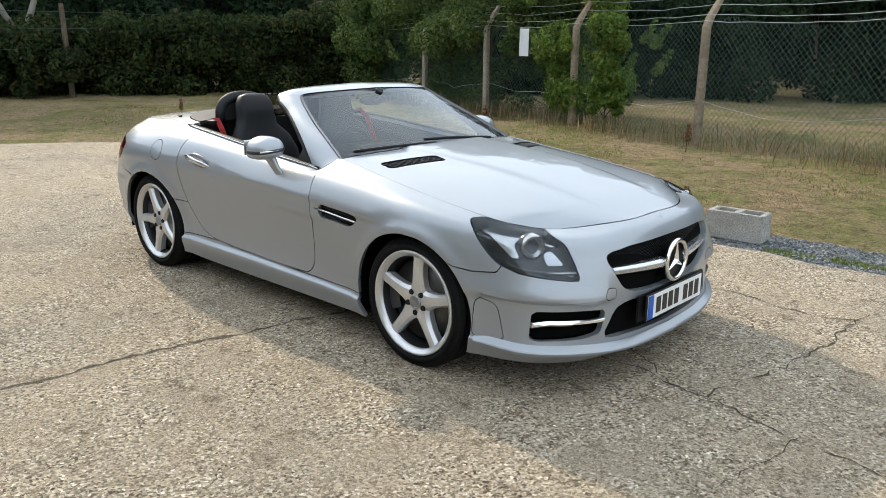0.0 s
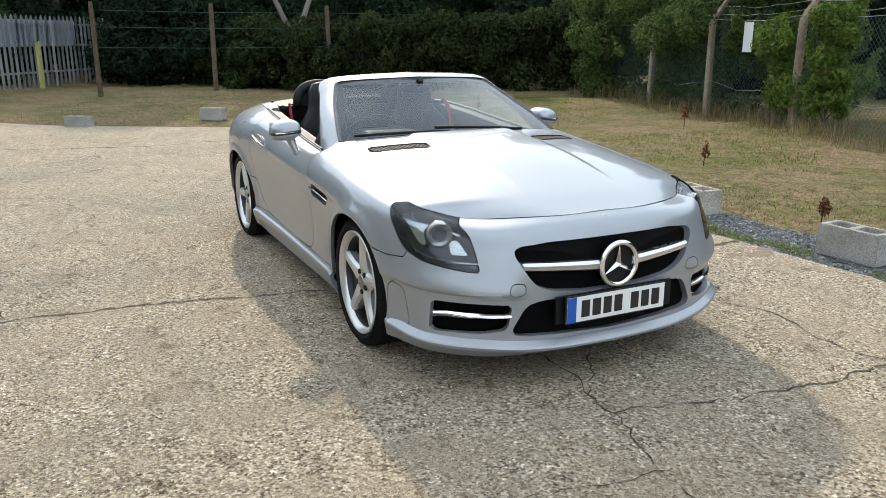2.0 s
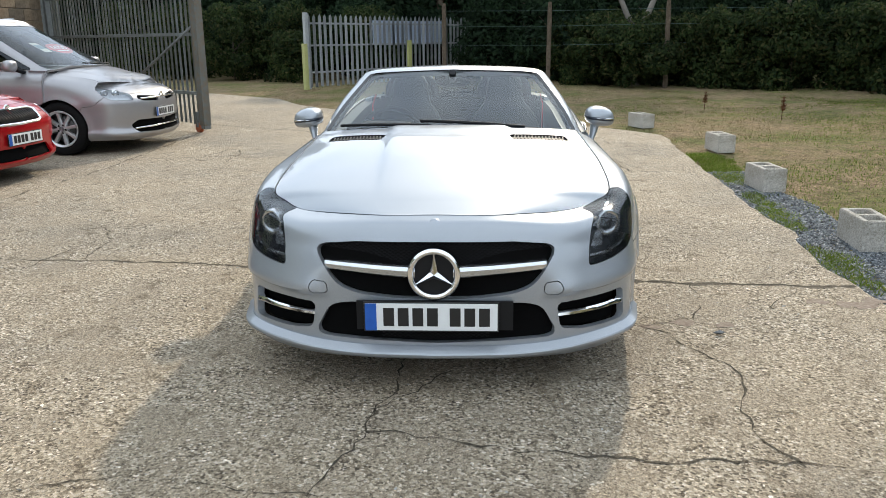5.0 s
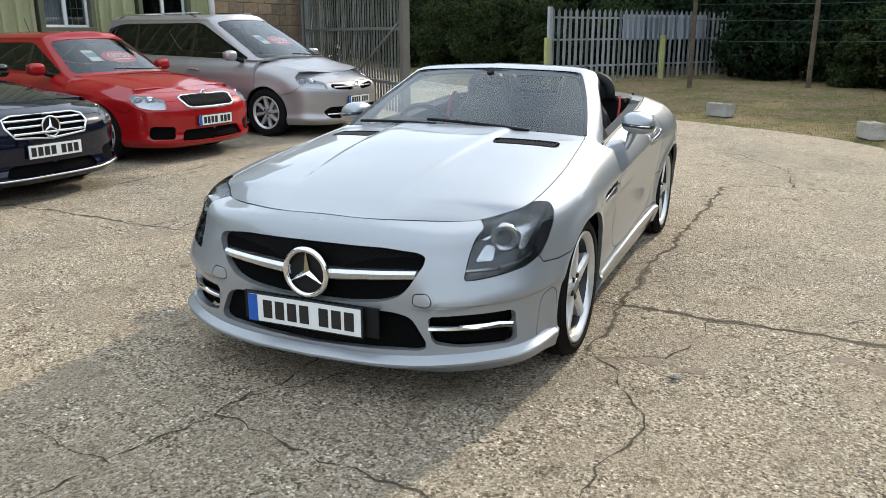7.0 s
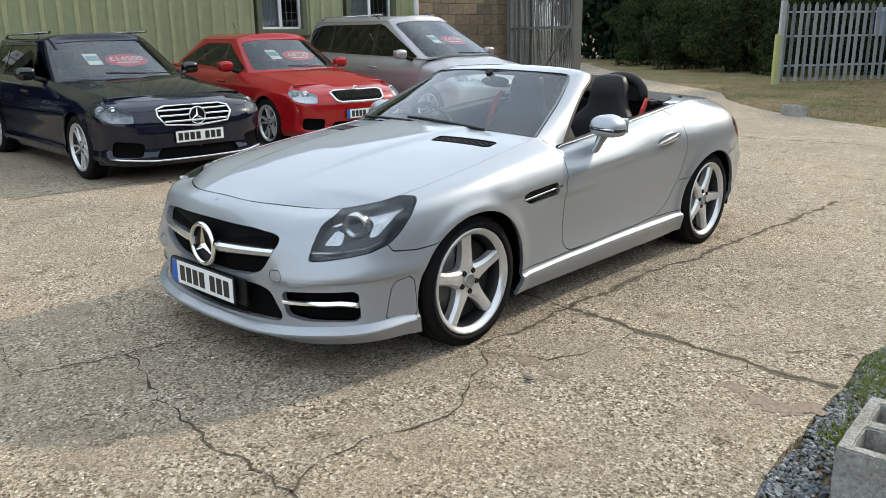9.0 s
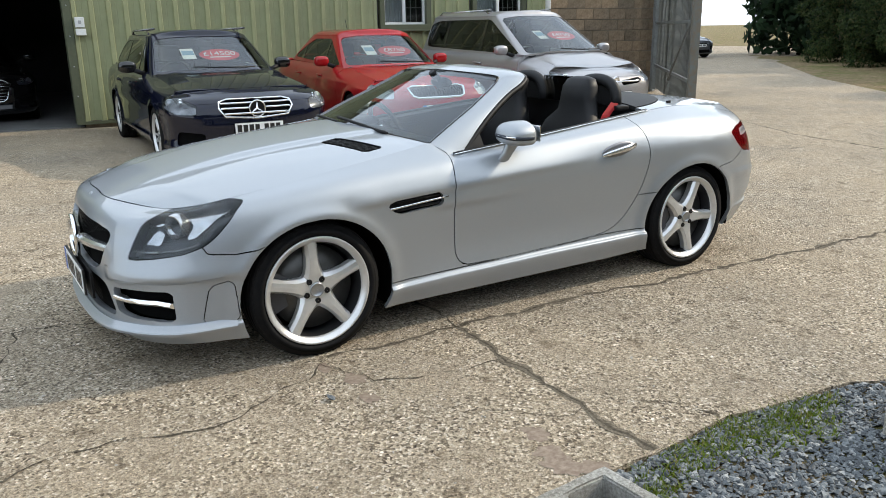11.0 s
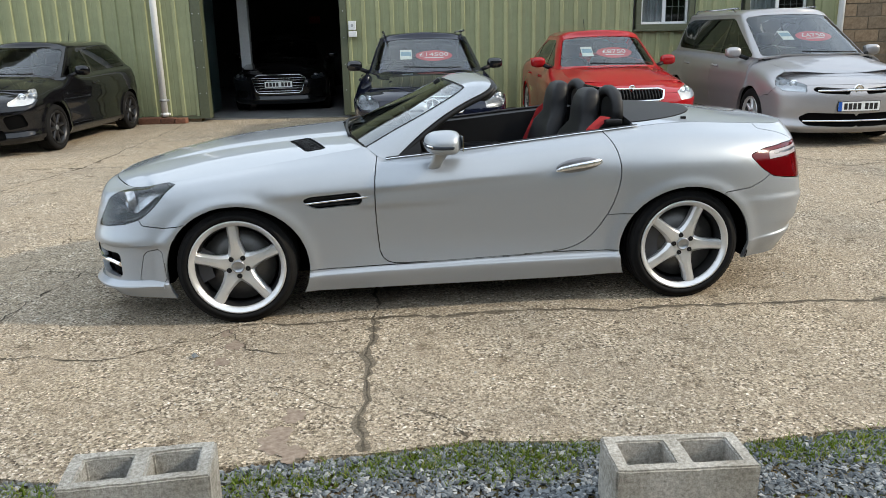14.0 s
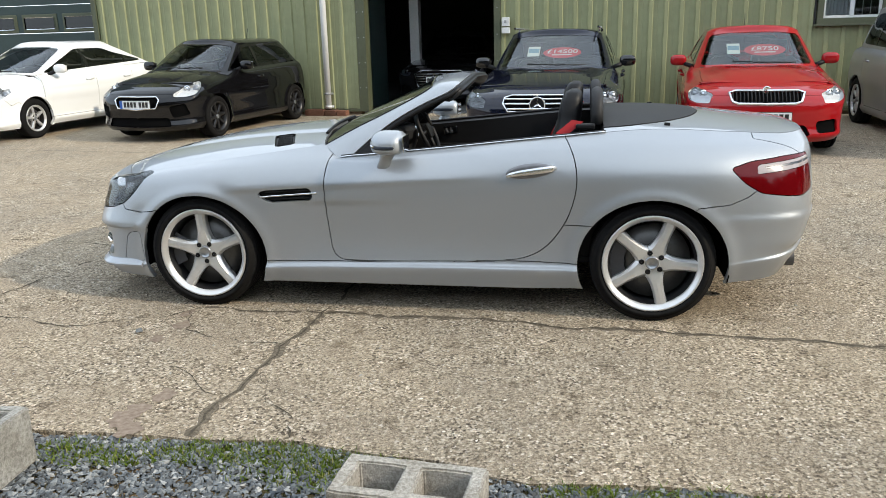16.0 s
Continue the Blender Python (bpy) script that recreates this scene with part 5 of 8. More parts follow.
def wheel(parent, m, R, rim_r, width, spokes=5, spoke_mat=None, style="star", side=1, turn=90.0, name="wheel"):
    """A wheel whose face looks along +y before m: tyre with grooves, rim, spokes, disc, caliper, cap, bolts."""
    spoke_mat = spoke_mat or M_RIM
    w = new(name)
    w.empty_display_size = 0.1
    w.parent = parent
    w.matrix_local = m
    h = width / 2
    bm = bmesh.new()
    prof = [(rim_r - 0.004, h - 0.028), (rim_r + 0.012, h - 0.004), (rim_r + 0.035, h + 0.002), (R - 0.032, h), (R - 0.012, h - 0.012), (R - 0.002, h - 0.032)]
    for k in range(4):
        c = h - 0.05 - k * (width - 0.1) / 3
        prof += [(R, c + 0.006), (R - 0.008, c + 0.004), (R - 0.008, c - 0.004), (R, c - 0.006)]
    prof += [(R - 0.002, -h + 0.032), (R - 0.012, -h + 0.012), (R - 0.032, -h), (rim_r + 0.035, -h - 0.002), (rim_r, -h + 0.02)]
    lathe(bm, prof, 64)
    part("tyre", bm, M_TYRE, w, smooth=True, angle=35)
    tv, tf = [], []
    for k in range(64):
        a = k * math.tau / 64
        ca_, sa_ = math.cos(a), math.sin(a)
        for y in (h - 0.022, -h + 0.022):
            i = len(tv)
            for r, t in ((R - 0.014, -0.010), (R - 0.016, 0.010), (R - 0.009, 0.010), (R - 0.009, -0.010)):
                for yy in (y - 0.008, y + 0.008):
                    tv.append((r * ca_ - t * sa_, yy, r * sa_ + t * ca_))
            tf += [(i + 4, i + 5, i + 7, i + 6), (i + 2, i + 3, i + 5, i + 4), (i + 6, i + 7, i + 1, i), (i, i + 2, i + 4, i + 6), (i + 1, i + 7, i + 5, i + 3)]
    tagged(mesh_ob("tread", tv, tf, M_TYRE, w), kind="stuff")
    bm = bmesh.new()
    lathe(bm, [(rim_r + 0.003, h - 0.012), (rim_r + 0.002, h - 0.005), (rim_r - 0.006, h - 0.004), (rim_r - 0.010, h - 0.011), (rim_r - 0.024, h - 0.017), (rim_r - 0.028, h - 0.032)], 64)
    part("rim", bm, spoke_mat, w, smooth=True, angle=50)
    bm = bmesh.new()
    lathe(bm, [(rim_r - 0.0275, h - 0.031), (rim_r - 0.040, h - 0.06), (rim_r - 0.034, -h + 0.02)], 64)
    part("rim_barrel", bm, M_RIMDARK, w, "dark inner rim", smooth=True)
    face_y = h - 0.018
    for k in range(spokes):
        a = turn + k * 360.0 / spokes
        bm = bmesh.new()
        if style == "star":
            sec = [(0.030, 0.032, -0.008), (0.058, 0.054, -0.005), (0.080, 0.042, -0.001), (0.115, 0.033, 0.002), (0.16, 0.029, 0.004), (rim_r - 0.032, 0.031, 0.004), (rim_r - 0.014, 0.040, 0.003), (rim_r - 0.003, 0.058, 0.002)]
        elif style == "twin":
            sec = [(0.03, 0.020, -0.004), (0.08, 0.014, 0.0), (0.14, 0.012, 0.0), (rim_r - 0.008, 0.014, 0.002)]
        else:
            sec = [(0.03, 0.034, -0.004), (0.09, 0.022, 0.0), (rim_r - 0.008, 0.026, 0.002)]
        for off in ((-11, 11) if style == "twin" else (0,)):
            rings = []
            for r, wd, dy in sec:
                y = face_y + dy - 0.012
                ring = [(r, y, wd * 0.62), (r, y + 0.003, 0.0), (r, y, -wd * 0.62), (r, y - 0.016, -wd), (r, y - 0.05, -wd * 0.95), (r, y - 0.05, wd * 0.95), (r, y - 0.016, wd)]
                rings.append([bm.verts.new(Matrix.Rotation(radians(-(a + off)), 4, "Y") @ Vector(q)) for q in ring])
            for p, q in zip(rings, rings[1:]):
                for i in range(7):
                    bm.faces.new((p[i], p[(i + 1) % 7], q[(i + 1) % 7], q[i]))
        bmesh.ops.recalc_face_normals(bm, faces=bm.faces[:])
        part("spoke", bm, spoke_mat, w, smooth=True, angle=12)
    bm = bmesh.new()
    lathe(bm, [(0.001, face_y - 0.016), (0.036, face_y - 0.016), (0.062, face_y - 0.019), (0.072, face_y - 0.027), (0.075, face_y - 0.06)], 40)
    hub = part("hub", bm, spoke_mat, w, smooth=True, angle=40)
    bm = bmesh.new()
    lathe(bm, [(0.001, face_y - 0.010), (0.026, face_y - 0.0105), (0.028, face_y - 0.008), (0.033, face_y - 0.008), (0.035, face_y - 0.013), (0.036, face_y - 0.025)], 24)
    part("centre_cap", bm, M_DULLCHROME, w, "grey emblem centre cap", smooth=True, angle=30)
    for k in range(5):
        a = radians(turn + 36 + k * 72)
        bm = bmesh.new()
        lathe(bm, [(0.001, face_y - 0.0115), (0.0115, face_y - 0.0105), (0.0150, face_y - 0.019)], 12)
        bmesh.ops.translate(bm, verts=bm.verts[:], vec=(0.052 * math.cos(a), 0.0, 0.052 * math.sin(a)))
        part("bolt", bm, M_BLACKTRIM, w)
    bm = bmesh.new()
    lathe(bm, [(0.07, h - 0.085), (rim_r - 0.055, h - 0.085), (rim_r - 0.055, h - 0.11), (0.07, h - 0.11)], 48)
    part("brake_disc", bm, M_DISC, w, smooth=True, angle=30)
    bm = bmesh.new()
    lathe(bm, [(rim_r - 0.11, h - 0.065), (rim_r - 0.04, h - 0.065), (rim_r - 0.038, h - 0.13), (rim_r - 0.11, h - 0.13)], 10, a0=radians(-25), a1=radians(30))
    bmesh.ops.recalc_face_normals(bm, faces=bm.faces[:])
    part("brake_caliper", bm, M_CALIPER, w)
    bm = bmesh.new()
    lathe(bm, [(0.001, -h + 0.03), (rim_r - 0.02, -h + 0.03)], 32)
    part("back_plate", bm, M_LINER, w)
    return w


def star_emblem(parent, x, z, r):
    """A ring with three arms on a dark ground."""
    e = new("grille_emblem")
    e.parent = parent
    e.matrix_local = Matrix.Translation((x, 0, z))
    tagged(e, "chrome round three-armed emblem")
    bm = bmesh.new()
    loop = [(0, r * math.cos(i * math.tau / 40), r * math.sin(i * math.tau / 40)) for i in range(41)]
    tube(bm, loop, r * 0.095, 8, cap=False)
    part("ring", bm, M_CHROME, e, smooth=True)
    bm = bmesh.new()
    for i in range(3):
        a = math.pi / 2 + i * math.tau / 3
        tip, top = bm.verts.new((0.0, r * math.cos(a), r * math.sin(a))), bm.verts.new((r * 0.15, 0, 0))
        for sg in (-1, 1):
            bm.faces.new((top, tip, bm.verts.new((-0.002, r * 0.19 * math.cos(a + sg * math.pi / 3), r * 0.19 * math.sin(a + sg * math.pi / 3)))))
    bmesh.ops.recalc_face_normals(bm, faces=bm.faces[:])
    part("star", bm, M_CHROME, e)
    bm = bmesh.new()
    bmesh.ops.create_circle(bm, cap_ends=True, radius=r, segments=40, matrix=Matrix.Translation((-0.006, 0, 0)) @ Matrix.Rotation(radians(90), 4, "Y"))
    part("backing", bm, M_BLACKTRIM, e)
    return e


def number_plate(parent, m, width=0.52, height=0.111, blue=True, name="number_plate"):
    """A plate with its characters as plain bars."""
    p = new(name)
    p.parent = parent
    p.matrix_local = m
    boxed("surround", (-width / 2 - 0.006, width / 2 + 0.006, -0.006, 0.004, -0.006, height + 0.006), M_PLATE_BLACK, p, 0.002)
    boxed("face", (-width / 2, width / 2, -0.009, -0.006, 0, height), M_PLATE_W, p, 0.001)
    x0 = -width / 2
    if blue:
        boxed("band", (-width / 2, -width / 2 + 0.045, -0.0105, -0.0085, 0, height), M_PLATE_BLUE, p)
        x0 += 0.05
    x = x0 + 0.022
    step = (width / 2 - 0.012 - x) / 7.6
    for k in range(7):
        if k == 4:
            x += step * 0.55
        boxed("bar", (x, x + step * 0.74, -0.0105, -0.0085, 0.018, height - 0.018), M_PLATE_BLACK, p)
        x += step
    return p

# ---------------------------------------------------------------- the silver roadster
M_SILVER = car_paint("silver_metallic", (0.338, 0.360, 0.384), 0.64, 0.45, 0.08, 0.02, 0.9)
M_LAMPREF = plain("headlamp_reflector", (0.62, 0.63, 0.64), 0.16, 0.85, c2=(0.38, 0.385, 0.39), scale=25, bumps=0)
M_BOWL = plain("lamp_bowl", (0.075, 0.078, 0.083), 0.25, 0.5, c2=(0.03, 0.031, 0.033), scale=18, bumps=0)
M_RIBBED = plain("ribbed_reflector", (0.20, 0.205, 0.21), 0.25, 0.5, c2=(0.05, 0.05, 0.055), scale=60, bumps=0)
M_SILVERTRIM = plain("satin_silver", (0.68, 0.69, 0.70), 0.22, 0.9, bumps=0, vary=0.04)
XS = [1.6, 1.215, 0.85, 0.6, 0.52, 0.43, 0.36, -0.1, -0.75, -1.215, -1.6]
LEVELS = [
    ([(2.02, 0, 0.13), (2.0, 0.33, 0.13), (1.945, 0.57, 0.135), (1.8, 0.775, 0.15)], [(0.84, 0.15), (0.85, 0.15), (0.855, 0.15), (0.855, 0.15), (0.855, 0.15), (0.855, 0.15), (0.855, 0.15), (0.855, 0.15), (0.855, 0.155), (0.85, 0.18), (0.83, 0.205)], [(-1.84, 0.72, 0.22), (-1.95, 0.48, 0.24), (-2.0, 0.24, 0.245), (-2.01, 0, 0.245)]),
    ([(2.085, 0, 0.175), (2.065, 0.33, 0.178), (2.0, 0.58, 0.195), (1.84, 0.8, 0.215)], [(0.865, 0.225), (0.888, 0.23), (0.882, 0.232), (0.881, 0.238), (0.88, 0.24), (0.88, 0.241), (0.88, 0.242), (0.88, 0.25), (0.885, 0.255), (0.888, 0.265), (0.87, 0.3)], [(-1.88, 0.765, 0.33), (-2.01, 0.5, 0.34), (-2.06, 0.25, 0.345), (-2.07, 0, 0.345)]),
    ([(2.062, 0, 0.2), (2.045, 0.33, 0.205), (1.982, 0.58, 0.225), (1.825, 0.79, 0.25)], [(0.857, 0.255), (0.88, 0.265), (0.866, 0.268), (0.863, 0.275), (0.862, 0.277), (0.861, 0.279), (0.861, 0.279), (0.858, 0.285), (0.862, 0.29), (0.88, 0.3), (0.872, 0.335)], [(-1.885, 0.755, 0.365), (-2.01, 0.49, 0.375), (-2.06, 0.25, 0.38), (-2.07, 0, 0.38)]),
    ([(2.062, 0, 0.36), (2.047, 0.33, 0.36), (1.985, 0.58, 0.36), (1.82, 0.785, 0.37)], [(0.857, 0.38), (0.893, 0.4), (0.874, 0.4), (0.861, 0.4), (0.857, 0.4), (0.855, 0.4), (0.855, 0.4), (0.853, 0.4), (0.862, 0.41), (0.893, 0.44), (0.877, 0.44)], [(-1.915, 0.765, 0.43), (-2.035, 0.5, 0.43), (-2.08, 0.25, 0.43), (-2.09, 0, 0.43)]),
    ([(2.068, 0, 0.5), (2.05, 0.33, 0.5), (1.985, 0.58, 0.5), (1.81, 0.785, 0.51)], [(0.862, 0.53), (0.908, 0.57), (0.888, 0.57), (0.877, 0.57), (0.874, 0.57), (0.873, 0.57), (0.872, 0.57), (0.872, 0.57), (0.88, 0.58), (0.91, 0.62), (0.882, 0.62)], [(-1.93, 0.755, 0.57), (-2.05, 0.5, 0.57), (-2.09, 0.25, 0.57), (-2.1, 0, 0.57)]),
    ([(2.048, 0, 0.6), (2.03, 0.33, 0.6), (1.957, 0.57, 0.6), (1.785, 0.765, 0.61)], [(0.845, 0.64), (0.902, 0.69), (0.89, 0.7), (0.884, 0.704), (0.882, 0.705), (0.882, 0.707), (0.882, 0.708), (0.882, 0.72), (0.89, 0.75), (0.905, 0.78), (0.862, 0.78)], [(-1.915, 0.72, 0.74), (-2.035, 0.48, 0.74), (-2.08, 0.24, 0.74), (-2.09, 0, 0.74)]),
    ([(2.013, 0, 0.684), (1.995, 0.32, 0.684), (1.92, 0.56, 0.678), (1.745, 0.735, 0.7)], [(0.812, 0.716), (0.858, 0.768), (0.848, 0.795), (0.841, 0.807), (0.839, 0.811), (0.837, 0.81), (0.837, 0.807), (0.832, 0.835), (0.838, 0.872), (0.828, 0.89), (0.778, 0.88)], [(-1.9, 0.65, 0.85), (-2.02, 0.45, 0.852), (-2.06, 0.22, 0.858), (-2.07, 0, 0.858)]),
    ([(1.955, 0, 0.719), (1.937, 0.28, 0.716), (1.8, 0.55, 0.705), (1.675, 0.675, 0.722)], [(0.735, 0.744), (0.757, 0.802), (0.735, 0.851), (0.714, 0.884), (0.708, 0.892), (0.768, 0.834), (0.766, 0.838), (0.755, 0.876), (0.735, 0.936), (0.69, 0.966), (0.62, 0.944)], [(-1.87, 0.53, 0.926), (-1.985, 0.38, 0.928), (-2.02, 0.2, 0.929), (-2.03, 0, 0.929)]),
]


def slk_tweak(p):
    """Arch flares and the creases along door and wing."""
    x, y, z = p[..., 0].copy(), p[..., 1].copy(), p[..., 2].copy()
    side = np.clip((y - 0.72) / 0.1, 0, 1)
    for cx, cz, r in ((1.215, 0.298, 0.355), (-1.216, 0.298, 0.357)):
        d = np.hypot((x - cx) / 1.07, z - cz)
        p[..., 1] += 0.012 * np.exp(-((d - r) / 0.035) ** 2) * side
    for x0, z0, x1, z1, amp in ((1.02, 0.672, -0.45, 0.748, 0.0085), (0.60, 0.612, 0.02, 0.622, 0.008)):
        s = z - (z0 + (x - x0) * (z1 - z0) / (x1 - x0))
        ramp_x = np.clip((x - x1) / 0.35, 0, 1) * np.clip((x0 + 0.05 - x) / 0.12, 0, 1)
        p[..., 1] += amp * np.where(s < 0, np.exp(-(s / 0.015) ** 2), np.exp(-(s / 0.055) ** 2)) * ramp_x * side
    # bumper shelf under the headlamp and its fold
    k = np.clip((x - 1.45) / 0.2, 0, 1)
    s = z - (0.415 + 0.03 * np.clip((y - 0.45) / 0.4, 0, 1))
    b = 0.022 * np.where(s > 0, np.exp(-(s / 0.06) ** 2), np.exp(-(s / 0.010) ** 2)) * k * np.clip((y - 0.42) / 0.08, 0, 1)
    p[..., 0] += b * 0.8
    p[..., 1] += b * 0.6
    # fold across the rear bumper
    k = np.clip((-1.45 - x) / 0.2, 0, 1)
    s = z - 0.545
    b = 0.010 * np.where(s > 0, np.exp(-(s / 0.012) ** 2), np.exp(-(s / 0.05) ** 2)) * k
    p[..., 0] -= b * 0.6
    p[..., 1] += b * 0.6 * np.clip(y / 0.1, 0, 1)
    return p


def side_cut(poly, ymin=0.45):
    def fn(v):
        return np.maximum(poly_sd(v[:, 0], v[:, 2], poly), ymin - v[:, 1])
    return fn


def front_cut(poly, xmin=1.5):
    def fn(v):
        return np.maximum(poly_sd(v[:, 1], v[:, 2], poly), xmin - v[:, 0])
    return fn


def arch_cut(cx, cz, r, ymin=0.5, wide=1.0):
    def fn(v):
        return np.maximum(np.hypot((v[:, 0] - cx) / wide, v[:, 2] - cz) - r, ymin - v[:, 1])
    return fn


HALF2 = math.sqrt(0.5)


def corner_cut(poly, sgn, xlim):
    """Outline seen along the diagonal of the front (sgn 1) or rear (-1) corner."""
    def fn(v):
        s = (v[:, 1] - sgn * v[:, 0]) * HALF2
        return np.maximum(poly_sd(s, v[:, 2], poly), xlim - sgn * v[:, 0])
    return fn


HEADLAMP = round_poly([(-.958, .515), (-.928, .595), (-.892, .665), (-.82, .708), (-.72, .735), (-.60, .752), (-.495, .748), (-.525, .68), (-.57, .62), (-.615, .578), (-.70, .548), (-.84, .528)], 2, 0.012)
TAILLAMP = round_poly([(-.495, .795), (-.60, .822), (-.80, .836), (-1.0, .836), (-1.02, .66), (-.84, .642), (-.74, .652), (-.62, .670), (-.545, .725)], 2, 0.012)
LAMP_OUTER = round_poly([(-.735, .716), (-.70, .728), (-.60, .742), (-.545, .738), (-.60, .665), (-.66, .612), (-.70, .610), (-.675, .665), (-.70, .70)], 1, 0.008)
LAMP_INNER = round_poly([(-.900, .585), (-.838, .648), (-.80, .636), (-.818, .584)], 1, 0.008)
LAMP_GLINT = round_poly([(-.865, .668), (-.815, .690), (-.79, .684), (-.835, .660)], 1, 0.005)
LAMP_BAND = round_poly([(-.945, .527), (-.932, .552), (-.84, .560), (-.70, .576), (-.625, .602), (-.645, .580), (-.72, .562), (-.85, .552)], 1, 0.004)
GRILLE = round_poly([(-.2, .628), (.30, .628), (.455, .613), (.475, .59), (.43, .51), (.385, .452), (.31, .425), (.15, .408), (-.2, .402)], 1)
LOWGRILLE = round_poly([(-.2, .383), (.35, .383), (.425, .365), (.485, .255), (.455, .235), (-.2, .212)], 1)
FOG = round_poly([(.487, .372), (.60, .380), (.772, .388), (.782, .262), (.60, .255), (.505, .268)], 1, 0.012)
VENT = round_poly([(.87, .648), (.83, .668), (.565, .684), (.555, .62), (.80, .604)], 1)
DOOR = [(.40, 1.0), (.445, .90), (.475, .83), (.49, .70), (.485, .49), (.465, .285), (.2, .282), (-.26, .292), (-.48, .302), (-.58, .32), (-.66, .36), (-.73, .43), (-.80, .55), (-.838, .70), (-.828, .82), (-.795, .90), (-.755, .955), (-.75, 1.1), (.35, 1.1)]
FASCIA = [(1.30, -.1), (1.40, .57), (1.50, .545), (1.58, .535), (1.69, .545), (1.73, .62), (1.735, .9), (2.4, .9), (2.4, -.1)]
RBUMPER = [(-1.40, -.1), (-1.41, .603), (-1.57, .618), (-1.66, .655), (-1.72, .70), (-1.80, .66), (-2.4, .655), (-2.4, -.1)]
SILL = [(1.1, -.1), (1.1, .268), (.2, .280), (-.3, .290), (-.48, .300), (-.60, .30), (-1.1, .29), (-1.1, -.1)]
RECESS = round_poly([(1.695, .405), (1.60, .425), (1.585, .245), (1.735, .245)], 1)

slk = thing("silver_roadster", "silver convertible roadster, roof down, parked on cracked concrete", "car")
body = level_skin(LEVELS, XS, 420, 84, "wing", slk_tweak)
body.cut(arch_cut(1.215, 0.298, 0.342, 0.5, 1.07), "gone").cut(arch_cut(-1.216, 0.298, 0.344, 0.5, 1.075), "gone")
body.cut(corner_cut(HEADLAMP, 1, 1.3), "lamp").cut(corner_cut(TAILLAMP, -1, 1.3), "tail")
body.cut(front_cut(GRILLE), "grille", ["wing"]).cut(front_cut(LOWGRILLE), "lowgrille", ["wing"]).cut(front_cut(FOG), "fog", ["wing"])
body.cut(side_cut(VENT), "vent", ["wing"]).cut(side_cut(round_poly(DOOR, 2, 0.045)), "door", ["wing"])
body.cut(side_cut(FASCIA, -1), "fascia", ["wing"]).cut(side_cut(RECESS), "recess", ["fascia"])
body.cut(side_cut(RBUMPER, -1), "rbumper", ["wing"]).cut(side_cut(SILL), "sill", ["wing"])
body.cut(lambda v: v[:, 0] + 0.2, "quarter", ["wing"])
body.cut(lambda v: np.maximum(v[:, 1] - 0.56 - 0.4 * (v[:, 2] - 0.66), v[:, 0] + 1.7), "bootface", ["quarter"])
body.cut(side_cut([(-0.1, -0.1), (-0.1, 0.485), (-1.0, 0.505), (-1.0, -0.1)]), "lowquarter", ["quarter"])
body.cut(front_cut(round_poly([(0.432, 0.418), (0.436, 0.462), (0.492, 0.470), (0.510, 0.440), (0.500, 0.416)], 1, 0.006)), "washer", ["fascia"])
flap_side = Skin(body.v.copy(), list(body.f), list(body.t))
flap_side.cut(lambda v: np.maximum(np.hypot(v[:, 0] + 1.085, v[:, 2] - 0.800) - 0.062, 0.4 - v[:, 1]), "flap", ["quarter"])

for mir, tagname in ((False, "left"), (True, "right")):
    skin_ob("front_wing", body.panel("wing", mirror=mir), M_SILVER, slk)
    skin_ob("rear_quarter", (flap_side if mir else body).panel("quarter", mirror=mir), M_SILVER, slk)
    skin_ob("rear_quarter_foot", body.panel("lowquarter", mirror=mir), M_SILVER, slk)
    skin_ob("washer_flap", body.panel("washer", mirror=mir, gap=0.001), M_SILVER, slk)
    door_ob = skin_ob("door", body.panel("door", mirror=mir, lip=0.05, gap=0.003), M_SILVER, slk)
    skin_ob("side_sill", body.panel("sill", mirror=mir), M_SILVER, slk)
    skin_ob("bumper_insert", body.panel("recess", mirror=mir, gap=0.0016), M_SILVER, slk)
skin_ob("fuel_flap", flap_side.panel("flap", mirror=True, gap=0.0022), M_SILVER, slk, "round silver fuel filler flap")
fascia = skin_ob("front_bumper", body.panel("fascia", both=True, lip=0.03), M_SILVER, slk)
skin_ob("rear_bumper", body.panel("rbumper", both=True), M_SILVER, slk)



def edge_curve(levels, xs):
    """The body's upper edge, from nose centre to tail centre."""
    rows = []
    for front, sd, rear in (levels[len(levels) // 2], levels[-1]):
        pts = [tuple(p) for p in front] + [(x, y, z) for x, (y, z) in zip(xs, sd)] + [tuple(p) for p in rear]
        a, b = pts[1], pts[-2]
        rows.append(np.array([(a[0], -a[1], a[2])] + pts + [(b[0], -b[1], b[2])]))
    t = np.concatenate([[0], np.cumsum(np.linalg.norm(np.diff(rows[0], axis=0), axis=1))])
    return herm(t, rows[1], np.linspace(t[1], t[-2], 1500))


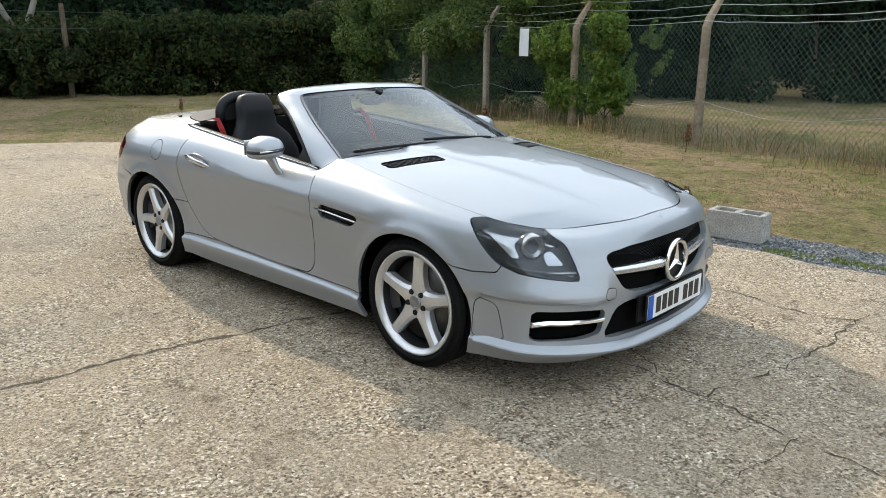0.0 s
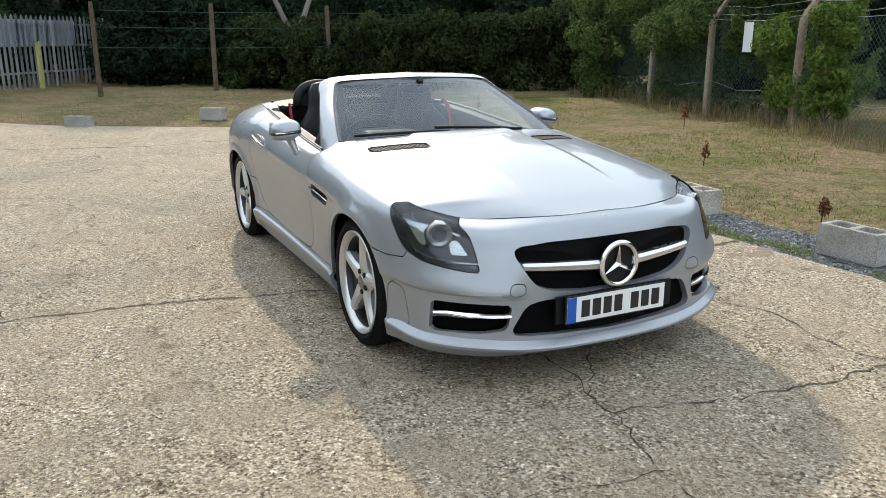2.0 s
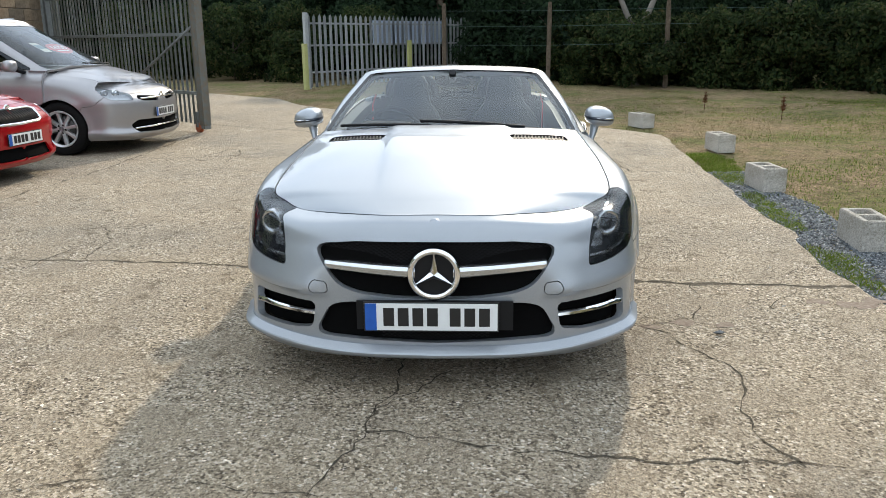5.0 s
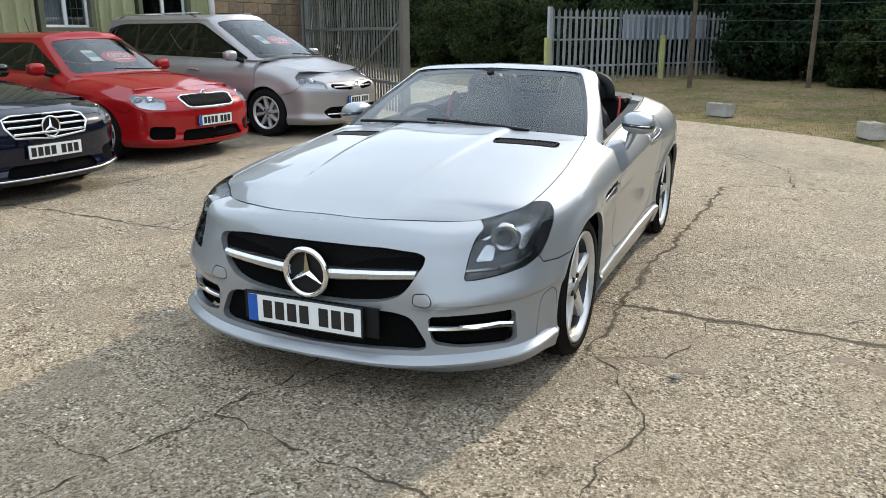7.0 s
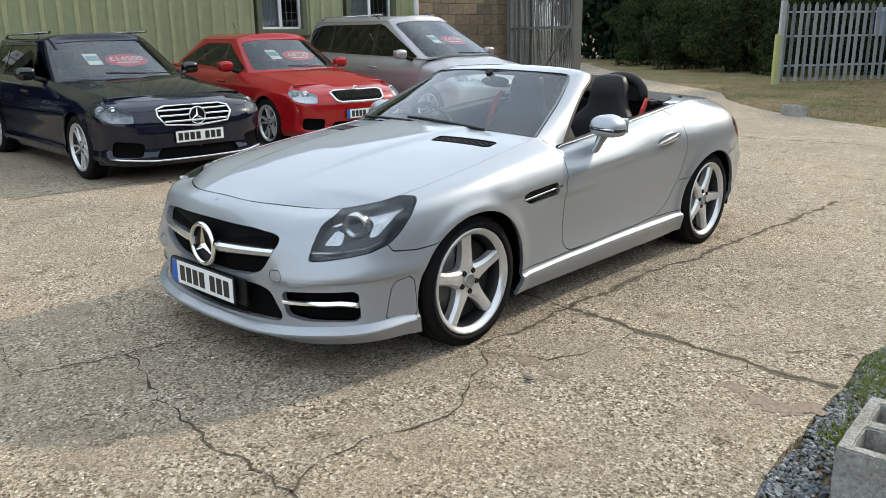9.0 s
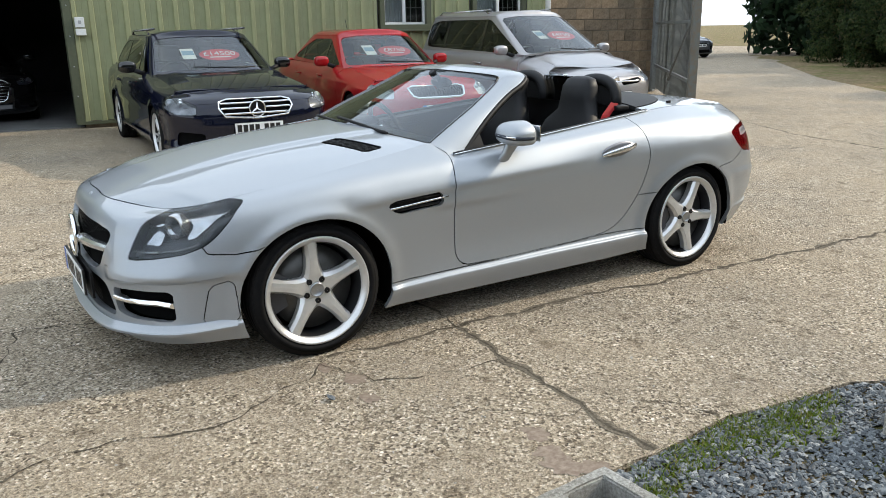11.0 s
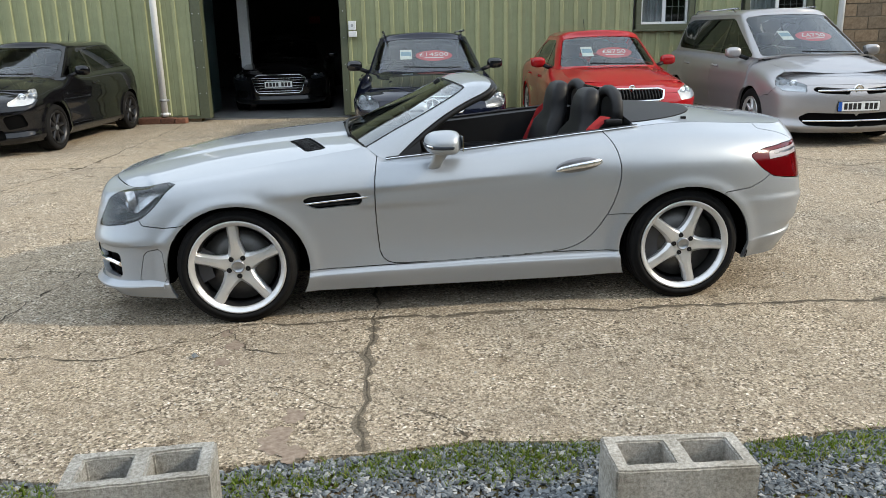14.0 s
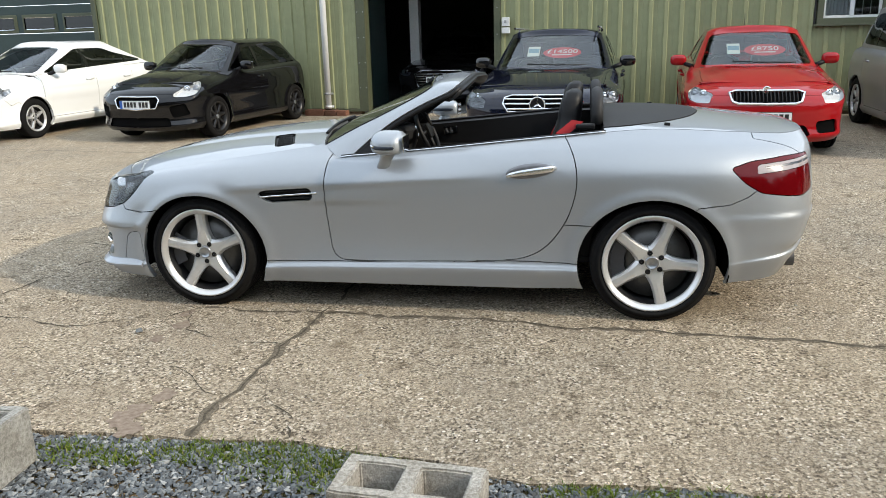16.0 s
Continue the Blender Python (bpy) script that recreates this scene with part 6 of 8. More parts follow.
def bonnet_patch(edge, ycorner, xcowl, back, zknots, folds=None, nx=120, ny=56):
    """A crowned bonnet sheet: leading edge and sides follow the body's upper edge."""
    half = edge[edge[:, 0] > 0]
    i0 = int(np.argmax(half[:, 1] >= ycorner))
    ic = int(np.argmin(np.abs(half[:, 0] - xcowl) + (np.arange(len(half)) < i0) * 9))
    se_src, fe_src = half[i0:ic + 1], half[:i0 + 1]
    q, k = np.linspace(0, 1, nx)[:, None], np.linspace(0, 1, ny)[None, :]
    se = [np.interp(q, np.linspace(0, 1, len(se_src)), se_src[:, c]) for c in range(3)]
    fe = [np.interp(k, np.linspace(0, 1, len(fe_src)), fe_src[:, c]) for c in range(3)]
    x = se[0] + (fe[0] - se[0][0, 0]) * (1 - q) + back * (1 - k ** 2) * q ** 3
    zx = np.array([p[0] for p in zknots])
    fine = np.linspace(zx[0], zx[-1], 200)
    zc = herm(zx, np.array([[p[1]] for p in zknots]), fine)[:, 0]
    y = k * se[1]
    z = se[2] + (np.interp(x, fine, zc) - se[2]) * (1 - k ** 2.4)
    a = (1 - np.clip(q / 0.30, 0, 1)) ** 2
    y = y + 0 * x
    y, z = y + (fe[1] - y[0:1]) * a, z + (fe[2] - z[0:1]) * a
    if folds:
        y0, y1, x0, x1, lift = folds
        yc = y0 + (y1 - y0) * (x - x0) / (x1 - x0)
        lf = np.clip((x0 - x) / 0.5, 0, 1) * lift
        z = z + lf / (1 + np.exp(np.clip((y - yc) / 0.010, -50, 50))) - lf * 0.25
    p = np.stack([x + 0 * y, y + 0 * x, z], -1)
    sk = Skin.grid(p, "bonnet")
    if sk.normals()[:, 2].mean() < 0:
        sk.f, sk.cache = [tuple(reversed(f)) for f in sk.f], None
    return sk


EDGE = edge_curve(LEVELS, XS)
bon = bonnet_patch(EDGE, 0.548, 0.525, 0.11, [(0.45, .930), (0.70, .922), (0.94, .906), (1.29, .868), (1.60, .814), (1.80, .768), (1.955, .719)], (0.25, 0.315, 1.85, 0.75, 0.014), 150, 110)
VENTB = round_poly([(.835, .325), (.735, .625), (.84, .64), (.95, .345)], 1)
bon.cut(lambda v: poly_sd(v[:, 0], v[:, 1], VENTB), "bvent")
skin_ob("bonnet", bon.panel("bonnet", both=True, gap=0.0035), M_SILVER, slk)
for mir in (False, True):
    vent_ob = skin_ob("bonnet_vent", bon.panel("bvent", mirror=mir, gap=0.0, lip=-0.012, sink=0.012), M_BLACKTRIM, slk, "black slatted bonnet vent")
    s = -1 if mir else 1
    for k in range(15):
        y = 0.352 + k * 0.0185
        xc = 0.888 - (y - 0.34) * 0.34
        j = int(np.argmin(np.hypot(bon.v[:, 0] - xc, bon.v[:, 1] - y)))
        bm = bmesh.new()
        box(bm, -0.045, 0.045, -0.0035, 0.0035, -0.010, 0.0, 0.0012)
        o = part("vent_slat", bm, M_BLACKTRIM, vent_ob)
        o.matrix_local = pose(xc, s * y, bon.v[j, 2] - 0.001, 0, 3, s * -5)


# ---- tail deck with the dark folding-roof cover
def deck_patch():
    e = EDGE[EDGE[:, 0] < -0.96]
    nx, ny = 110, 60
    ic = int(np.argmax(e[:, 1] < 0.40))
    se_src, re_src = e[:ic + 1], e[ic:][::-1]
    q, k = np.linspace(0, 1, nx)[:, None], np.linspace(0, 1, ny)[None, :]
    se = [np.interp(q, np.linspace(0, 1, len(se_src)), se_src[:, c]) for c in range(3)]
    re = [np.interp(k, np.linspace(0, 1, len(re_src)), re_src[:, c]) for c in range(3)]
    x = se[0] + (re[0] - se[0][-1, 0]) * q
    fine = np.linspace(-2.05, -0.9, 100)
    zc = herm([-2.05, -1.95, -1.8, -1.48, -1.2, -0.9], np.array([[.925], [.945], [.961], [.996], [1.010], [1.015]]), fine)[:, 0]
    y = k * se[1]
    z = se[2] + (np.interp(x, fine, zc) - se[2]) * (1 - k ** 2.2)
    a = (1 - np.clip((1 - q) / 0.30, 0, 1)) ** 2
    y = y + 0 * x
    y, z = y + (re[1] - y[-1:]) * a, z + (re[2] - z[-1:]) * a
    sk = Skin.grid(np.stack([x, y + 0 * x, z], -1), "deck")
    if sk.normals()[:, 2].mean() < 0:
        sk.f, sk.cache = [tuple(reversed(f)) for f in sk.f], None
    return sk


deck = deck_patch()
deck.cut(lambda v: np.hypot((v[:, 0] + 0.96) / 0.54, v[:, 1] / 0.64) - 1, "cover")
skin_ob("boot_lid", deck.panel("deck", both=True), M_SILVER, slk)
skin_ob("boot_panel", body.panel("bootface", both=True), M_SILVER, slk)
skin_ob("roof_cover", deck.panel("cover", both=True, sink=-0.004), M_DASH, slk, "dark grey folding-roof cover behind the seats")
for s in (-1, 1):
    boxed("cover_clip", (-1.30, -1.27, s * 0.60 - 0.008, s * 0.60 + 0.008, 0.972, 0.988), M_BLACKTRIM, slk, 0.004)


def surf(kind, a, b, sk=None):
    """A place on the body: 'side' at (x, z) or 'front' at (y, z)."""
    v = (sk or body).v
    if kind == "side":
        j = np.argmin(np.hypot(v[:, 0] - a, v[:, 2] - b) + (v[:, 1] < 0.45) * 9)
    else:
        j = np.argmin(np.hypot(v[:, 1] - a, v[:, 2] - b) + (v[:, 0] < 1.3) * 9)
    return Vector(v[j])


def ribbon(bm, a, b, thick):
    """A closed strip between two edge curves, thickened inwards."""
    n = len(a)
    va, vb = [bm.verts.new(p) for p in a], [bm.verts.new(p) for p in b]
    fs = [bm.faces.new((va[i], va[i + 1], vb[i + 1], vb[i])) for i in range(n - 1)]
    bmesh.ops.recalc_face_normals(bm, faces=fs)
    bmesh.ops.solidify(bm, geom=fs, thickness=thick)
    bmesh.ops.recalc_face_normals(bm, faces=bm.faces[:])


# ---- openings: black mesh, lamps, bars
for tg, nm, lb in (("grille", "grille_backing", "black mesh upper grille"), ("lowgrille", "lower_grille_backing", "black mesh lower grille")):
    skin_ob(nm, body.panel(tg, both=True, gap=-0.004, lip=0, sink=0.03), M_LINER, slk, lb)


def lattice(name, poly, sink, pitch=0.022):
    verts, faces = [], []
    for sg in (1, -1):
        i, j = np.meshgrid(np.arange(-80, 80), np.arange(60), indexing="ij")
        z0 = 0.2 + j.ravel() * 0.008
        y0 = i.ravel() * pitch + sg * (z0 - 0.2) * 1.6
        y1, z1 = y0 + sg * 0.0128, z0 + 0.008
        ok = (poly_sd(np.abs(y0), z0, poly) < -0.002) & (poly_sd(np.abs(y1), z1, poly) < -0.002)
        for a, b, c, d in zip(y0[ok], z0[ok], y1[ok], z1[ok]):
            x0, x1, k = 2.055 - sink - 0.32 * a * a, 2.055 - sink - 0.32 * c * c, len(verts)
            verts += [(x0, a - 0.0016, b), (x0, a + 0.0016, b), (x1, c + 0.0016, d), (x1, c - 0.0016, d)]
            faces.append((k, k + 1, k + 2, k + 3))
    return mesh_ob(name, verts, faces, M_BLACKTRIM, slk)


lattice("grille_mesh", GRILLE, 0.018)
lattice("lower_grille_mesh", LOWGRILLE, 0.014)
for s in (-1, 1):
    bm = bmesh.new()
    rings = []
    for k in range(13):
        y = 0.075 + k * 0.365 / 12
        x = 2.072 - 0.33 * y * y + 0.006
        zc = 0.512 + 0.018 * (k / 12)
        h = 0.023 - 0.005 * k / 12
        rings.append([bm.verts.new((x + dx, s * y, zc + dz)) for dx, dz in ((0.0, h), (0.010, h * 0.4), (0.006, -h * 0.6), (-0.006, -h), (-0.03, -h), (-0.03, h))])
    for a, b in zip(rings, rings[1:]):
        for i in range(6):
            bm.faces.new((a[i], a[(i + 1) % 6], b[(i + 1) % 6], b[i]))
    bm.faces.new(rings[0]), bm.faces.new(rings[-1])
    bmesh.ops.recalc_face_normals(bm, faces=bm.faces[:])
    part("grille_louvre", bm, M_SILVERTRIM, slk, "satin silver grille louvre", smooth=True, angle=35)
# round three-armed emblem
emb = new("grille_emblem")
emb.parent = slk
emb.matrix_local = Matrix.Translation((2.088, 0, 0.512))
tagged(emb, "chrome round three-armed emblem")
bm = bmesh.new()
ring = []
for i in range(64):
    a = i * math.tau / 64
    ring.append([bm.verts.new((0.011 * math.cos(b), (0.092 + 0.0125 * math.sin(b)) * math.cos(a), (0.092 + 0.0125 * math.sin(b)) * math.sin(a))) for b in [j * math.tau / 10 for j in range(10)]])
for a, b in zip(ring, ring[1:] + ring[:1]):
    for j in range(10):
        bm.faces.new((a[j], a[(j + 1) % 10], b[(j + 1) % 10], b[j]))
bmesh.ops.recalc_face_normals(bm, faces=bm.faces[:])
part("ring", bm, M_CHROME, emb, smooth=True)
bm = bmesh.new()
for i in range(3):
    a = math.pi / 2 + i * math.tau / 3
    tip = bm.verts.new((0.0, 0.092 * math.cos(a), 0.092 * math.sin(a)))
    top = bm.verts.new((0.014, 0, 0))
    for sg in (-1, 1):
        e = bm.verts.new((-0.002, 0.017 * math.cos(a + sg * math.pi / 3), 0.017 * math.sin(a + sg * math.pi / 3)))
        bm.faces.new((top, tip, e))
bmesh.ops.recalc_face_normals(bm, faces=bm.faces[:])
part("star", bm, M_CHROME, emb)
bm = bmesh.new()
bmesh.ops.create_circle(bm, cap_ends=True, radius=0.1, segments=48, matrix=Matrix.Translation((-0.012, 0, 0)) @ Matrix.Rotation(radians(90), 4, "Y"))
part("backing", bm, M_BLACKTRIM, emb)
number_plate(slk, pose(2.098, -0.012, 0.287, 0, 0, 90))
bm = bmesh.new()
lathe(bm, [(0.001, 0.004), (0.022, 0.003), (0.027, 0.0), (0.027, -0.004)], 28)
badge = part("bonnet_badge", bm, M_DULLCHROME, slk, "small round silver badge", smooth=True, angle=30)
badge.matrix_local = pose(1.998, 0, 0.690, 0, 0, -90) @ pose(0, 0, 0, 40, 0, 0)
bm = bmesh.new()
box(bm, -0.005, 0.005, -0.31, 0.31, 0.28, 0.40)
o = part("plate_bracket", bm, M_BLACKTRIM, slk)
o.location = (2.074, 0, 0)

for s in (-1, 1):
    mir = s < 0
    # headlamp: bowl, lens, projector, chrome strips
    lamp = new("headlamp")
    lamp.parent = slk
    tagged(lamp, "clear projector headlamp with dark bowl")
    skin_ob("bowl", body.panel("lamp", mirror=mir, gap=0.001, lip=-0.055, sink=0.055), M_BOWL, lamp)
    skin_ob("lens", body.panel("lamp", mirror=mir, gap=0.002, lip=0.0), M_CLEAR, lamp).visible_shadow = False
    bm = bmesh.new()
    lathe(bm, [(0.031, -0.004), (0.036, 0.004), (0.052, 0.012), (0.056, 0.006), (0.058, -0.03)], 40)
    pr = part("projector_bezel", bm, M_LAMPREF, lamp, "silver ring round the projector", smooth=True, angle=40)
    pr.matrix_local = pose(1.778, s * 0.705, 0.648, 0, 0, -90 + s * 26)
    bm = bmesh.new()
    lathe(bm, [(0.001, 0.016), (0.014, 0.013), (0.024, 0.006), (0.032, -0.006)], 32)
    pl = part("projector_lens", bm, M_GLOSSBLACK, lamp, "dark glass projector lens", smooth=True)
    pl.matrix_local = pr.matrix_local.copy()
    sk3 = Skin(body.v.copy(), list(body.f), list(body.t))
    sk3.cut(corner_cut(LAMP_OUTER, 1, 1.3), "outer", ["lamp"]).cut(corner_cut(LAMP_INNER, 1, 1.3), "inner", ["lamp"])
    sk3.cut(corner_cut(LAMP_GLINT, 1, 1.3), "glint", ["lamp"]).cut(corner_cut(LAMP_BAND, 1, 1.3), "band", ["lamp"])
    skin_ob("outer_reflector", sk3.panel("outer", mirror=mir, gap=0.002, lip=0.02, sink=0.034), M_LAMPREF, lamp, "bright side reflector")
    skin_ob("inner_reflector", sk3.panel("inner", mirror=mir, gap=0.002, lip=0.02, sink=0.036), M_LAMPREF, lamp, "bright inner reflector")
    skin_ob("glint_reflector", sk3.panel("glint", mirror=mir, gap=0.002, lip=0.02, sink=0.036), M_LAMPREF, lamp)
    skin_ob("side_light_band", sk3.panel("band", mirror=mir, gap=0.002, lip=0.02, sink=0.022), M_RIBBED, lamp, "ribbed grey band along the lamp's foot")
    bm = bmesh.new()
    pts = [surf("front", y, 0.530 + max(0, y - 0.62) * 0.12) for y in (0.535, 0.58, 0.63, 0.68, 0.72)]
    tube(bm, [(p.x - 0.02, s * (p.y - 0.008), p.z + 0.012) for p in pts], 0.008, 8)
    part("daytime_strip", bm, M_LAMPREF, lamp)
    # fog slot with its light bar
    skin_ob("fog_slot", body.panel("fog", mirror=mir, gap=-0.003, lip=0, sink=0.05), M_LINER, slk)
    bm = bmesh.new()
    pts = [surf("front", y, 0.322 + (y - 0.5) * 0.04) for y in np.linspace(0.49, 0.77, 8)]
    rings = [[bm.verts.new((p.x + dx, s * p.y, p.z + dz)) for dx, dz in ((0.006, 0.006), (0.008, -0.004), (-0.005, -0.013), (-0.03, -0.012), (-0.03, 0.012), (-0.002, 0.012))] for p in pts]
    for a, b in zip(rings, rings[1:]):
        for i in range(6):
            bm.faces.new((a[i], a[(i + 1) % 6], b[(i + 1) % 6], b[i]))
    bm.faces.new(rings[0]), bm.faces.new(rings[-1])
    bmesh.ops.recalc_face_normals(bm, faces=bm.faces[:])
    part("daylight_bar", bm, M_CHROME, slk, "chrome daytime running light bar", smooth=True, angle=40)
    # lamps at the tail
    tl = new("tail_lamp")
    tl.parent = slk
    tagged(tl, "red tail lamp with a white band")
    sk2 = Skin(body.v.copy(), list(body.f), list(body.t))
    sk2.cut(lambda v: np.maximum(np.abs(v[:, 2] - 0.780 - 0.06 * (-1.63 - v[:, 0])) - 0.021, v[:, 0] + 1.70), "white", ["tail"])
    sk2.cut(lambda v: np.maximum(np.abs(v[:, 2] - 0.783 - 0.06 * (-1.63 - v[:, 0])) - 0.005, v[:, 0] + 1.735), "smoked", ["white"])
    skin_ob("red_lens", sk2.panel("tail", mirror=mir, gap=0.002), M_REDLENS, tl)
    skin_ob("white_lens", sk2.panel("white", mirror=mir, gap=0.0005), M_WHITELENS, tl)
    skin_ob("smoked_strip", sk2.panel("smoked", mirror=mir, gap=0.0005), M_LAMPDARK, tl, "smoked grey strip in the white lens")
    # side vent
    skin_ob("side_vent", body.panel("vent", mirror=mir, gap=-0.002, lip=0, sink=0.03), M_BLACKTRIM, slk)
    bm = bmesh.new()
    for z0, z1 in ((0.660, 0.671), (0.622, 0.630)):
        tube(bm, [(x, s * (surf("side", x, 0.64).y - 0.012), z0 + (z1 - z0) * (0.82 - x) / 0.24) for x in (0.82, 0.70, 0.575)], 0.006, 6)
    part("vent_slats", bm, M_BLACKTRIM, slk)
    bm = bmesh.new()
    tube(bm, [(x, s * (surf("side", x, 0.64).y - 0.001), 0.634 + (0.85 - x) * 0.075) for x in (0.85, 0.78, 0.70, 0.62, 0.53)], 0.0055, 8)
    part("vent_bar", bm, M_CHROME, slk, "thin chrome bar across the side vent")
    # door handle
    bm = bmesh.new()
    y = surf("side", -0.6, 0.78).y
    path = [(-0.475, y - 0.004, 0.752, .006), (-0.50, y + 0.012, 0.762, .012), (-0.56, y + 0.024, 0.775, .015), (-0.65, y + 0.026, 0.788, .017), (-0.71, y + 0.018, 0.795, .016), (-0.735, y - 0.004, 0.795, .008)]
    rings = [[bm.verts.new((px, s * (py + 0.5 * r * math.cos(q)), pz + r * math.sin(q))) for q in [i * math.tau / 10 for i in range(10)]] for px, py, pz, r in path]
    for a, b in zip(rings, rings[1:]):
        for i in range(10):
            bm.faces.new((a[i], a[(i + 1) % 10], b[(i + 1) % 10], b[i]))
    bm.faces.new(rings[0]), bm.faces.new(rings[-1])
    bmesh.ops.recalc_face_normals(bm, faces=bm.faces[:])
    part("door_handle", bm, M_SILVERTRIM, slk, "silver pull handle", smooth=True, angle=50)
    # shallow bulge behind the handle, its darker grey painting the shade of the recess
    bm = bmesh.new()
    bmesh.ops.create_uvsphere(bm, u_segments=24, v_segments=12, radius=1)
    for v in bm.verts:
        v.co = Vector((-0.60 + v.co.x * 0.122, s * (y - 0.001) + v.co.y * 0.011, 0.777 + v.co.z * 0.042 - v.co.x * 0.012))
    part("handle_recess", bm, plain("handle_shadow", (0.22, 0.22, 0.23), 0.3, 0.7, bumps=0), slk, smooth=True)
    # wing mirror
    mr = new("wing_mirror")
    mr.parent = slk
    tagged(mr, "silver wing mirror with a dark indicator strip")
    bm = bmesh.new()
    bmesh.ops.create_uvsphere(bm, u_segments=40, v_segments=24, radius=1)
    for v in bm.verts:
        c = v.co
        q = [math.copysign(abs(c[i]) ** 0.68, c[i]) for i in range(3)]
        fx = 0.112 * q[0] if q[0] > 0 else 0.072 * q[0]
        v.co = Vector((0.105 + fx * (1 - 0.18 * q[1]) , s * (0.897 + 0.086 * q[1]), 0.915 + (0.074 if q[2] > 0 else 0.046) * q[2] * (1 - 0.12 * abs(q[1])) - 0.010 * q[1]))
    part("housing", bm, M_SILVER, mr, smooth=True)
    bm = bmesh.new()
    bmesh.ops.create_uvsphere(bm, u_segments=40, v_segments=24, radius=1)
    for v in bm.verts:
        c = v.co
        q = [math.copysign(abs(c[i]) ** 0.68, c[i]) for i in range(3)]
        fx = 0.1155 * q[0] if q[0] > 0 else 0.0610 * q[0]
        v.co = Vector((0.105 + fx * (1 - 0.18 * q[1]), s * (0.897 + 0.0885 * q[1]), 0.918 + 0.021 * q[2] - 0.010 * q[1]))
    part("indicator", bm, M_LAMPDARK, mr, "dark smoked indicator strip", smooth=True)
    bm = bmesh.new()
    tube(bm, [(0.186, s * 0.967, 0.914), (0.207, s * 0.93, 0.917), (0.221, s * 0.87, 0.922)], 0.0055, 6)
    part("indicator_bar", bm, M_CHROME, mr)
    bm = bmesh.new()
    box(bm, -0.004, 0.0, -0.066, 0.066, -0.040, 0.040, 0.0015)
    o = part("mirror_glass", bm, M_CHROME, mr)
    o.matrix_local = pose(0.033, s * 0.897, 0.925, 0, 0, 0)
    bm = bmesh.new()
    rings = []
    for px, py, pz, a, b in ((0.185, 0.815, 0.752, .034, .012), (0.178, 0.838, 0.775, .036, .016), (0.155, 0.856, 0.825, .034, .020), (0.125, 0.872, 0.885, .044, .030)):
        rings.append([bm.verts.new((px + a * math.cos(q), s * (py + b * math.sin(q)), pz)) for q in [i * math.tau / 14 for i in range(14)]])
    for a, b in zip(rings, rings[1:]):
        for i in range(14):
            bm.faces.new((a[i], a[(i + 1) % 14], b[(i + 1) % 14], b[i]))
    bmesh.ops.recalc_face_normals(bm, faces=bm.faces[:])
    part("stalk", bm, M_SILVER, mr, smooth=True)
    # wheels and arches
    for cx, cz, R, turn, wd in ((1.222, 0.306, 0.315, 86, 0.225), (-1.220, 0.306, 0.315, 40, 0.245)):
        m = pose(cx, s * (0.885 - wd / 2), cz) if s > 0 else pose(cx, s * (0.885 - wd / 2), cz, 0, 0, 180)
        wheel(slk, m, R, 0.250, wd, 5, M_RIM, "star", s, turn if s > 0 else 180 - turn)
        bm = bmesh.new()
        lathe(bm, [(0.36, -0.30), (0.36, -0.005), (0.352, 0.0)], 40, a0=radians(-14), a1=radians(194))
        lathe(bm, [(0.05, -0.30), (0.36, -0.30)], 40, a0=radians(-14), a1=radians(194))
        for v in bm.verts:
            v.co.x *= 1.06
        o = part("arch_liner", bm, M_LINER, slk, smooth=True)
        o.matrix_local = pose(cx, s * 0.868, cz - 0.008, 0, 0, 0) if s > 0 else pose(cx, s * 0.868, cz - 0.008, 0, 0, 180)
# sharp chin lip under the front bumper
lip_key = np.array([(2.088, 0.0, 0.178), (2.068, 0.33, 0.181), (2.004, 0.58, 0.198), (1.845, 0.803, 0.217), (1.60, 0.868, 0.226)])
lip_pts = [Vector(p) for p in herm(np.arange(5), lip_key, np.linspace(0, 4, 30))]
lip_pts = [(p.x, -p.y, p.z) for p in reversed(lip_pts[1:])] + [(p.x, p.y, p.z) for p in lip_pts]
bm = bmesh.new()
rings = []
for i, (px, py, pz) in enumerate(lip_pts):
    a, b = lip_pts[max(0, i - 1)], lip_pts[min(len(lip_pts) - 1, i + 1)]
    tx, ty = b[0] - a[0], b[1] - a[1]
    l = math.hypot(tx, ty) or 1.0
    nx_, ny_ = ty / l, -tx / l
    rings.append([bm.verts.new((px + nx_ * o, py + ny_ * o, pz + dz)) for o, dz in ((-0.012, 0.030), (0.016, 0.008), (0.019, 0.002), (0.015, -0.010), (-0.03, -0.016), (-0.03, 0.02))])
for a, b in zip(rings, rings[1:]):
    for i in range(6):
        bm.faces.new((a[i], a[(i + 1) % 6], b[(i + 1) % 6], b[i]))
bm.faces.new(rings[0]), bm.faces.new(rings[-1])
bmesh.ops.recalc_face_normals(bm, faces=bm.faces[:])
part("chin_lip", bm, M_SILVER, slk, "sharp silver lip along the foot of the bumper", smooth=True, angle=25)
# underbody and bays
for dims in ((-0.85, 0.84, -0.80, 0.80, 0.14, 0.26), (0.84, 1.94, -0.52, 0.52, 0.16, 0.40), (1.60, 1.82, -0.66, 0.66, 0.17, 0.30), (-1.95, -0.85, -0.52, 0.52, 0.22, 0.80), (0.75, 1.86, -0.50, 0.50, 0.40, 0.66), (-1.85, -1.62, -0.66, 0.66, 0.24, 0.60)):
    boxed("underbody", dims, M_LINER, slk, 0.02)
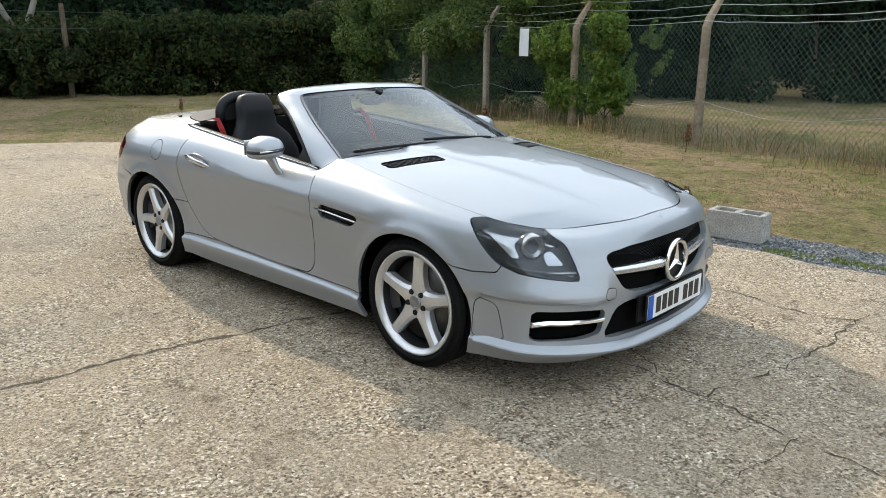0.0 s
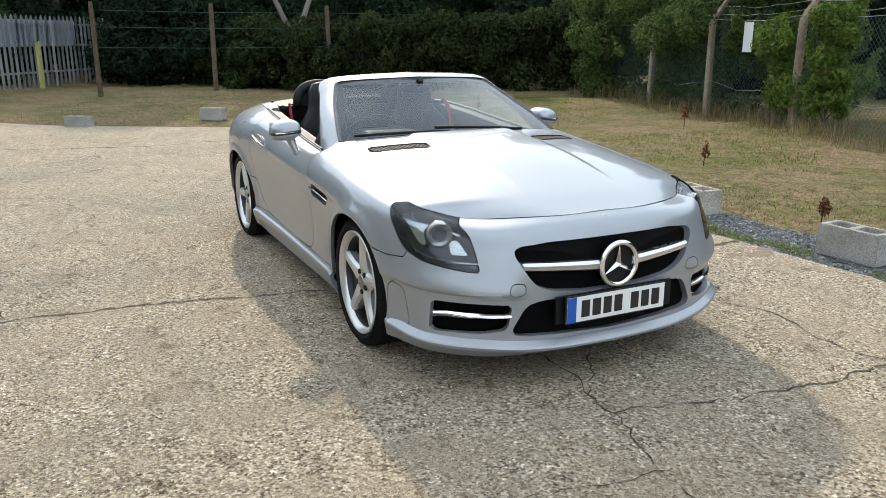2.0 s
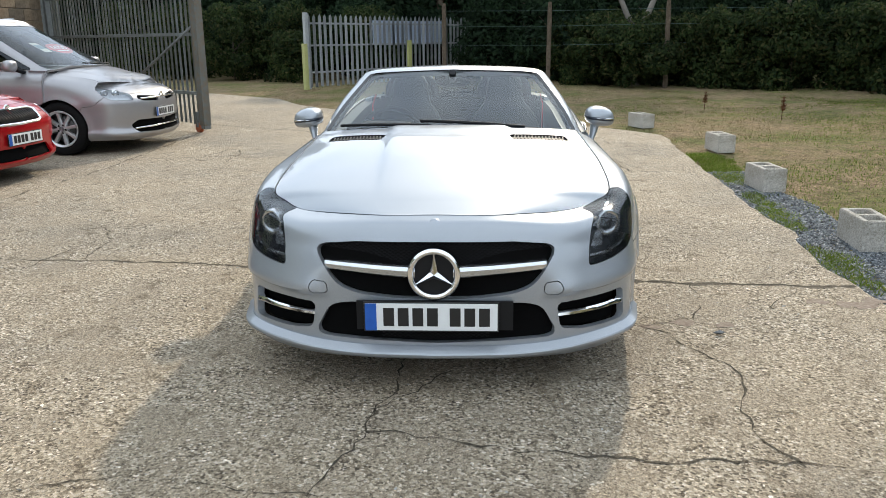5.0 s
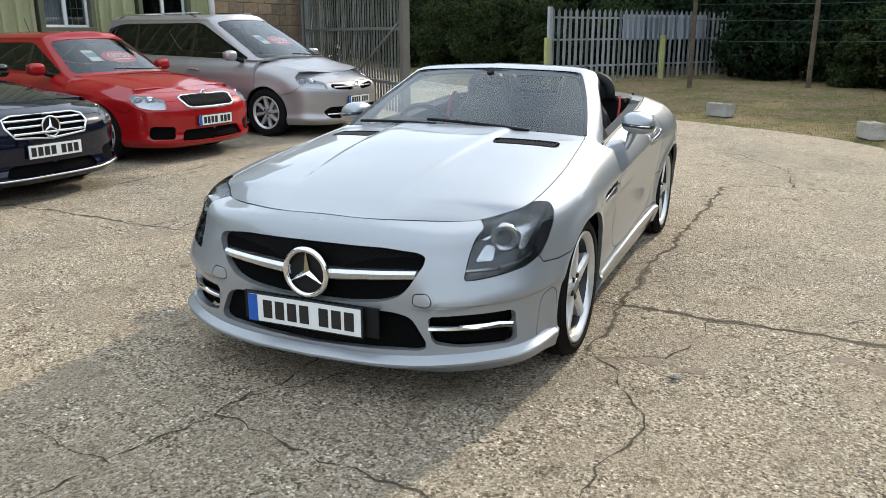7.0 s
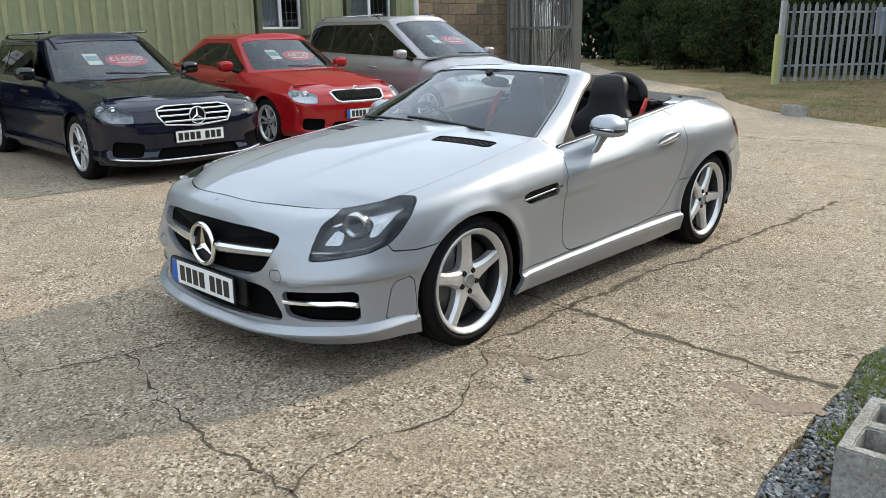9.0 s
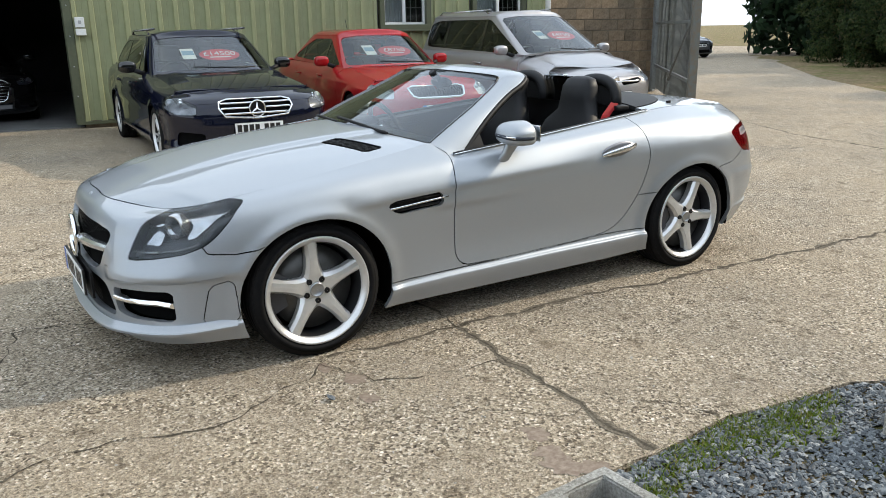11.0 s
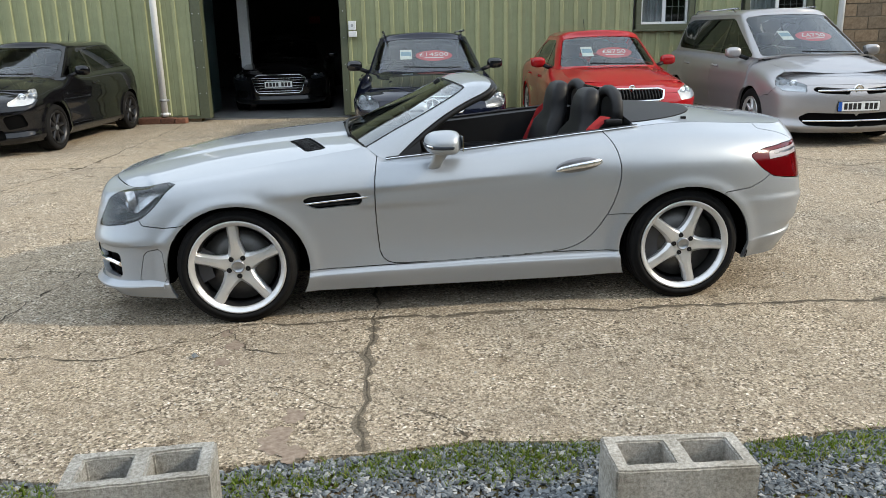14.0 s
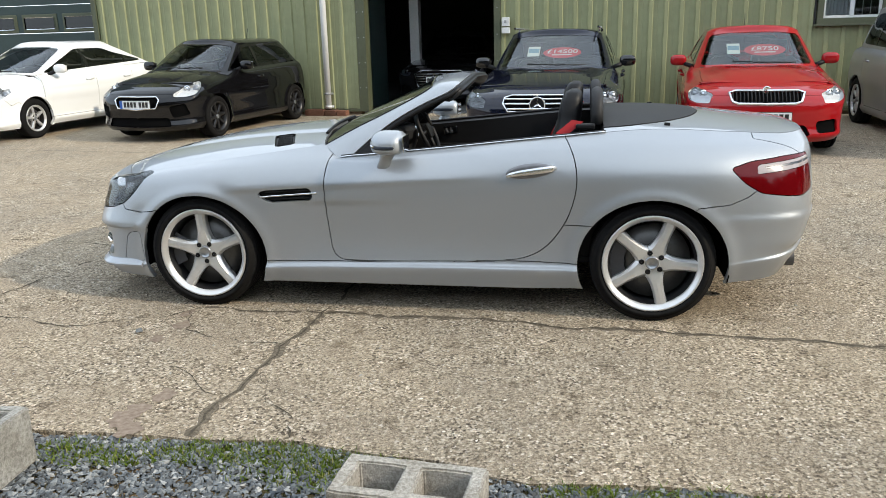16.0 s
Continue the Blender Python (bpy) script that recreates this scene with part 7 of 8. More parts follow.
for s in (-1, 1):
    bm = bmesh.new()
    tube(bm, [(-1.8, s * 0.48, 0.25), (-1.985, s * 0.48, 0.25)], 0.045, 14)
    part("exhaust_tip", bm, M_CALIPER, slk)

# ---- windscreen, pillars, cockpit
FA = np.array([(.514, .706, .893), (.356, .668, .974), (.197, .622, 1.049), (.033, .562, 1.132), (-.028, .532, 1.168), (-.042, .50, 1.181), (-.018, .36, 1.191), (.03, 0, 1.204)])
FB = np.array([(.367, .762, .836), (.24, .720, .945), (.111, .676, 1.035), (-.019, .630, 1.104), (-.135, .597, 1.155), (-.185, .545, 1.190), (-.20, .36, 1.212), (-.19, 0, 1.226)])
tq = np.linspace(0, 7, 70)
ca, cb = herm(np.arange(8), FA, tq), herm(np.arange(8), FB, tq)
ca[-1, 1] = cb[-1, 1] = 0
flip = np.array([1, -1, 1])
full_a = np.vstack([ca, (ca * flip)[::-1][1:]])
full_b = np.vstack([cb, (cb * flip)[::-1][1:]])
foot_a, foot_b = FA[0] + np.array([0.005, 0.001, -0.006]), np.array([0.438, 0.768, 0.829])
bare_a, bare_b = full_a, full_b
full_a, full_b = np.vstack([foot_a, full_a, foot_a * flip]), np.vstack([foot_b, full_b, foot_b * flip])
mid_ab = (full_a + full_b) / 2
mid_ab[:, 1] *= 1.018
mid_ab[:, 2] += 0.004 + 0.010 * np.clip((0.56 - np.abs(full_a[:, 1])) / 0.08, 0, 1)
bm = bmesh.new()
cols = [[bm.verts.new(p) for p in c] for c in (full_a, full_a * 0.7 + full_b * 0.3 + (mid_ab - (full_a + full_b) / 2) * 0.9, full_a * 0.3 + full_b * 0.7 + (mid_ab - (full_a + full_b) / 2) * 0.9, full_b)]
for a, b in zip(cols, cols[1:]):
    for i in range(len(full_a) - 1):
        bm.faces.new((a[i], b[i], b[i + 1], a[i + 1]))
bmesh.ops.recalc_face_normals(bm, faces=bm.faces[:])
bmesh.ops.solidify(bm, geom=bm.faces[:], thickness=0.03)
bmesh.ops.recalc_face_normals(bm, faces=bm.faces[:])
part("windscreen_frame", bm, M_SILVER, slk, smooth=True, angle=35)
full_a, full_b = bare_a, bare_b
bm = bmesh.new()
tube(bm, [tuple(p + np.array([-.012, -0.014 * np.sign(p[1]), -.016])) for p in full_b], 0.017, 8)
part("frame_seal", bm, M_BLACKTRIM, slk, "black rubber seal round the windscreen frame")
# black lining inside the pillars, and the thick rubber-lined rear face of the header
inner_a, inner_b = full_a + np.stack([np.full(len(full_a), -.004), -np.sign(full_a[:, 1]) * 0.030, np.full(len(full_a), -.020)], 1), full_b + np.stack([np.full(len(full_b), -.006), -np.sign(full_b[:, 1]) * 0.034, np.full(len(full_b), -.026)], 1)
bm = bmesh.new()
ribbon(bm, [tuple(p) for p in inner_a], [tuple(p) for p in inner_b], 0.004)
part("pillar_lining", bm, M_BLACKTRIM, slk, "black lining inside the windscreen frame", smooth=True, angle=40)
bm = bmesh.new()
head = [p for p in full_b if p[2] > 1.16]
rings = [[bm.verts.new((p[0] + dx, p[1] * 0.985, p[2] + dz)) for dx, dz in ((0.015, -0.006), (-0.022, -0.008), (-0.036, -0.022), (-0.030, -0.042), (0.0, -0.058), (0.07, -0.052))] for p in head]
for a, b in zip(rings, rings[1:]):
    for i in range(6):
        bm.faces.new((a[i], a[(i + 1) % 6], b[(i + 1) % 6], b[i]))
bm.faces.new(rings[0]), bm.faces.new(rings[-1])
bmesh.ops.recalc_face_normals(bm, faces=bm.faces[:])
part("header_seal", bm, M_BLACKTRIM, slk, "thick black rubber-lined header", smooth=True, angle=50)
bm = bmesh.new()
gl_s = np.linspace(0.02, 5.0, 26)
ga = herm(np.arange(8), FA, gl_s)
rows = []
for i, p in enumerate(ga):
    f = i / 25
    rows.append([bm.verts.new((p[0] + (0.10 * (1 - f) + 0.066 * f) * (1 - k * k) + 0.003, p[1] * k, p[2] + (0.036 * (1 - f) + 0.022 * f) * (1 - k * k) - 0.004)) for k in np.linspace(-1, 1, 41)])
for a, b in zip(rows, rows[1:]):
    for j in range(40):
        bm.faces.new((a[j], a[j + 1], b[j + 1], b[j]))
ws = part("windscreen", bm, M_SCREEN, slk, "curved clear windscreen", smooth=True)
ws.visible_shadow = False
bm = bmesh.new()
ribbon(bm, [tuple(p + np.array([0.006, 0, 0.004])) for p in full_a], [tuple(q) for q in (full_a + np.stack([np.full(len(full_a), 0.004), -np.sign(full_a[:, 1]) * 0.02, np.full(len(full_a), 0.0)], 1))], 0.003)
part("screen_border", bm, M_GLOSSBLACK, slk)
bm = bmesh.new()
vs = []
for k in np.linspace(-1, 1, 31):
    vs.append((bm.verts.new((0.69 - 0.11 * k * k, 0.60 * k, 0.912 - 0.032 * k * k)), bm.verts.new((0.56 + 0.06 * (1 - k * k), 0.60 * k, 0.910 - 0.034 * k * k))))
for a, b in zip(vs, vs[1:]):
    bm.faces.new((a[0], b[0], b[1], a[1]))
part("scuttle", bm, M_BLACKTRIM, slk)
for y0, y1 in ((0.42, -0.16), (-0.10, -0.62)):
    bm = bmesh.new()
    n = 8
    tube(bm, [(0.640 - 0.10 * ((y0 + (y1 - y0) * k / n) / 0.7) ** 2 - 0.03 * k / n, y0 + (y1 - y0) * k / n, 0.934 - 0.045 * ((y0 + (y1 - y0) * k / n) / 0.7) ** 2 + 0.022 * k / n) for k in range(n + 1)], 0.009, 6)
    part("wiper", bm, M_BLACKTRIM, slk, "black windscreen wiper")
bm = bmesh.new()
bmesh.ops.create_uvsphere(bm, u_segments=20, v_segments=12, radius=1)
for v in bm.verts:
    v.co = Vector((-0.0 + v.co.x * 0.03, v.co.y * 0.11, 1.13 + v.co.z * 0.033))
part("rear_view_mirror", bm, M_BLACKTRIM, slk, smooth=True)
bm = bmesh.new()
tube(bm, [(0.01, 0, 1.14), (0.05, 0, 1.175), (0.065, 0, 1.195)], 0.022, 8)
part("mirror_mount", bm, M_BLACKTRIM, slk)
# sail panels and belt rails
for s in (-1, 1):
    bm = bmesh.new()
    ribbon(bm, [(.35, s * .754, .846), (.30, s * .737, .890), (.235, s * .715, .94)], [(.345, s * .756, .842), (.285, s * .757, .846), (.225, s * .757, .852)], 0.012)
    part("sail_panel", bm, M_BLACKTRIM, slk)
    e = EDGE[(EDGE[:, 0] < 0.42) & (EDGE[:, 0] > -1.0)][::12]
    bm = bmesh.new()
    tube(bm, [(p[0], s * (p[1] - 0.006), p[2] + 0.002) for p in e], 0.010, 8)
    part("belt_seal", bm, M_BLACKTRIM, slk, "black seal along the door top")
    bm = bmesh.new()
    tube(bm, [(p[0], s * (p[1] + 0.006), p[2] + 0.004) for p in e], 0.0035, 6)
    part("belt_chrome", bm, M_CHROME, slk)
    bm = bmesh.new()
    ribbon(bm, [(p[0], s * (p[1] - 0.012), p[2] - 0.004) for p in e], [(p[0], s * (p[1] - 0.075), p[2] - 0.012) for p in e], 0.02)
    part("door_cap", bm, M_LEATHER, slk)
    bm = bmesh.new()
    ribbon(bm, [(p[0], s * (p[1] - 0.074), p[2] - 0.012) for p in e], [(p[0], s * 0.66, 0.27) for p in e], 0.01)
    part("door_card", bm, M_LEATHER, slk)
    boxed("armrest", (-0.45, 0.15, s * 0.64 - 0.04, s * 0.64 + 0.02, 0.66, 0.71), M_LEATHER, slk, 0.015)
    bm = bmesh.new()
    box(bm, -0.05, 0.05, -0.006, 0.006, -0.028, 0.028, 0.01)
    o = part("inner_handle", bm, M_CHROME, slk, "chrome inner door pull")
    o.matrix_local = pose(0.06, s * 0.655, 0.80, 0, 8, 0)
boxed("cockpit_floor", (-1.0, 0.70, -0.68, 0.68, 0.25, 0.28), M_CLOTH, slk)
boxed("bulkhead", (-1.06, -0.98, -0.66, 0.66, 0.26, 0.965), M_LEATHER, slk, 0.02)
boxed("firewall", (0.60, 0.66, -0.66, 0.66, 0.26, 0.85), M_LINER, slk)
bm = bmesh.new()
prof = [(.60, .885), (.50, .90), (.40, .90), (.33, .88), (.29, .85), (.30, .76), (.36, .62), (.45, .55), (.62, .55)]
rings = [[bm.verts.new((px - (0.035 if abs(k + .37) < .12 else 0), k, pz - 0.035 * (k / .69) ** 2)) for px, pz in prof] for k in np.linspace(-.69, .69, 25)]
for a, b in zip(rings, rings[1:]):
    for i in range(len(prof) - 1):
        bm.faces.new((a[i], a[i + 1], b[i + 1], b[i]))
bmesh.ops.recalc_face_normals(bm, faces=bm.faces[:])
part("dashboard", bm, M_DASH, slk, "black dashboard", smooth=True, angle=45)
for y in (-0.6, -0.14, 0.14, 0.6):
    bm = bmesh.new()
    lathe(bm, [(0.042, 0.0), (0.05, 0.008), (0.054, 0.0), (0.05, -0.008)], 28)
    o = part("air_vent", bm, M_CHROME, slk, "round chrome-ringed air vent", smooth=True)
    o.matrix_local = pose(0.285, y, 0.80, 0, 0, 90)
boxed("instrument_hood", (0.30, 0.50, -0.52, -0.22, 0.885, 0.935), M_DASH, slk, 0.025)
bm = bmesh.new()
ringv = []
for i in range(40):
    a = i * math.tau / 40
    ringv.append((0, 0.178 * math.cos(a), 0.178 * math.sin(a)))
tube(bm, ringv + [ringv[0]], 0.015, 10, cap=False)
box(bm, -0.03, 0.0, -0.06, 0.06, -0.05, 0.05, 0.02)
for a in (0, 180, 270):
    tube(bm, [(0, 0, 0), (0, 0.17 * math.cos(radians(a)), 0.17 * math.sin(radians(a)))], 0.014, 8)
sw = part("steering_wheel", bm, M_LEATHER, slk, "black three-spoke steering wheel", smooth=True, angle=40)
sw.matrix_local = pose(0.17, -0.37, 0.83, 0, 24, 0)
boxed("centre_console", (-0.75, 0.36, -0.11, 0.11, 0.26, 0.56), M_DASH, slk, 0.03)


def seat(parent, y):
    st = new("seat")
    st.parent = parent
    st.matrix_local = Matrix.Translation((-0.46, y, 0.255))
    tagged(st, "black leather sports seat with fixed headrest")
    bm = bmesh.new()
    box(bm, -0.22, 0.30, -0.25, 0.25, 0.08, 0.24, 0.05)
    part("cushion", bm, M_LEATHER, st, smooth=True, angle=60)
    bm = bmesh.new()
    rings = []
    for z, x, wd, th in ((0.20, -0.20, .25, .075), (0.36, -0.235, .262, .08), (0.52, -0.275, .25, .08), (0.62, -0.30, .205, .075), (0.69, -0.32, .145, .065), (0.76, -0.325, .13, .065), (0.83, -0.335, .125, .06), (0.875, -0.345, .10, .045), (0.89, -0.35, .05, .02)):
        rings.append([bm.verts.new((x + th * math.copysign(abs(math.cos(q)) ** 0.6, math.cos(q)) + 0.045 * abs(math.sin(q)) ** 3 * (1 if z < 0.65 else 0.2), wd * math.copysign(abs(math.sin(q)) ** 0.6, math.sin(q)), z)) for q in [i * math.tau / 28 for i in range(28)]])
    for a, b in zip(rings, rings[1:]):
        for i in range(28):
            bm.faces.new((a[i], a[(i + 1) % 28], b[(i + 1) % 28], b[i]))
    bm.faces.new(rings[-1])
    bmesh.ops.recalc_face_normals(bm, faces=bm.faces[:])
    part("backrest", bm, M_LEATHER, st, smooth=True, angle=60)
    return st


for s in (-1, 1):
    seat(slk, s * 0.34)
    bm = bmesh.new()
    path = [(-0.93, s * 0.34 + 0.17 * math.cos(q), 0.97 + 0.155 * max(0, math.sin(q)) ** 0.55) for q in np.linspace(0, math.pi, 22)]
    tube(bm, path, 0.033, 10)
    inner = [bm.verts.new((-0.93, s * 0.34 + (p[1] - s * 0.34) * 0.97, p[2])) for p in path]
    bm.faces.new(inner)
    part("roll_hoop", bm, M_DASH, slk, "dark grey roll-over hoop behind the seat", smooth=True)
    bm = bmesh.new()
    ribbon(bm, [(-0.86, s * 0.60, 0.995), (-0.78, s * 0.615, 0.93), (-0.62, s * 0.60, 0.60)], [(-0.80, s * 0.60, 1.005), (-0.72, s * 0.615, 0.94), (-0.56, s * 0.60, 0.61)], 0.003)
    part("seat_belt", bm, M_BELT, slk, "red seat belt")
    boxed("belt_guide", (-0.92, -0.82, s * 0.60 - 0.03, s * 0.60 + 0.03, 0.955, 0.985), M_BLACKTRIM, slk, 0.01)
boxed("wind_deflector", (-0.94, -0.925, -0.17, 0.17, 0.97, 1.13), glass("deflector_pane", (0.5, 0.5, 0.5)), slk, 0.004)

# ---------------------------------------------------------------- the other cars
def car_frame(nose, tilt, xf):
    d = Vector((math.sin(radians(tilt)), math.cos(radians(tilt)), 0))
    o = Vector((nose[0], nose[1], 0)) - d * xf
    return Matrix.Translation(o) @ pose(0, 0, 0, 0, 0, 90 - tilt)


def price_card(parent, x, y, z, rake, text):
    """An oval red price sticker and a white data sheet behind the windscreen."""
    red, white = plain("price_red", (0.55, 0.03, 0.04), 0.5, bumps=0), M_SIGNWHITE
    c = new("price_sticker")
    c.parent = parent
    c.matrix_local = pose(x, y, z, 0, 0, 90) @ pose(0, 0, 0, -rake, 0, 0)
    tagged(c, "red oval price sticker with white figures")
    bm = bmesh.new()
    vs = [bm.verts.new((0.25 * math.cos(a), 0, 0.14 * math.sin(a))) for a in [i * math.tau / 40 for i in range(40)]]
    bm.faces.new(vs)
    part("oval", bm, red, c)
    cu = bpy.data.curves.new("price_text", "FONT")
    cu.body, cu.size, cu.align_x, cu.extrude = text, 0.135, "CENTER", 0.001
    cu.materials.append(white)
    t = new("price_text", cu)
    t.parent = c
    t.matrix_local = pose(0.0, -0.004, -0.02, 90, 0, 0)
    boxed("small_print", (-0.13, 0.13, -0.004, -0.002, -0.07, -0.05), white, c)
    boxed("data_sheet", (-0.46, -0.30, -0.003, 0.0, -0.09, 0.16), white, c)
    boxed("sheet_picture", (-0.45, -0.31, -0.006, -0.003, 0.0, 0.10), plain("sheet_blue", (0.25, 0.42, 0.55), 0.5, c2=(0.1, 0.2, 0.3), scale=30, bumps=0), c)
    return c


def make_car(name, label, m, P, paint):
    car = thing(name, label, "car", m)
    L, W, H, wb, fo = P["L"], P["W"], P["H"], P["wb"], P["fo"]
    w, fa, ra = W / 2, wb / 2, -wb / 2
    xf = fa + fo
    xr = xf - L
    h0, h1, b0, b1 = P["h0"], P["h1"], P["b0"], P["b1"]
    xws, xrf, xrr, xrb = P["xws"], P["xrf"], P["xrr"], P["xrb"]
    xc = xws - 0.22
    rnd_f = P.get("round", 1.0)
    xs = [xf - 0.50, fa, fa - 0.40, xc, 0.0, ra + 0.40, ra, xr + 0.40]
    zfr = [0.17, 0.24, 0.34, 0.50, h0 - 0.16, h0 - 0.06, h0]
    zsd = [0.18, 0.26, 0.34, 0.52, 0.68, None, None]
    fy = [0.93, 0.985, 0.975, 0.985, 1.0, 0.955, 0.84]
    fa_in = [0.05, 0.0, 0.02, 0.01, 0.03, 0.12, 0.24]
    lv = []
    for k in range(7):
        a, z = fa_in[k] * P.get("slope", 1.0), zfr[k]
        yk = w * fy[k]
        front = [(xf - a, 0, z), (xf - a - 0.025 * rnd_f, yk * 0.42, z), (xf - a - 0.11 * rnd_f, yk * 0.74, z), (xf - a - 0.26 * rnd_f, yk * 0.93, z + 0.01)]
        side = []
        for x in xs:
            belt = (h0 + (b0 - h0) * ((xf - 0.3 - x) / (xf - 0.3 - xc)) ** 0.8) if x > xc else b0 + (b1 - b0) * (xc - x) / (xc - xr)
            zz = zsd[k] if zsd[k] is not None else (belt - 0.09 if k == 5 else belt)
            zz = min(zz, belt - 0.05) if k < 5 else zz
            yy = yk * (0.985 if x in (xs[0], xs[-1]) else 1.0)
            side.append((yy * (0.93 if k == 6 and x > xc else 1.0), zz))
        zt = [0.22, 0.30, 0.40, 0.56, 0.72, b1 - 0.09, b1][k]
        ai = [0.06, 0.0, 0.02, 0.0, 0.03, 0.06, 0.10][k]
        rear = [(xr + ai + 0.22, yk * 0.94, zt), (xr + ai + 0.09, yk * 0.74, zt), (xr + ai + 0.02, yk * 0.42, zt), (xr + ai, 0, zt)]
        lv.append((front, side, rear))
    R = P["R"]
    ar = R + 0.03

    def bulge(p):
        x, y, z = p[..., 0].copy(), p[..., 1].copy(), p[..., 2].copy()
        sd = np.clip((y - w * 0.8) / 0.1, 0, 1)
        for cx in (fa, ra):
            p[..., 1] += 0.015 * np.exp(-((np.hypot(x - cx, z - R) - ar) / 0.04) ** 2) * sd
        p[..., 1] += 0.010 * np.exp(-((z - (b0 - 0.16 - 0.03 * (x / 2))) / 0.02) ** 2) * sd * np.clip((fa - x) / 0.5, 0, 1)
        return p
    sk = level_skin(lv, xs, 200, 44, "paint", bulge)
    sk.cut(arch_cut(fa, R, ar, w * 0.6), "gone").cut(arch_cut(ra, R, ar, w * 0.6), "gone")
    s0 = (w * 0.90 - (xf - 0.30)) * HALF2
    lamp = round_poly([(s0 + dx, z) for dx, z in P["lamp"]], 1, 0.014)
    sk.cut(corner_cut(lamp, 1, fa - 0.5), "lamp", ["paint"])
    for i, pl in enumerate(P["black"]):
        sk.cut(front_cut(round_poly(pl, 1, 0.02), fa), "black", ["paint"])
    xb = P["xb"]
    d0, d1 = xc + 0.02, ra + 0.42
    if P.get("doors", 4) == 4:
        cuts = [(d0, xb), (xb, ra + 0.22)]
    else:
        cuts = [(d0, xb)]
    for i, (a, b) in enumerate(cuts):
        sk.cut(side_cut([(a, 0.30), (a + 0.03, 0.6), (a, 1.3), (b, 1.3), (b, 0.60), (b + (0.12 if b < xb else 0.0), 0.34), (b + (0.2 if b < xb else 0.0), 0.30)], w * 0.5), "door%d" % i, ["paint"])
    sk.cut(side_cut([(fa + ar + 0.02, -1), (fa + ar - 0.06, 0.60), (fa + ar + 0.10, h0 - 0.22), (fa + ar + 0.25, h0 - 0.1), (xf + 1, h0 - 0.04), (xf + 1, -1)], -1), "bumper", ["paint"])
    skin_ob("body_shell", sk.panel("paint", both=True), paint, car)
    skin_ob("front_bumper", sk.panel("bumper", both=True), paint, car)
    for i in range(len(cuts)):
        for mir in (False, True):
            skin_ob("door", sk.panel("door%d" % i, mirror=mir), paint, car)
    skin_ob("grille_backing", sk.panel("black", both=True, gap=-0.002, lip=0, sink=0.025), M_LINER, car, "black grille and bumper openings")
    ed = edge_curve(lv, xs)
    yc = w * 0.84 * 0.80
    zk = [(xc - 0.15, h1), (xc + 0.2, h1 - 0.005), ((xc + xf) / 2, (h0 + h1) / 2 + P.get("crown", 0.045)), (xf - 0.35, h0 + P.get("lead", 0.035)), (xf - 0.23 * P.get("slope", 1.0), h0)]
    bon_k = bonnet_patch(ed, yc, xc + 0.05, 0.22, zk, (w * 0.42, w * 0.62, xf - 0.4, xc + 0.1, 0.012), 60, 40)
    skin_ob("bonnet", bon_k.panel("bonnet", both=True), paint, car)
    # glasshouse and roof
    gl = []
    for v in (0.0, 0.3, 0.65, 0.92, 1.0, 1.1, 1.2, 1.3):
        q = min(v, 1.0)
        yw = w * (0.845 + (P.get("roofw", 0.62) - 0.845) * (0.8 * q + 0.2 * q * q))
        over = max(0.0, v - 1.0)
        yw *= (1.0, 0.80, 0.45, 0.0)[int(round(over * 10))] if over else 1.0
        zt = H - 0.07 + (0.0, 0.045, 0.065, 0.07)[int(round(over * 10))] if over else None
        xa, xz = xws + (xrf - xws) * q - over * 0.25, xrb + (xrr - xrb) * q + over * 0.25

        def zz(zbase):
            return zt if zt is not None else zbase + (H - 0.07 - zbase) * q
        cr = 0.26 * (1 - 0.4 * q) * P.get("wrap", 1.0)
        front = [(xa, 0, zz(h1)), (xa - 0.06 * cr, yw * 0.45, zz(h1 - 0.01)), (xa - 0.42 * cr, yw * 0.80, zz(h1 - 0.03)), (xa - cr, yw * 0.97, zz(b0 - 0.01))]
        n = 6
        x_a, x_z = xa - cr - 0.12, xz + 0.25
        side = [(x_a + (x_z - x_a) * i / (n - 1), yw * (1.0 if i < n - 1 else 0.985), zz(b0 + (b1 - b0) * i / (n - 1) - 0.01)) for i in range(n)]
        rear = [(xz + 0.13, yw * 0.93, zz(b1 - 0.01)), (xz + 0.05, yw * 0.76, zz(b1 - 0.01)), (xz + 0.01, yw * 0.42, zz(b1)), (xz, 0, zz(b1))]
        gl.append((front, side, rear))
    gs = level_skin(gl, None, 170, 60, "roof")
    wt, wbm = w * P.get("roofw", 0.62), w * 0.845
    gs.cut(front_cut(round_poly([(-0.3, h1 + 0.02), (wbm * 0.55, h1 + 0.012), (wbm * 0.90, b0 + 0.03), (wt * 0.97, H - 0.125), (wt * 0.6, H - 0.095), (-0.3, H - 0.085)], 1, 0.03), xrf - 0.22), "screen")
    cr = 0.26 * P.get("wrap", 1.0)
    win = round_poly([(xws - cr - 0.10, b0 + 0.025), (xrf - cr * 0.6 - 0.10, H - 0.135), (xrr + 0.42, H - 0.135), (xrr + 0.16 + P.get("qx", 0), H - 0.22), (xrb + 0.36, b1 + 0.05), (xrb + 0.6, b1 + 0.03)], 1, 0.05)
    gs.cut(side_cut(win, w * 0.4), "window", ["roof"])
    gs.cut(lambda v: np.maximum(np.abs(v[:, 0] - xb - 0.08 * (v[:, 2] - b0)) - 0.035, w * 0.4 - v[:, 1]), "pillar0", ["window"])
    if P.get("doors", 4) == 4:
        gs.cut(lambda v: np.maximum(np.abs(v[:, 0] - (ra + 0.22)) - 0.03, w * 0.4 - v[:, 1]), "pillar1", ["window"])
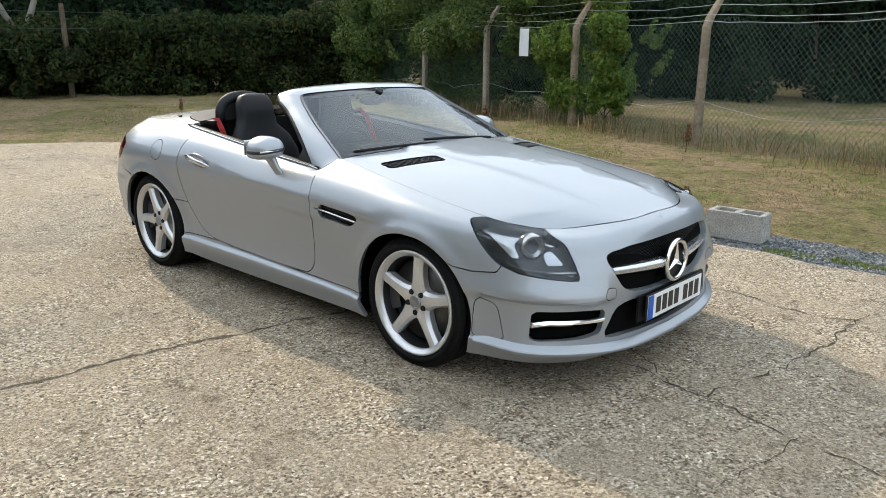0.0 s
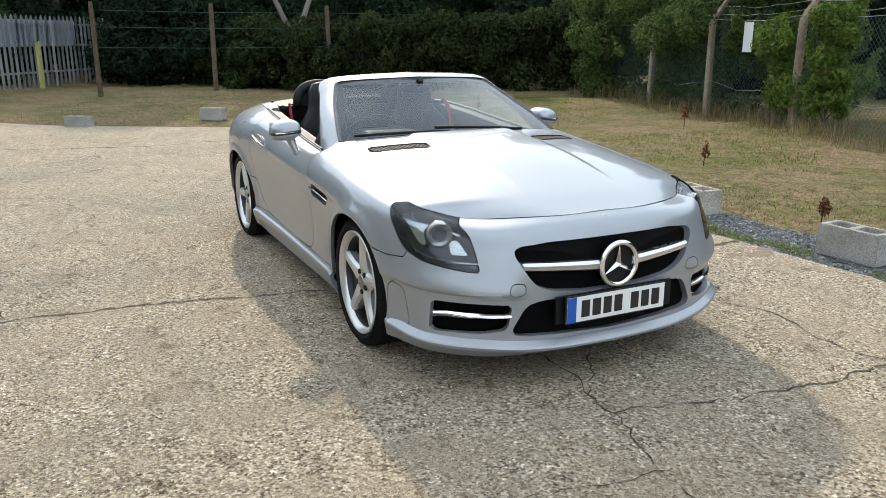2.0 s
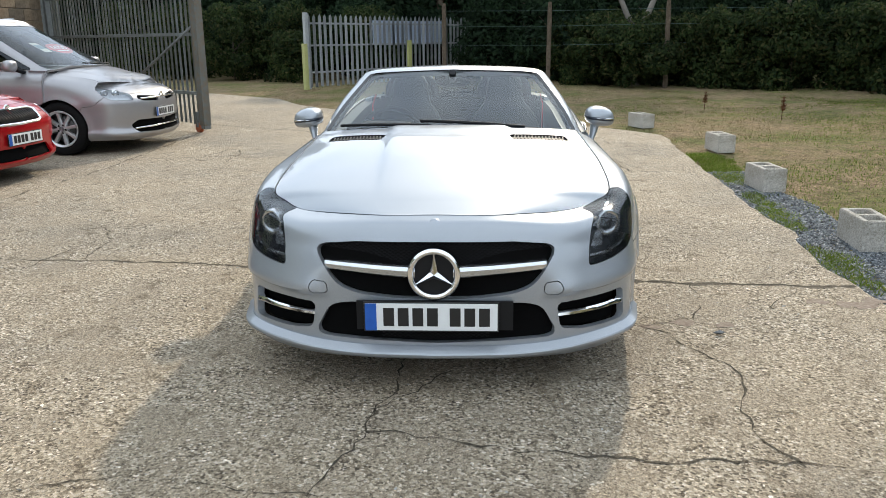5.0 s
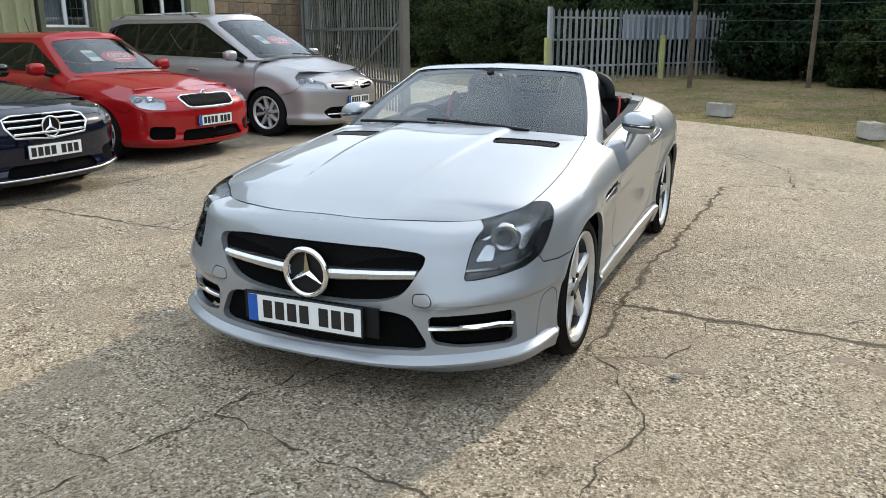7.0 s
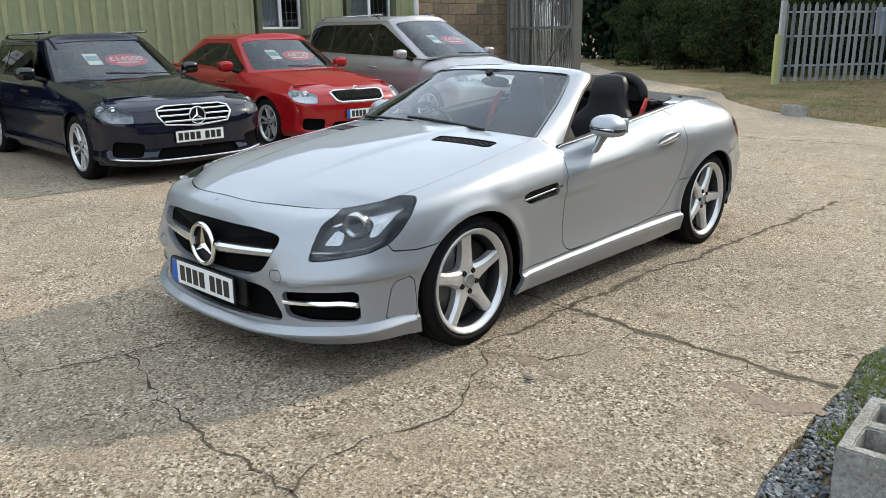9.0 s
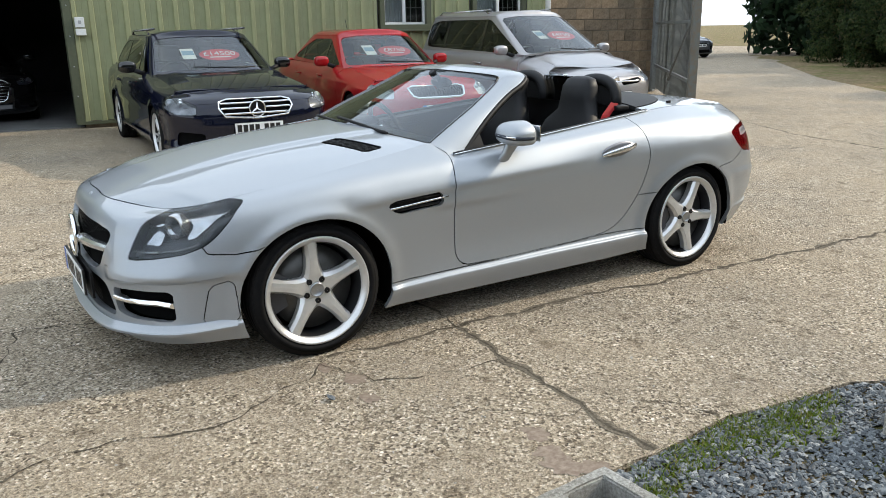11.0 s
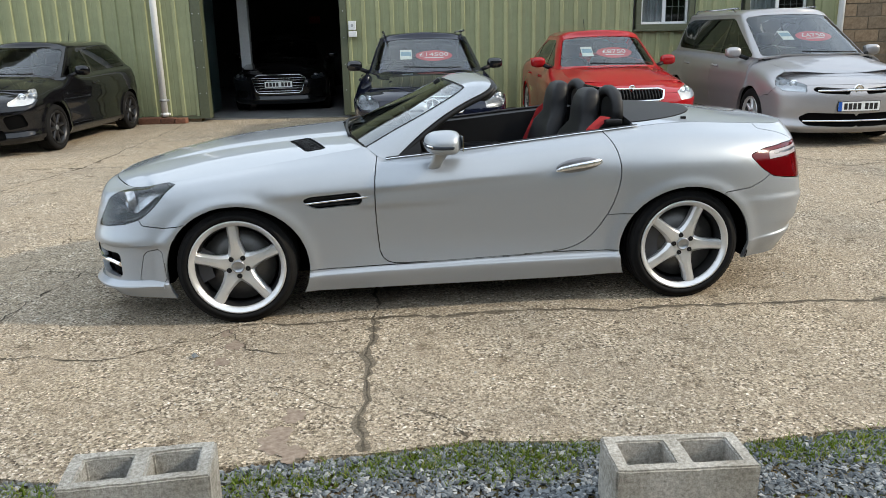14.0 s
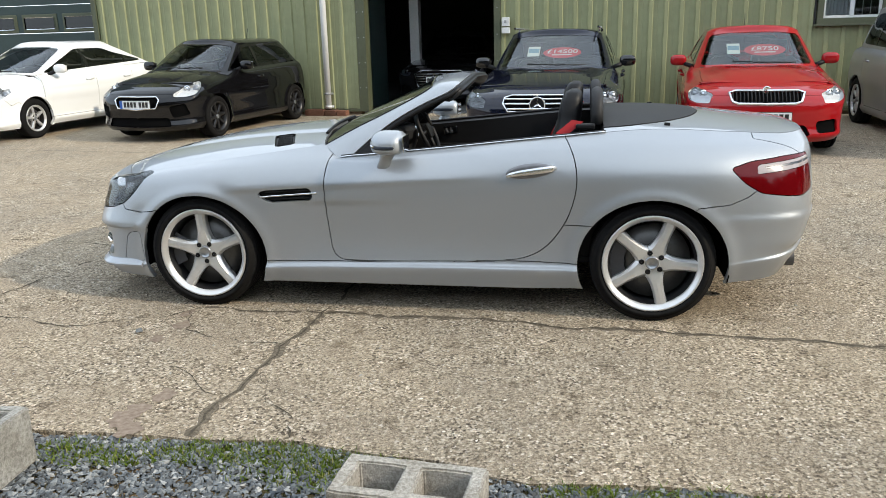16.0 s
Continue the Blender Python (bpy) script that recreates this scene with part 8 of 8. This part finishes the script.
    gs.cut(lambda v: np.maximum(poly_sd(v[:, 1], v[:, 2], round_poly([(-0.3, b1 + 0.06), (wbm * 0.78, b1 + 0.06), (wt * 0.85, H - 0.14), (-0.3, H - 0.12)], 1, 0.04)), v[:, 0] - xrr + 0.02), "rearglass", ["roof"])
    skin_ob("roof", gs.panel("roof", both=True, lip=0.02), paint, car)
    for tg, nm, mt in (("screen", "windscreen", M_SCREEN), ("rearglass", "rear_window", M_SIDEGLASS)):
        o = skin_ob(nm, gs.panel(tg, both=True, gap=0.001, lip=0, sink=0.004), mt, car)
        o.visible_shadow = False
    for mir in (False, True):
        o = skin_ob("side_window", gs.panel("window", mirror=mir, gap=0.001, lip=0, sink=0.004), M_SIDEGLASS, car)
        for pk in range(2 if P.get("doors", 4) == 4 else 1):
            skin_ob("pillar", gs.panel("pillar%d" % pk, mirror=mir, gap=0, lip=0.004), M_GLOSSBLACK, car)
    # inside: dash, seats, floor
    boxed("interior_floor", (xrb + 0.15, xws - 0.1, -w * 0.8, w * 0.8, 0.25, 0.45), M_LINER, car)
    boxed("dashboard", (xws - 0.75, xws - 0.12, -w * 0.78, w * 0.78, 0.6, h1 - 0.02), M_DASH, car, 0.05)
    for s in (-1, 1):
        for sx in (xb + 0.05, xb - 0.85):
            if sx < xrr + 0.2:
                continue
            bm = bmesh.new()
            box(bm, sx - 0.16, sx + 0.02, s * 0.36 - 0.24, s * 0.36 + 0.24, 0.45, b0 + 0.10, 0.06)
            box(bm, sx - 0.20, sx - 0.08, s * 0.36 - 0.13, s * 0.36 + 0.13, b0 + 0.12, b0 + 0.32, 0.05)
            part("seat", bm, M_CLOTH, car)
    bm = bmesh.new()
    tube(bm, [(0, 0.18 * math.cos(a), 0.18 * math.sin(a)) for a in [i * math.tau / 24 for i in range(25)]], 0.014, 8, cap=False)
    o = part("steering_wheel", bm, M_LEATHER, car)
    o.matrix_local = pose(xws - 0.82, -0.36, h1 - 0.06, 0, 25, 0)
    boxed("rear_view_mirror", (xrf + 0.02, xrf + 0.05, -0.11, 0.11, H - 0.22, H - 0.15), M_BLACKTRIM, car, 0.012)
    # lamps
    for s in (-1, 1):
        mir = s < 0
        hl = new("headlamp")
        hl.parent = car
        skin_ob("bowl", sk.panel("lamp", mirror=mir, gap=0.001, lip=-0.04, sink=0.04), P.get("bowl", M_REFLECT), hl)
        skin_ob("lens", sk.panel("lamp", mirror=mir, gap=0.002, lip=0), M_CLEAR, hl).visible_shadow = False
        cxy = np.mean(sk.v[[i for f, t in zip(sk.f, sk.t) if t == "lamp" for i in f]], axis=0)
        for off in ((-0.055, 0.06) if P.get("twin", True) else (0.0,)):
            bm = bmesh.new()
            lathe(bm, [(0.001, 0.012), (0.022, 0.008), (0.034, -0.004), (0.042, 0.004), (0.05, -0.02)], 24)
            o = part("projector", bm, M_CHROME if off < 0 else M_DULLCHROME, hl, smooth=True, angle=40)
            o.matrix_local = pose(cxy[0] - 0.028 - off * 0.8, s * (cxy[1] - 0.012 + off * 0.8), cxy[2] + 0.003, 0, 0, -90 + s * 30)
        # mirrors, handles
        mr = new("wing_mirror")
        mr.parent = car
        my = w * 0.90
        bm = bmesh.new()
        bmesh.ops.create_uvsphere(bm, u_segments=24, v_segments=14, radius=1)
        for v in bm.verts:
            c = [math.copysign(abs(t) ** 0.7, t) for t in v.co]
            v.co = Vector((xc - 0.32 + 0.065 * c[0], s * (my + 0.14 + 0.105 * c[1]), b0 + 0.085 + 0.072 * c[2]))
        part("housing", bm, P.get("mirror", paint), mr, smooth=True)
        boxed("mirror_glass", (xc - 0.388, xc - 0.380, s * (my + 0.14) - 0.085, s * (my + 0.14) + 0.085, b0 + 0.035, b0 + 0.135), M_CHROME, mr, 0.003)
        bm = bmesh.new()
        tube(bm, [(xc - 0.26, s * (my - 0.05), b0 + 0.0), (xc - 0.29, s * (my + 0.06), b0 + 0.04)], 0.028, 8)
        part("stalk", bm, M_BLACKTRIM, mr)
        for a, b in cuts:
            hx = b + 0.16
            bm = bmesh.new()
            y = surf("side", hx, b0 - 0.12, sk).y
            tube(bm, [(hx - 0.10, s * (y + 0.0), b0 - 0.11), (hx - 0.05, s * (y + 0.025), b0 - 0.11), (hx + 0.06, s * (y + 0.025), b0 - 0.12), (hx + 0.10, s * y, b0 - 0.12)], 0.014, 8)
            part("door_handle", bm, P.get("handle", paint), car)
        for cx in (fa, ra):
            mm = pose(cx, s * (w - 0.01 - 0.1), R) if s > 0 else pose(cx, s * (w - 0.01 - 0.1), R, 0, 0, 180)
            wheel(car, mm, R, P["rim"], 0.21, P.get("spokes", 5), P.get("wheelmat", M_RIM), P.get("wstyle", "twin"), s, P.get("turn", 77))
            bm = bmesh.new()
            lathe(bm, [(ar + 0.012, -0.28), (ar + 0.012, 0.0)], 28, a0=radians(-25), a1=radians(205))
            lathe(bm, [(0.05, -0.28), (ar + 0.012, -0.28)], 28, a0=radians(-25), a1=radians(205))
            o = part("arch_liner", bm, M_LINER, car, smooth=True)
            o.matrix_local = pose(cx, s * (w - 0.03), R, 0, 0, 0 if s > 0 else 180)
    for dims in ((ra + ar, fa - ar, -w * 0.9, w * 0.9, 0.17, 0.32), (ra - ar, fa + ar, -w * 0.55, w * 0.55, 0.18, 0.6), (fa + ar - 0.1, xf - 0.2, -w * 0.72, w * 0.72, 0.2, h0 - 0.2), (xr + 0.25, ra - ar + 0.1, -w * 0.7, w * 0.7, 0.24, b1 - 0.1)):
        boxed("underbody", dims, M_LINER, car, 0.02)
    pz = P.get("plate", 0.38)
    px = float(np.max(sk.v[(np.abs(sk.v[:, 2] - pz - 0.05) < 0.06) & (sk.v[:, 1] < 0.28), 0]))
    number_plate(car, pose(px + 0.012, 0, pz, 0, 0, 90), blue=P.get("blue", False))
    # chrome outlines and slats of the grille
    for pl, z_list in P.get("slats", []):
        for z in z_list:
            ys = np.linspace(-1, 1, 200)
            ok = poly_sd(np.abs(ys), np.full(200, z), pl) < -0.01
            yy = float(np.abs(ys[ok]).max()) if ok.any() else 0
            bm = bmesh.new()
            tube(bm, [(surf("front", abs(y), z, sk).x + 0.002, y, z) for y in np.linspace(-yy, yy, 13)], P.get("slat_r", 0.010), 8)
            part("grille_slat", bm, P.get("slatmat", M_CHROME), car)
    for pl in P.get("rings", []):
        bm = bmesh.new()
        loop = [(surf("front", abs(y), z, sk).x + 0.004, y, z) for y, z in pl if y >= 0]
        loop = loop + [(x, -y, z) for x, y, z in reversed(loop)]
        tube(bm, loop + [loop[0]], P.get("ring_r", 0.011), 8, cap=False)
        part("grille_surround", bm, M_CHROME, car, "chrome grille surround")
    if P.get("lipz"):
        bm = bmesh.new()
        tube(bm, [(surf("front", abs(y), P["lipz"] + 0.10 * max(0, abs(y) - 0.5), sk).x + 0.004, y, P["lipz"] + 0.10 * max(0, abs(y) - 0.5)) for y in np.linspace(-0.84, 0.84, 25)], 0.010, 8)
        part("lip_strip", bm, M_CHROME, car, "thin chrome strip along the bumper lip")
    for k in range(P.get("vslats", 0)):
        y = -0.36 + 0.72 * k / (P["vslats"] - 1)
        z0, z1 = P["vz"]
        bm = bmesh.new()
        tube(bm, [(surf("front", abs(y), z0, sk).x - 0.004, y, z0), (surf("front", abs(y), (z0 + z1) / 2, sk).x - 0.002, y, (z0 + z1) / 2), (surf("front", abs(y), z1, sk).x - 0.004, y, z1)], 0.007, 6)
        part("grille_slat", bm, M_BLACKTRIM, car)
    ez, er = P.get("emblem", (0, 0))
    if er and P.get("star"):
        star_emblem(car, surf("front", 0.0, ez, sk).x + 0.016, ez, er)
    elif er:
        bm = bmesh.new()
        lathe(bm, [(er * 0.35, 0.004), (er * 0.7, 0.006), (er * 0.80, 0.010), (er, 0.008), (er * 1.05, -0.004)], 36)
        o = part("emblem", bm, M_CHROME, car, "round chrome emblem", smooth=True, angle=40)
        o.matrix_local = pose(surf("front", 0.0, ez, sk).x + 0.012, 0, ez, 0, 0, -90)
    if P.get("rails"):
        for s in (-1, 1):
            bm = bmesh.new()
            yr = w * P.get("roofw", 0.62) * 0.93
            tube(bm, [(xrf - 0.42, s * yr, H - 0.05), (xrf - 0.56, s * yr, H + 0.0), (0.0, s * yr, H + 0.012), (xrr + 0.4, s * yr, H - 0.005), (xrr + 0.28, s * yr, H - 0.06)], 0.015, 8)
            part("roof_rail", bm, M_SILVERTRIM, car)
    bm = bmesh.new()
    tube(bm, [(xws - 0.02, 0.45, h1 + 0.03), (xws + 0.03, 0.1, h1 + 0.035), (xws + 0.02, -0.3, h1 + 0.05)], 0.009, 6)
    part("wiper", bm, M_BLACKTRIM, car)
    if P.get("aerial"):
        bm = bmesh.new()
        tube(bm, [(P["aerial"], 0, H - 0.03), (P["aerial"] - 0.09, 0, H + 0.16)], 0.004, 5)
        part("aerial", bm, M_BLACKTRIM, car)
    if P.get("price"):
        t = 0.42
        price_card(car, xws + (xrf - xws) * t - 0.075, 0.12, h1 + (H - 0.07 - h1) * t, math.degrees(math.atan2(xws - xrf, H - 0.07 - h1)), P["price"])
    return car


BLACKP = car_paint("black_paint", (0.004, 0.004, 0.005), 0.0, 0.2, 0, 0.006)
NAVYP = car_paint("midnight_blue_paint", (0.003, 0.0045, 0.014), 0.0, 0.22, 0.1, 0.008)
M_BOWLGREY = plain("grey_lamp_bowl", (0.34, 0.35, 0.36), 0.25, 0.6, c2=(0.10, 0.10, 0.11), scale=14, bumps=0)
REDP = car_paint("red_paint", (0.30, 0.004, 0.007), 0.0, 0.3, 0, 0.03)
GREYSILVERP = car_paint("warm_silver_paint", (0.36, 0.35, 0.355), 0.65, 0.38, 0.1, 0.05, 0.6)
WHITEP = car_paint("white_paint", (0.74, 0.75, 0.75), 0.0, 0.3, 0, 0.04)

ESTATE_G = [(0, .745), (.30, .745), (.385, .72), (.40, .66), (.34, .57), (0, .545)]
estate = dict(L=4.90, W=1.85, H=1.47, wb=2.874, fo=0.86, R=0.330, rim=0.245, h0=0.80, h1=0.985, b0=0.955, b1=1.02, xws=0.80, xrf=0.02, xrr=-1.95, xrb=-2.35, xb=-0.22, roofw=0.66,
              lamp=[(-.29, .60), (-.27, .69), (-.08, .755), (.18, .80), (.21, .76), (.08, .665), (-.08, .605)], black=[ESTATE_G, [(0, .34), (.40, .34), (.46, .25), (0, .22)], [(.55, .40), (.80, .43), (.82, .28), (.58, .27)]],
              slats=[(ESTATE_G, (.60, .655, .705))], rings=[ESTATE_G], slat_r=0.012, star=True, emblem=(.645, .085), plate=.39, rails=True, price="£14500", spokes=5, wstyle="twin", turn=60, bowl=M_BOWLGREY, mirror=M_GLOSSBLACK, lipz=0.225)
xf_of = lambda P: P["wb"] / 2 + P["fo"]
make_car("estate_car", "dark blue estate car parked against the workshop wall", car_frame((-0.34, -4.18), 3.0, xf_of(estate)), estate, NAVYP)

SALOON_G = [(0, .735), (.33, .735), (.40, .715), (.36, .62), (.30, .60), (0, .595)]
saloon = dict(L=4.57, W=1.77, H=1.45, wb=2.578, fo=0.92, R=0.318, rim=0.235, h0=0.775, h1=0.965, b0=0.935, b1=1.0, xws=0.92, xrf=0.18, xrr=-1.20, xrb=-1.85, xb=-0.10, roofw=0.64,
              lamp=[(-.27, .60), (-.25, .70), (-.10, .735), (.10, .765), (.13, .72), (.02, .63), (-.12, .60)], black=[SALOON_G, [(0, .36), (.42, .36), (.48, .24), (0, .22)], [(.53, .40), (.76, .42), (.78, .28), (.55, .27)]],
              rings=[SALOON_G], ring_r=0.016, vslats=19, vz=(.605, .728), emblem=(.745, .04), plate=.395, blue=True, price="£8750", spokes=5, wstyle="twin", turn=80, aerial=-1.0)
make_car("red_saloon", "bright red hatchback saloon parked nose out", car_frame((-2.87, -4.52), 5.0, xf_of(saloon)), saloon, REDP)

MPV_G = [(.10, .70), (.50, .73), (.54, .69), (.44, .655), (.10, .635)]
mpv = dict(L=4.66, W=1.87, H=1.70, wb=2.803, fo=0.96, R=0.335, rim=0.228, h0=0.84, h1=1.08, b0=1.03, b1=1.10, xws=1.42, xrf=0.35, xrr=-1.95, xrb=-2.15, xb=-0.05, roofw=0.66, slope=1.2, round=1.15, crown=0.005, lead=0.028,
           lamp=[(-.30, .67), (-.27, .75), (-.10, .795), (.05, .822), (.13, .832), (.10, .75), (-.02, .685)], black=[MPV_G, [(0, .40), (.58, .42), (.68, .36), (.60, .27), (0, .24)]],
           slats=[(MPV_G, (.685,)), ([(0, .40), (.58, .42), (.68, .36), (.60, .27), (0, .24)], (.32,))], slat_r=0.012, emblem=(.70, .055), plate=.44, blue=True, price="£4750", spokes=8, wstyle="single", turn=80, rails=True, qx=-0.1)
make_car("silver_people_carrier", "warm silver people carrier with tinted windows", car_frame((-5.55, -4.12), 3.0, xf_of(mpv)), mpv, GREYSILVERP)

HATCH_G = [(0, .66), (.33, .66), (.38, .62), (.33, .50), (0, .48)]
hatch = dict(L=3.95, W=1.715, H=1.45, wb=2.455, fo=0.82, R=0.312, rim=0.225, h0=0.79, h1=0.99, b0=0.955, b1=1.05, xws=0.98, xrf=0.25, xrr=-1.45, xrb=-1.75, xb=-0.25, roofw=0.66, doors=2,
             lamp=[(-.26, .655), (-.25, .70), (-.08, .775), (.14, .85), (.20, .85), (.16, .76), (.05, .68), (-.08, .655)], black=[HATCH_G, [(0, .36), (.50, .36), (.54, .24), (0, .22)], [(.52, .52), (.72, .56), (.76, .40), (.56, .36)]],
             rings=[HATCH_G], ring_r=0.012, emblem=(.72, .0), plate=.50, blue=True, spokes=8, wstyle="single", wheelmat=M_RIMDARK, turn=80, aerial=-1.1)
ds = make_car("black_hatchback", "glossy black three-door hatchback with dark wheels", car_frame((5.56, -5.78), 8.0, xf_of(hatch)), hatch, BLACKP)

prius_p = dict(L=4.46, W=1.745, H=1.48, wb=2.70, fo=0.93, R=0.310, rim=0.205, h0=0.76, h1=1.0, b0=0.96, b1=1.06, xws=1.30, xrf=0.25, xrr=-1.10, xrb=-2.00, xb=-0.15, roofw=0.62, slope=1.2,
               lamp=[(-.20, .58), (-.20, .66), (-.02, .74), (.18, .80), (.20, .74), (.04, .64), (-.08, .585)], black=[[(0, .42), (.52, .42), (.56, .28), (0, .25)]], plate=.46, spokes=5, wstyle="single", turn=80)
make_car("white_hatchback", "white five-door hatchback parked by the dark door", car_frame((8.62, -5.58), 6.0, xf_of(prius_p)), prius_p, WHITEP)

EXEC_G = [(0, .72), (.40, .72), (.52, .66), (.44, .42), (.38, .38), (0, .375)]
exec_p = dict(L=4.93, W=1.886, H=1.45, wb=2.924, fo=0.92, R=0.34, rim=0.25, h0=0.775, h1=0.97, b0=0.945, b1=1.01, xws=0.90, xrf=0.12, xrr=-1.4, xrb=-2.2, xb=-0.2, roofw=0.63,
              lamp=[(-.28, .63), (-.26, .69), (-.06, .725), (.10, .745), (.12, .70), (.0, .655), (-.12, .635)], black=[EXEC_G, [(.60, .42), (.82, .45), (.84, .30), (.62, .30)]],
              slats=[(EXEC_G, (.42, .47, .52, .57, .62, .66))], rings=[EXEC_G], slat_r=0.006, emblem=(.675, .0), plate=.49, spokes=5, bowl=M_LAMPDARK)
make_car("dark_saloon", "near-black saloon standing inside the open workshop", car_frame((1.98, -10.82), 1.0, xf_of(exec_p)), exec_p, BLACKP)

far_white = dict(prius_p)
make_car("white_hatchback", "white hatchback parked far across the yard", pose(-33.5, -28.5, 0, 0, 0, 60), far_white, WHITEP)
make_car("dark_hatchback", "dark grey hatchback parked beyond the gate", pose(-27.5, -22.5, 0, 0, 0, 75), dict(hatch), car_paint("dark_grey_paint", (0.05, 0.055, 0.065), 0.3, 0.3))
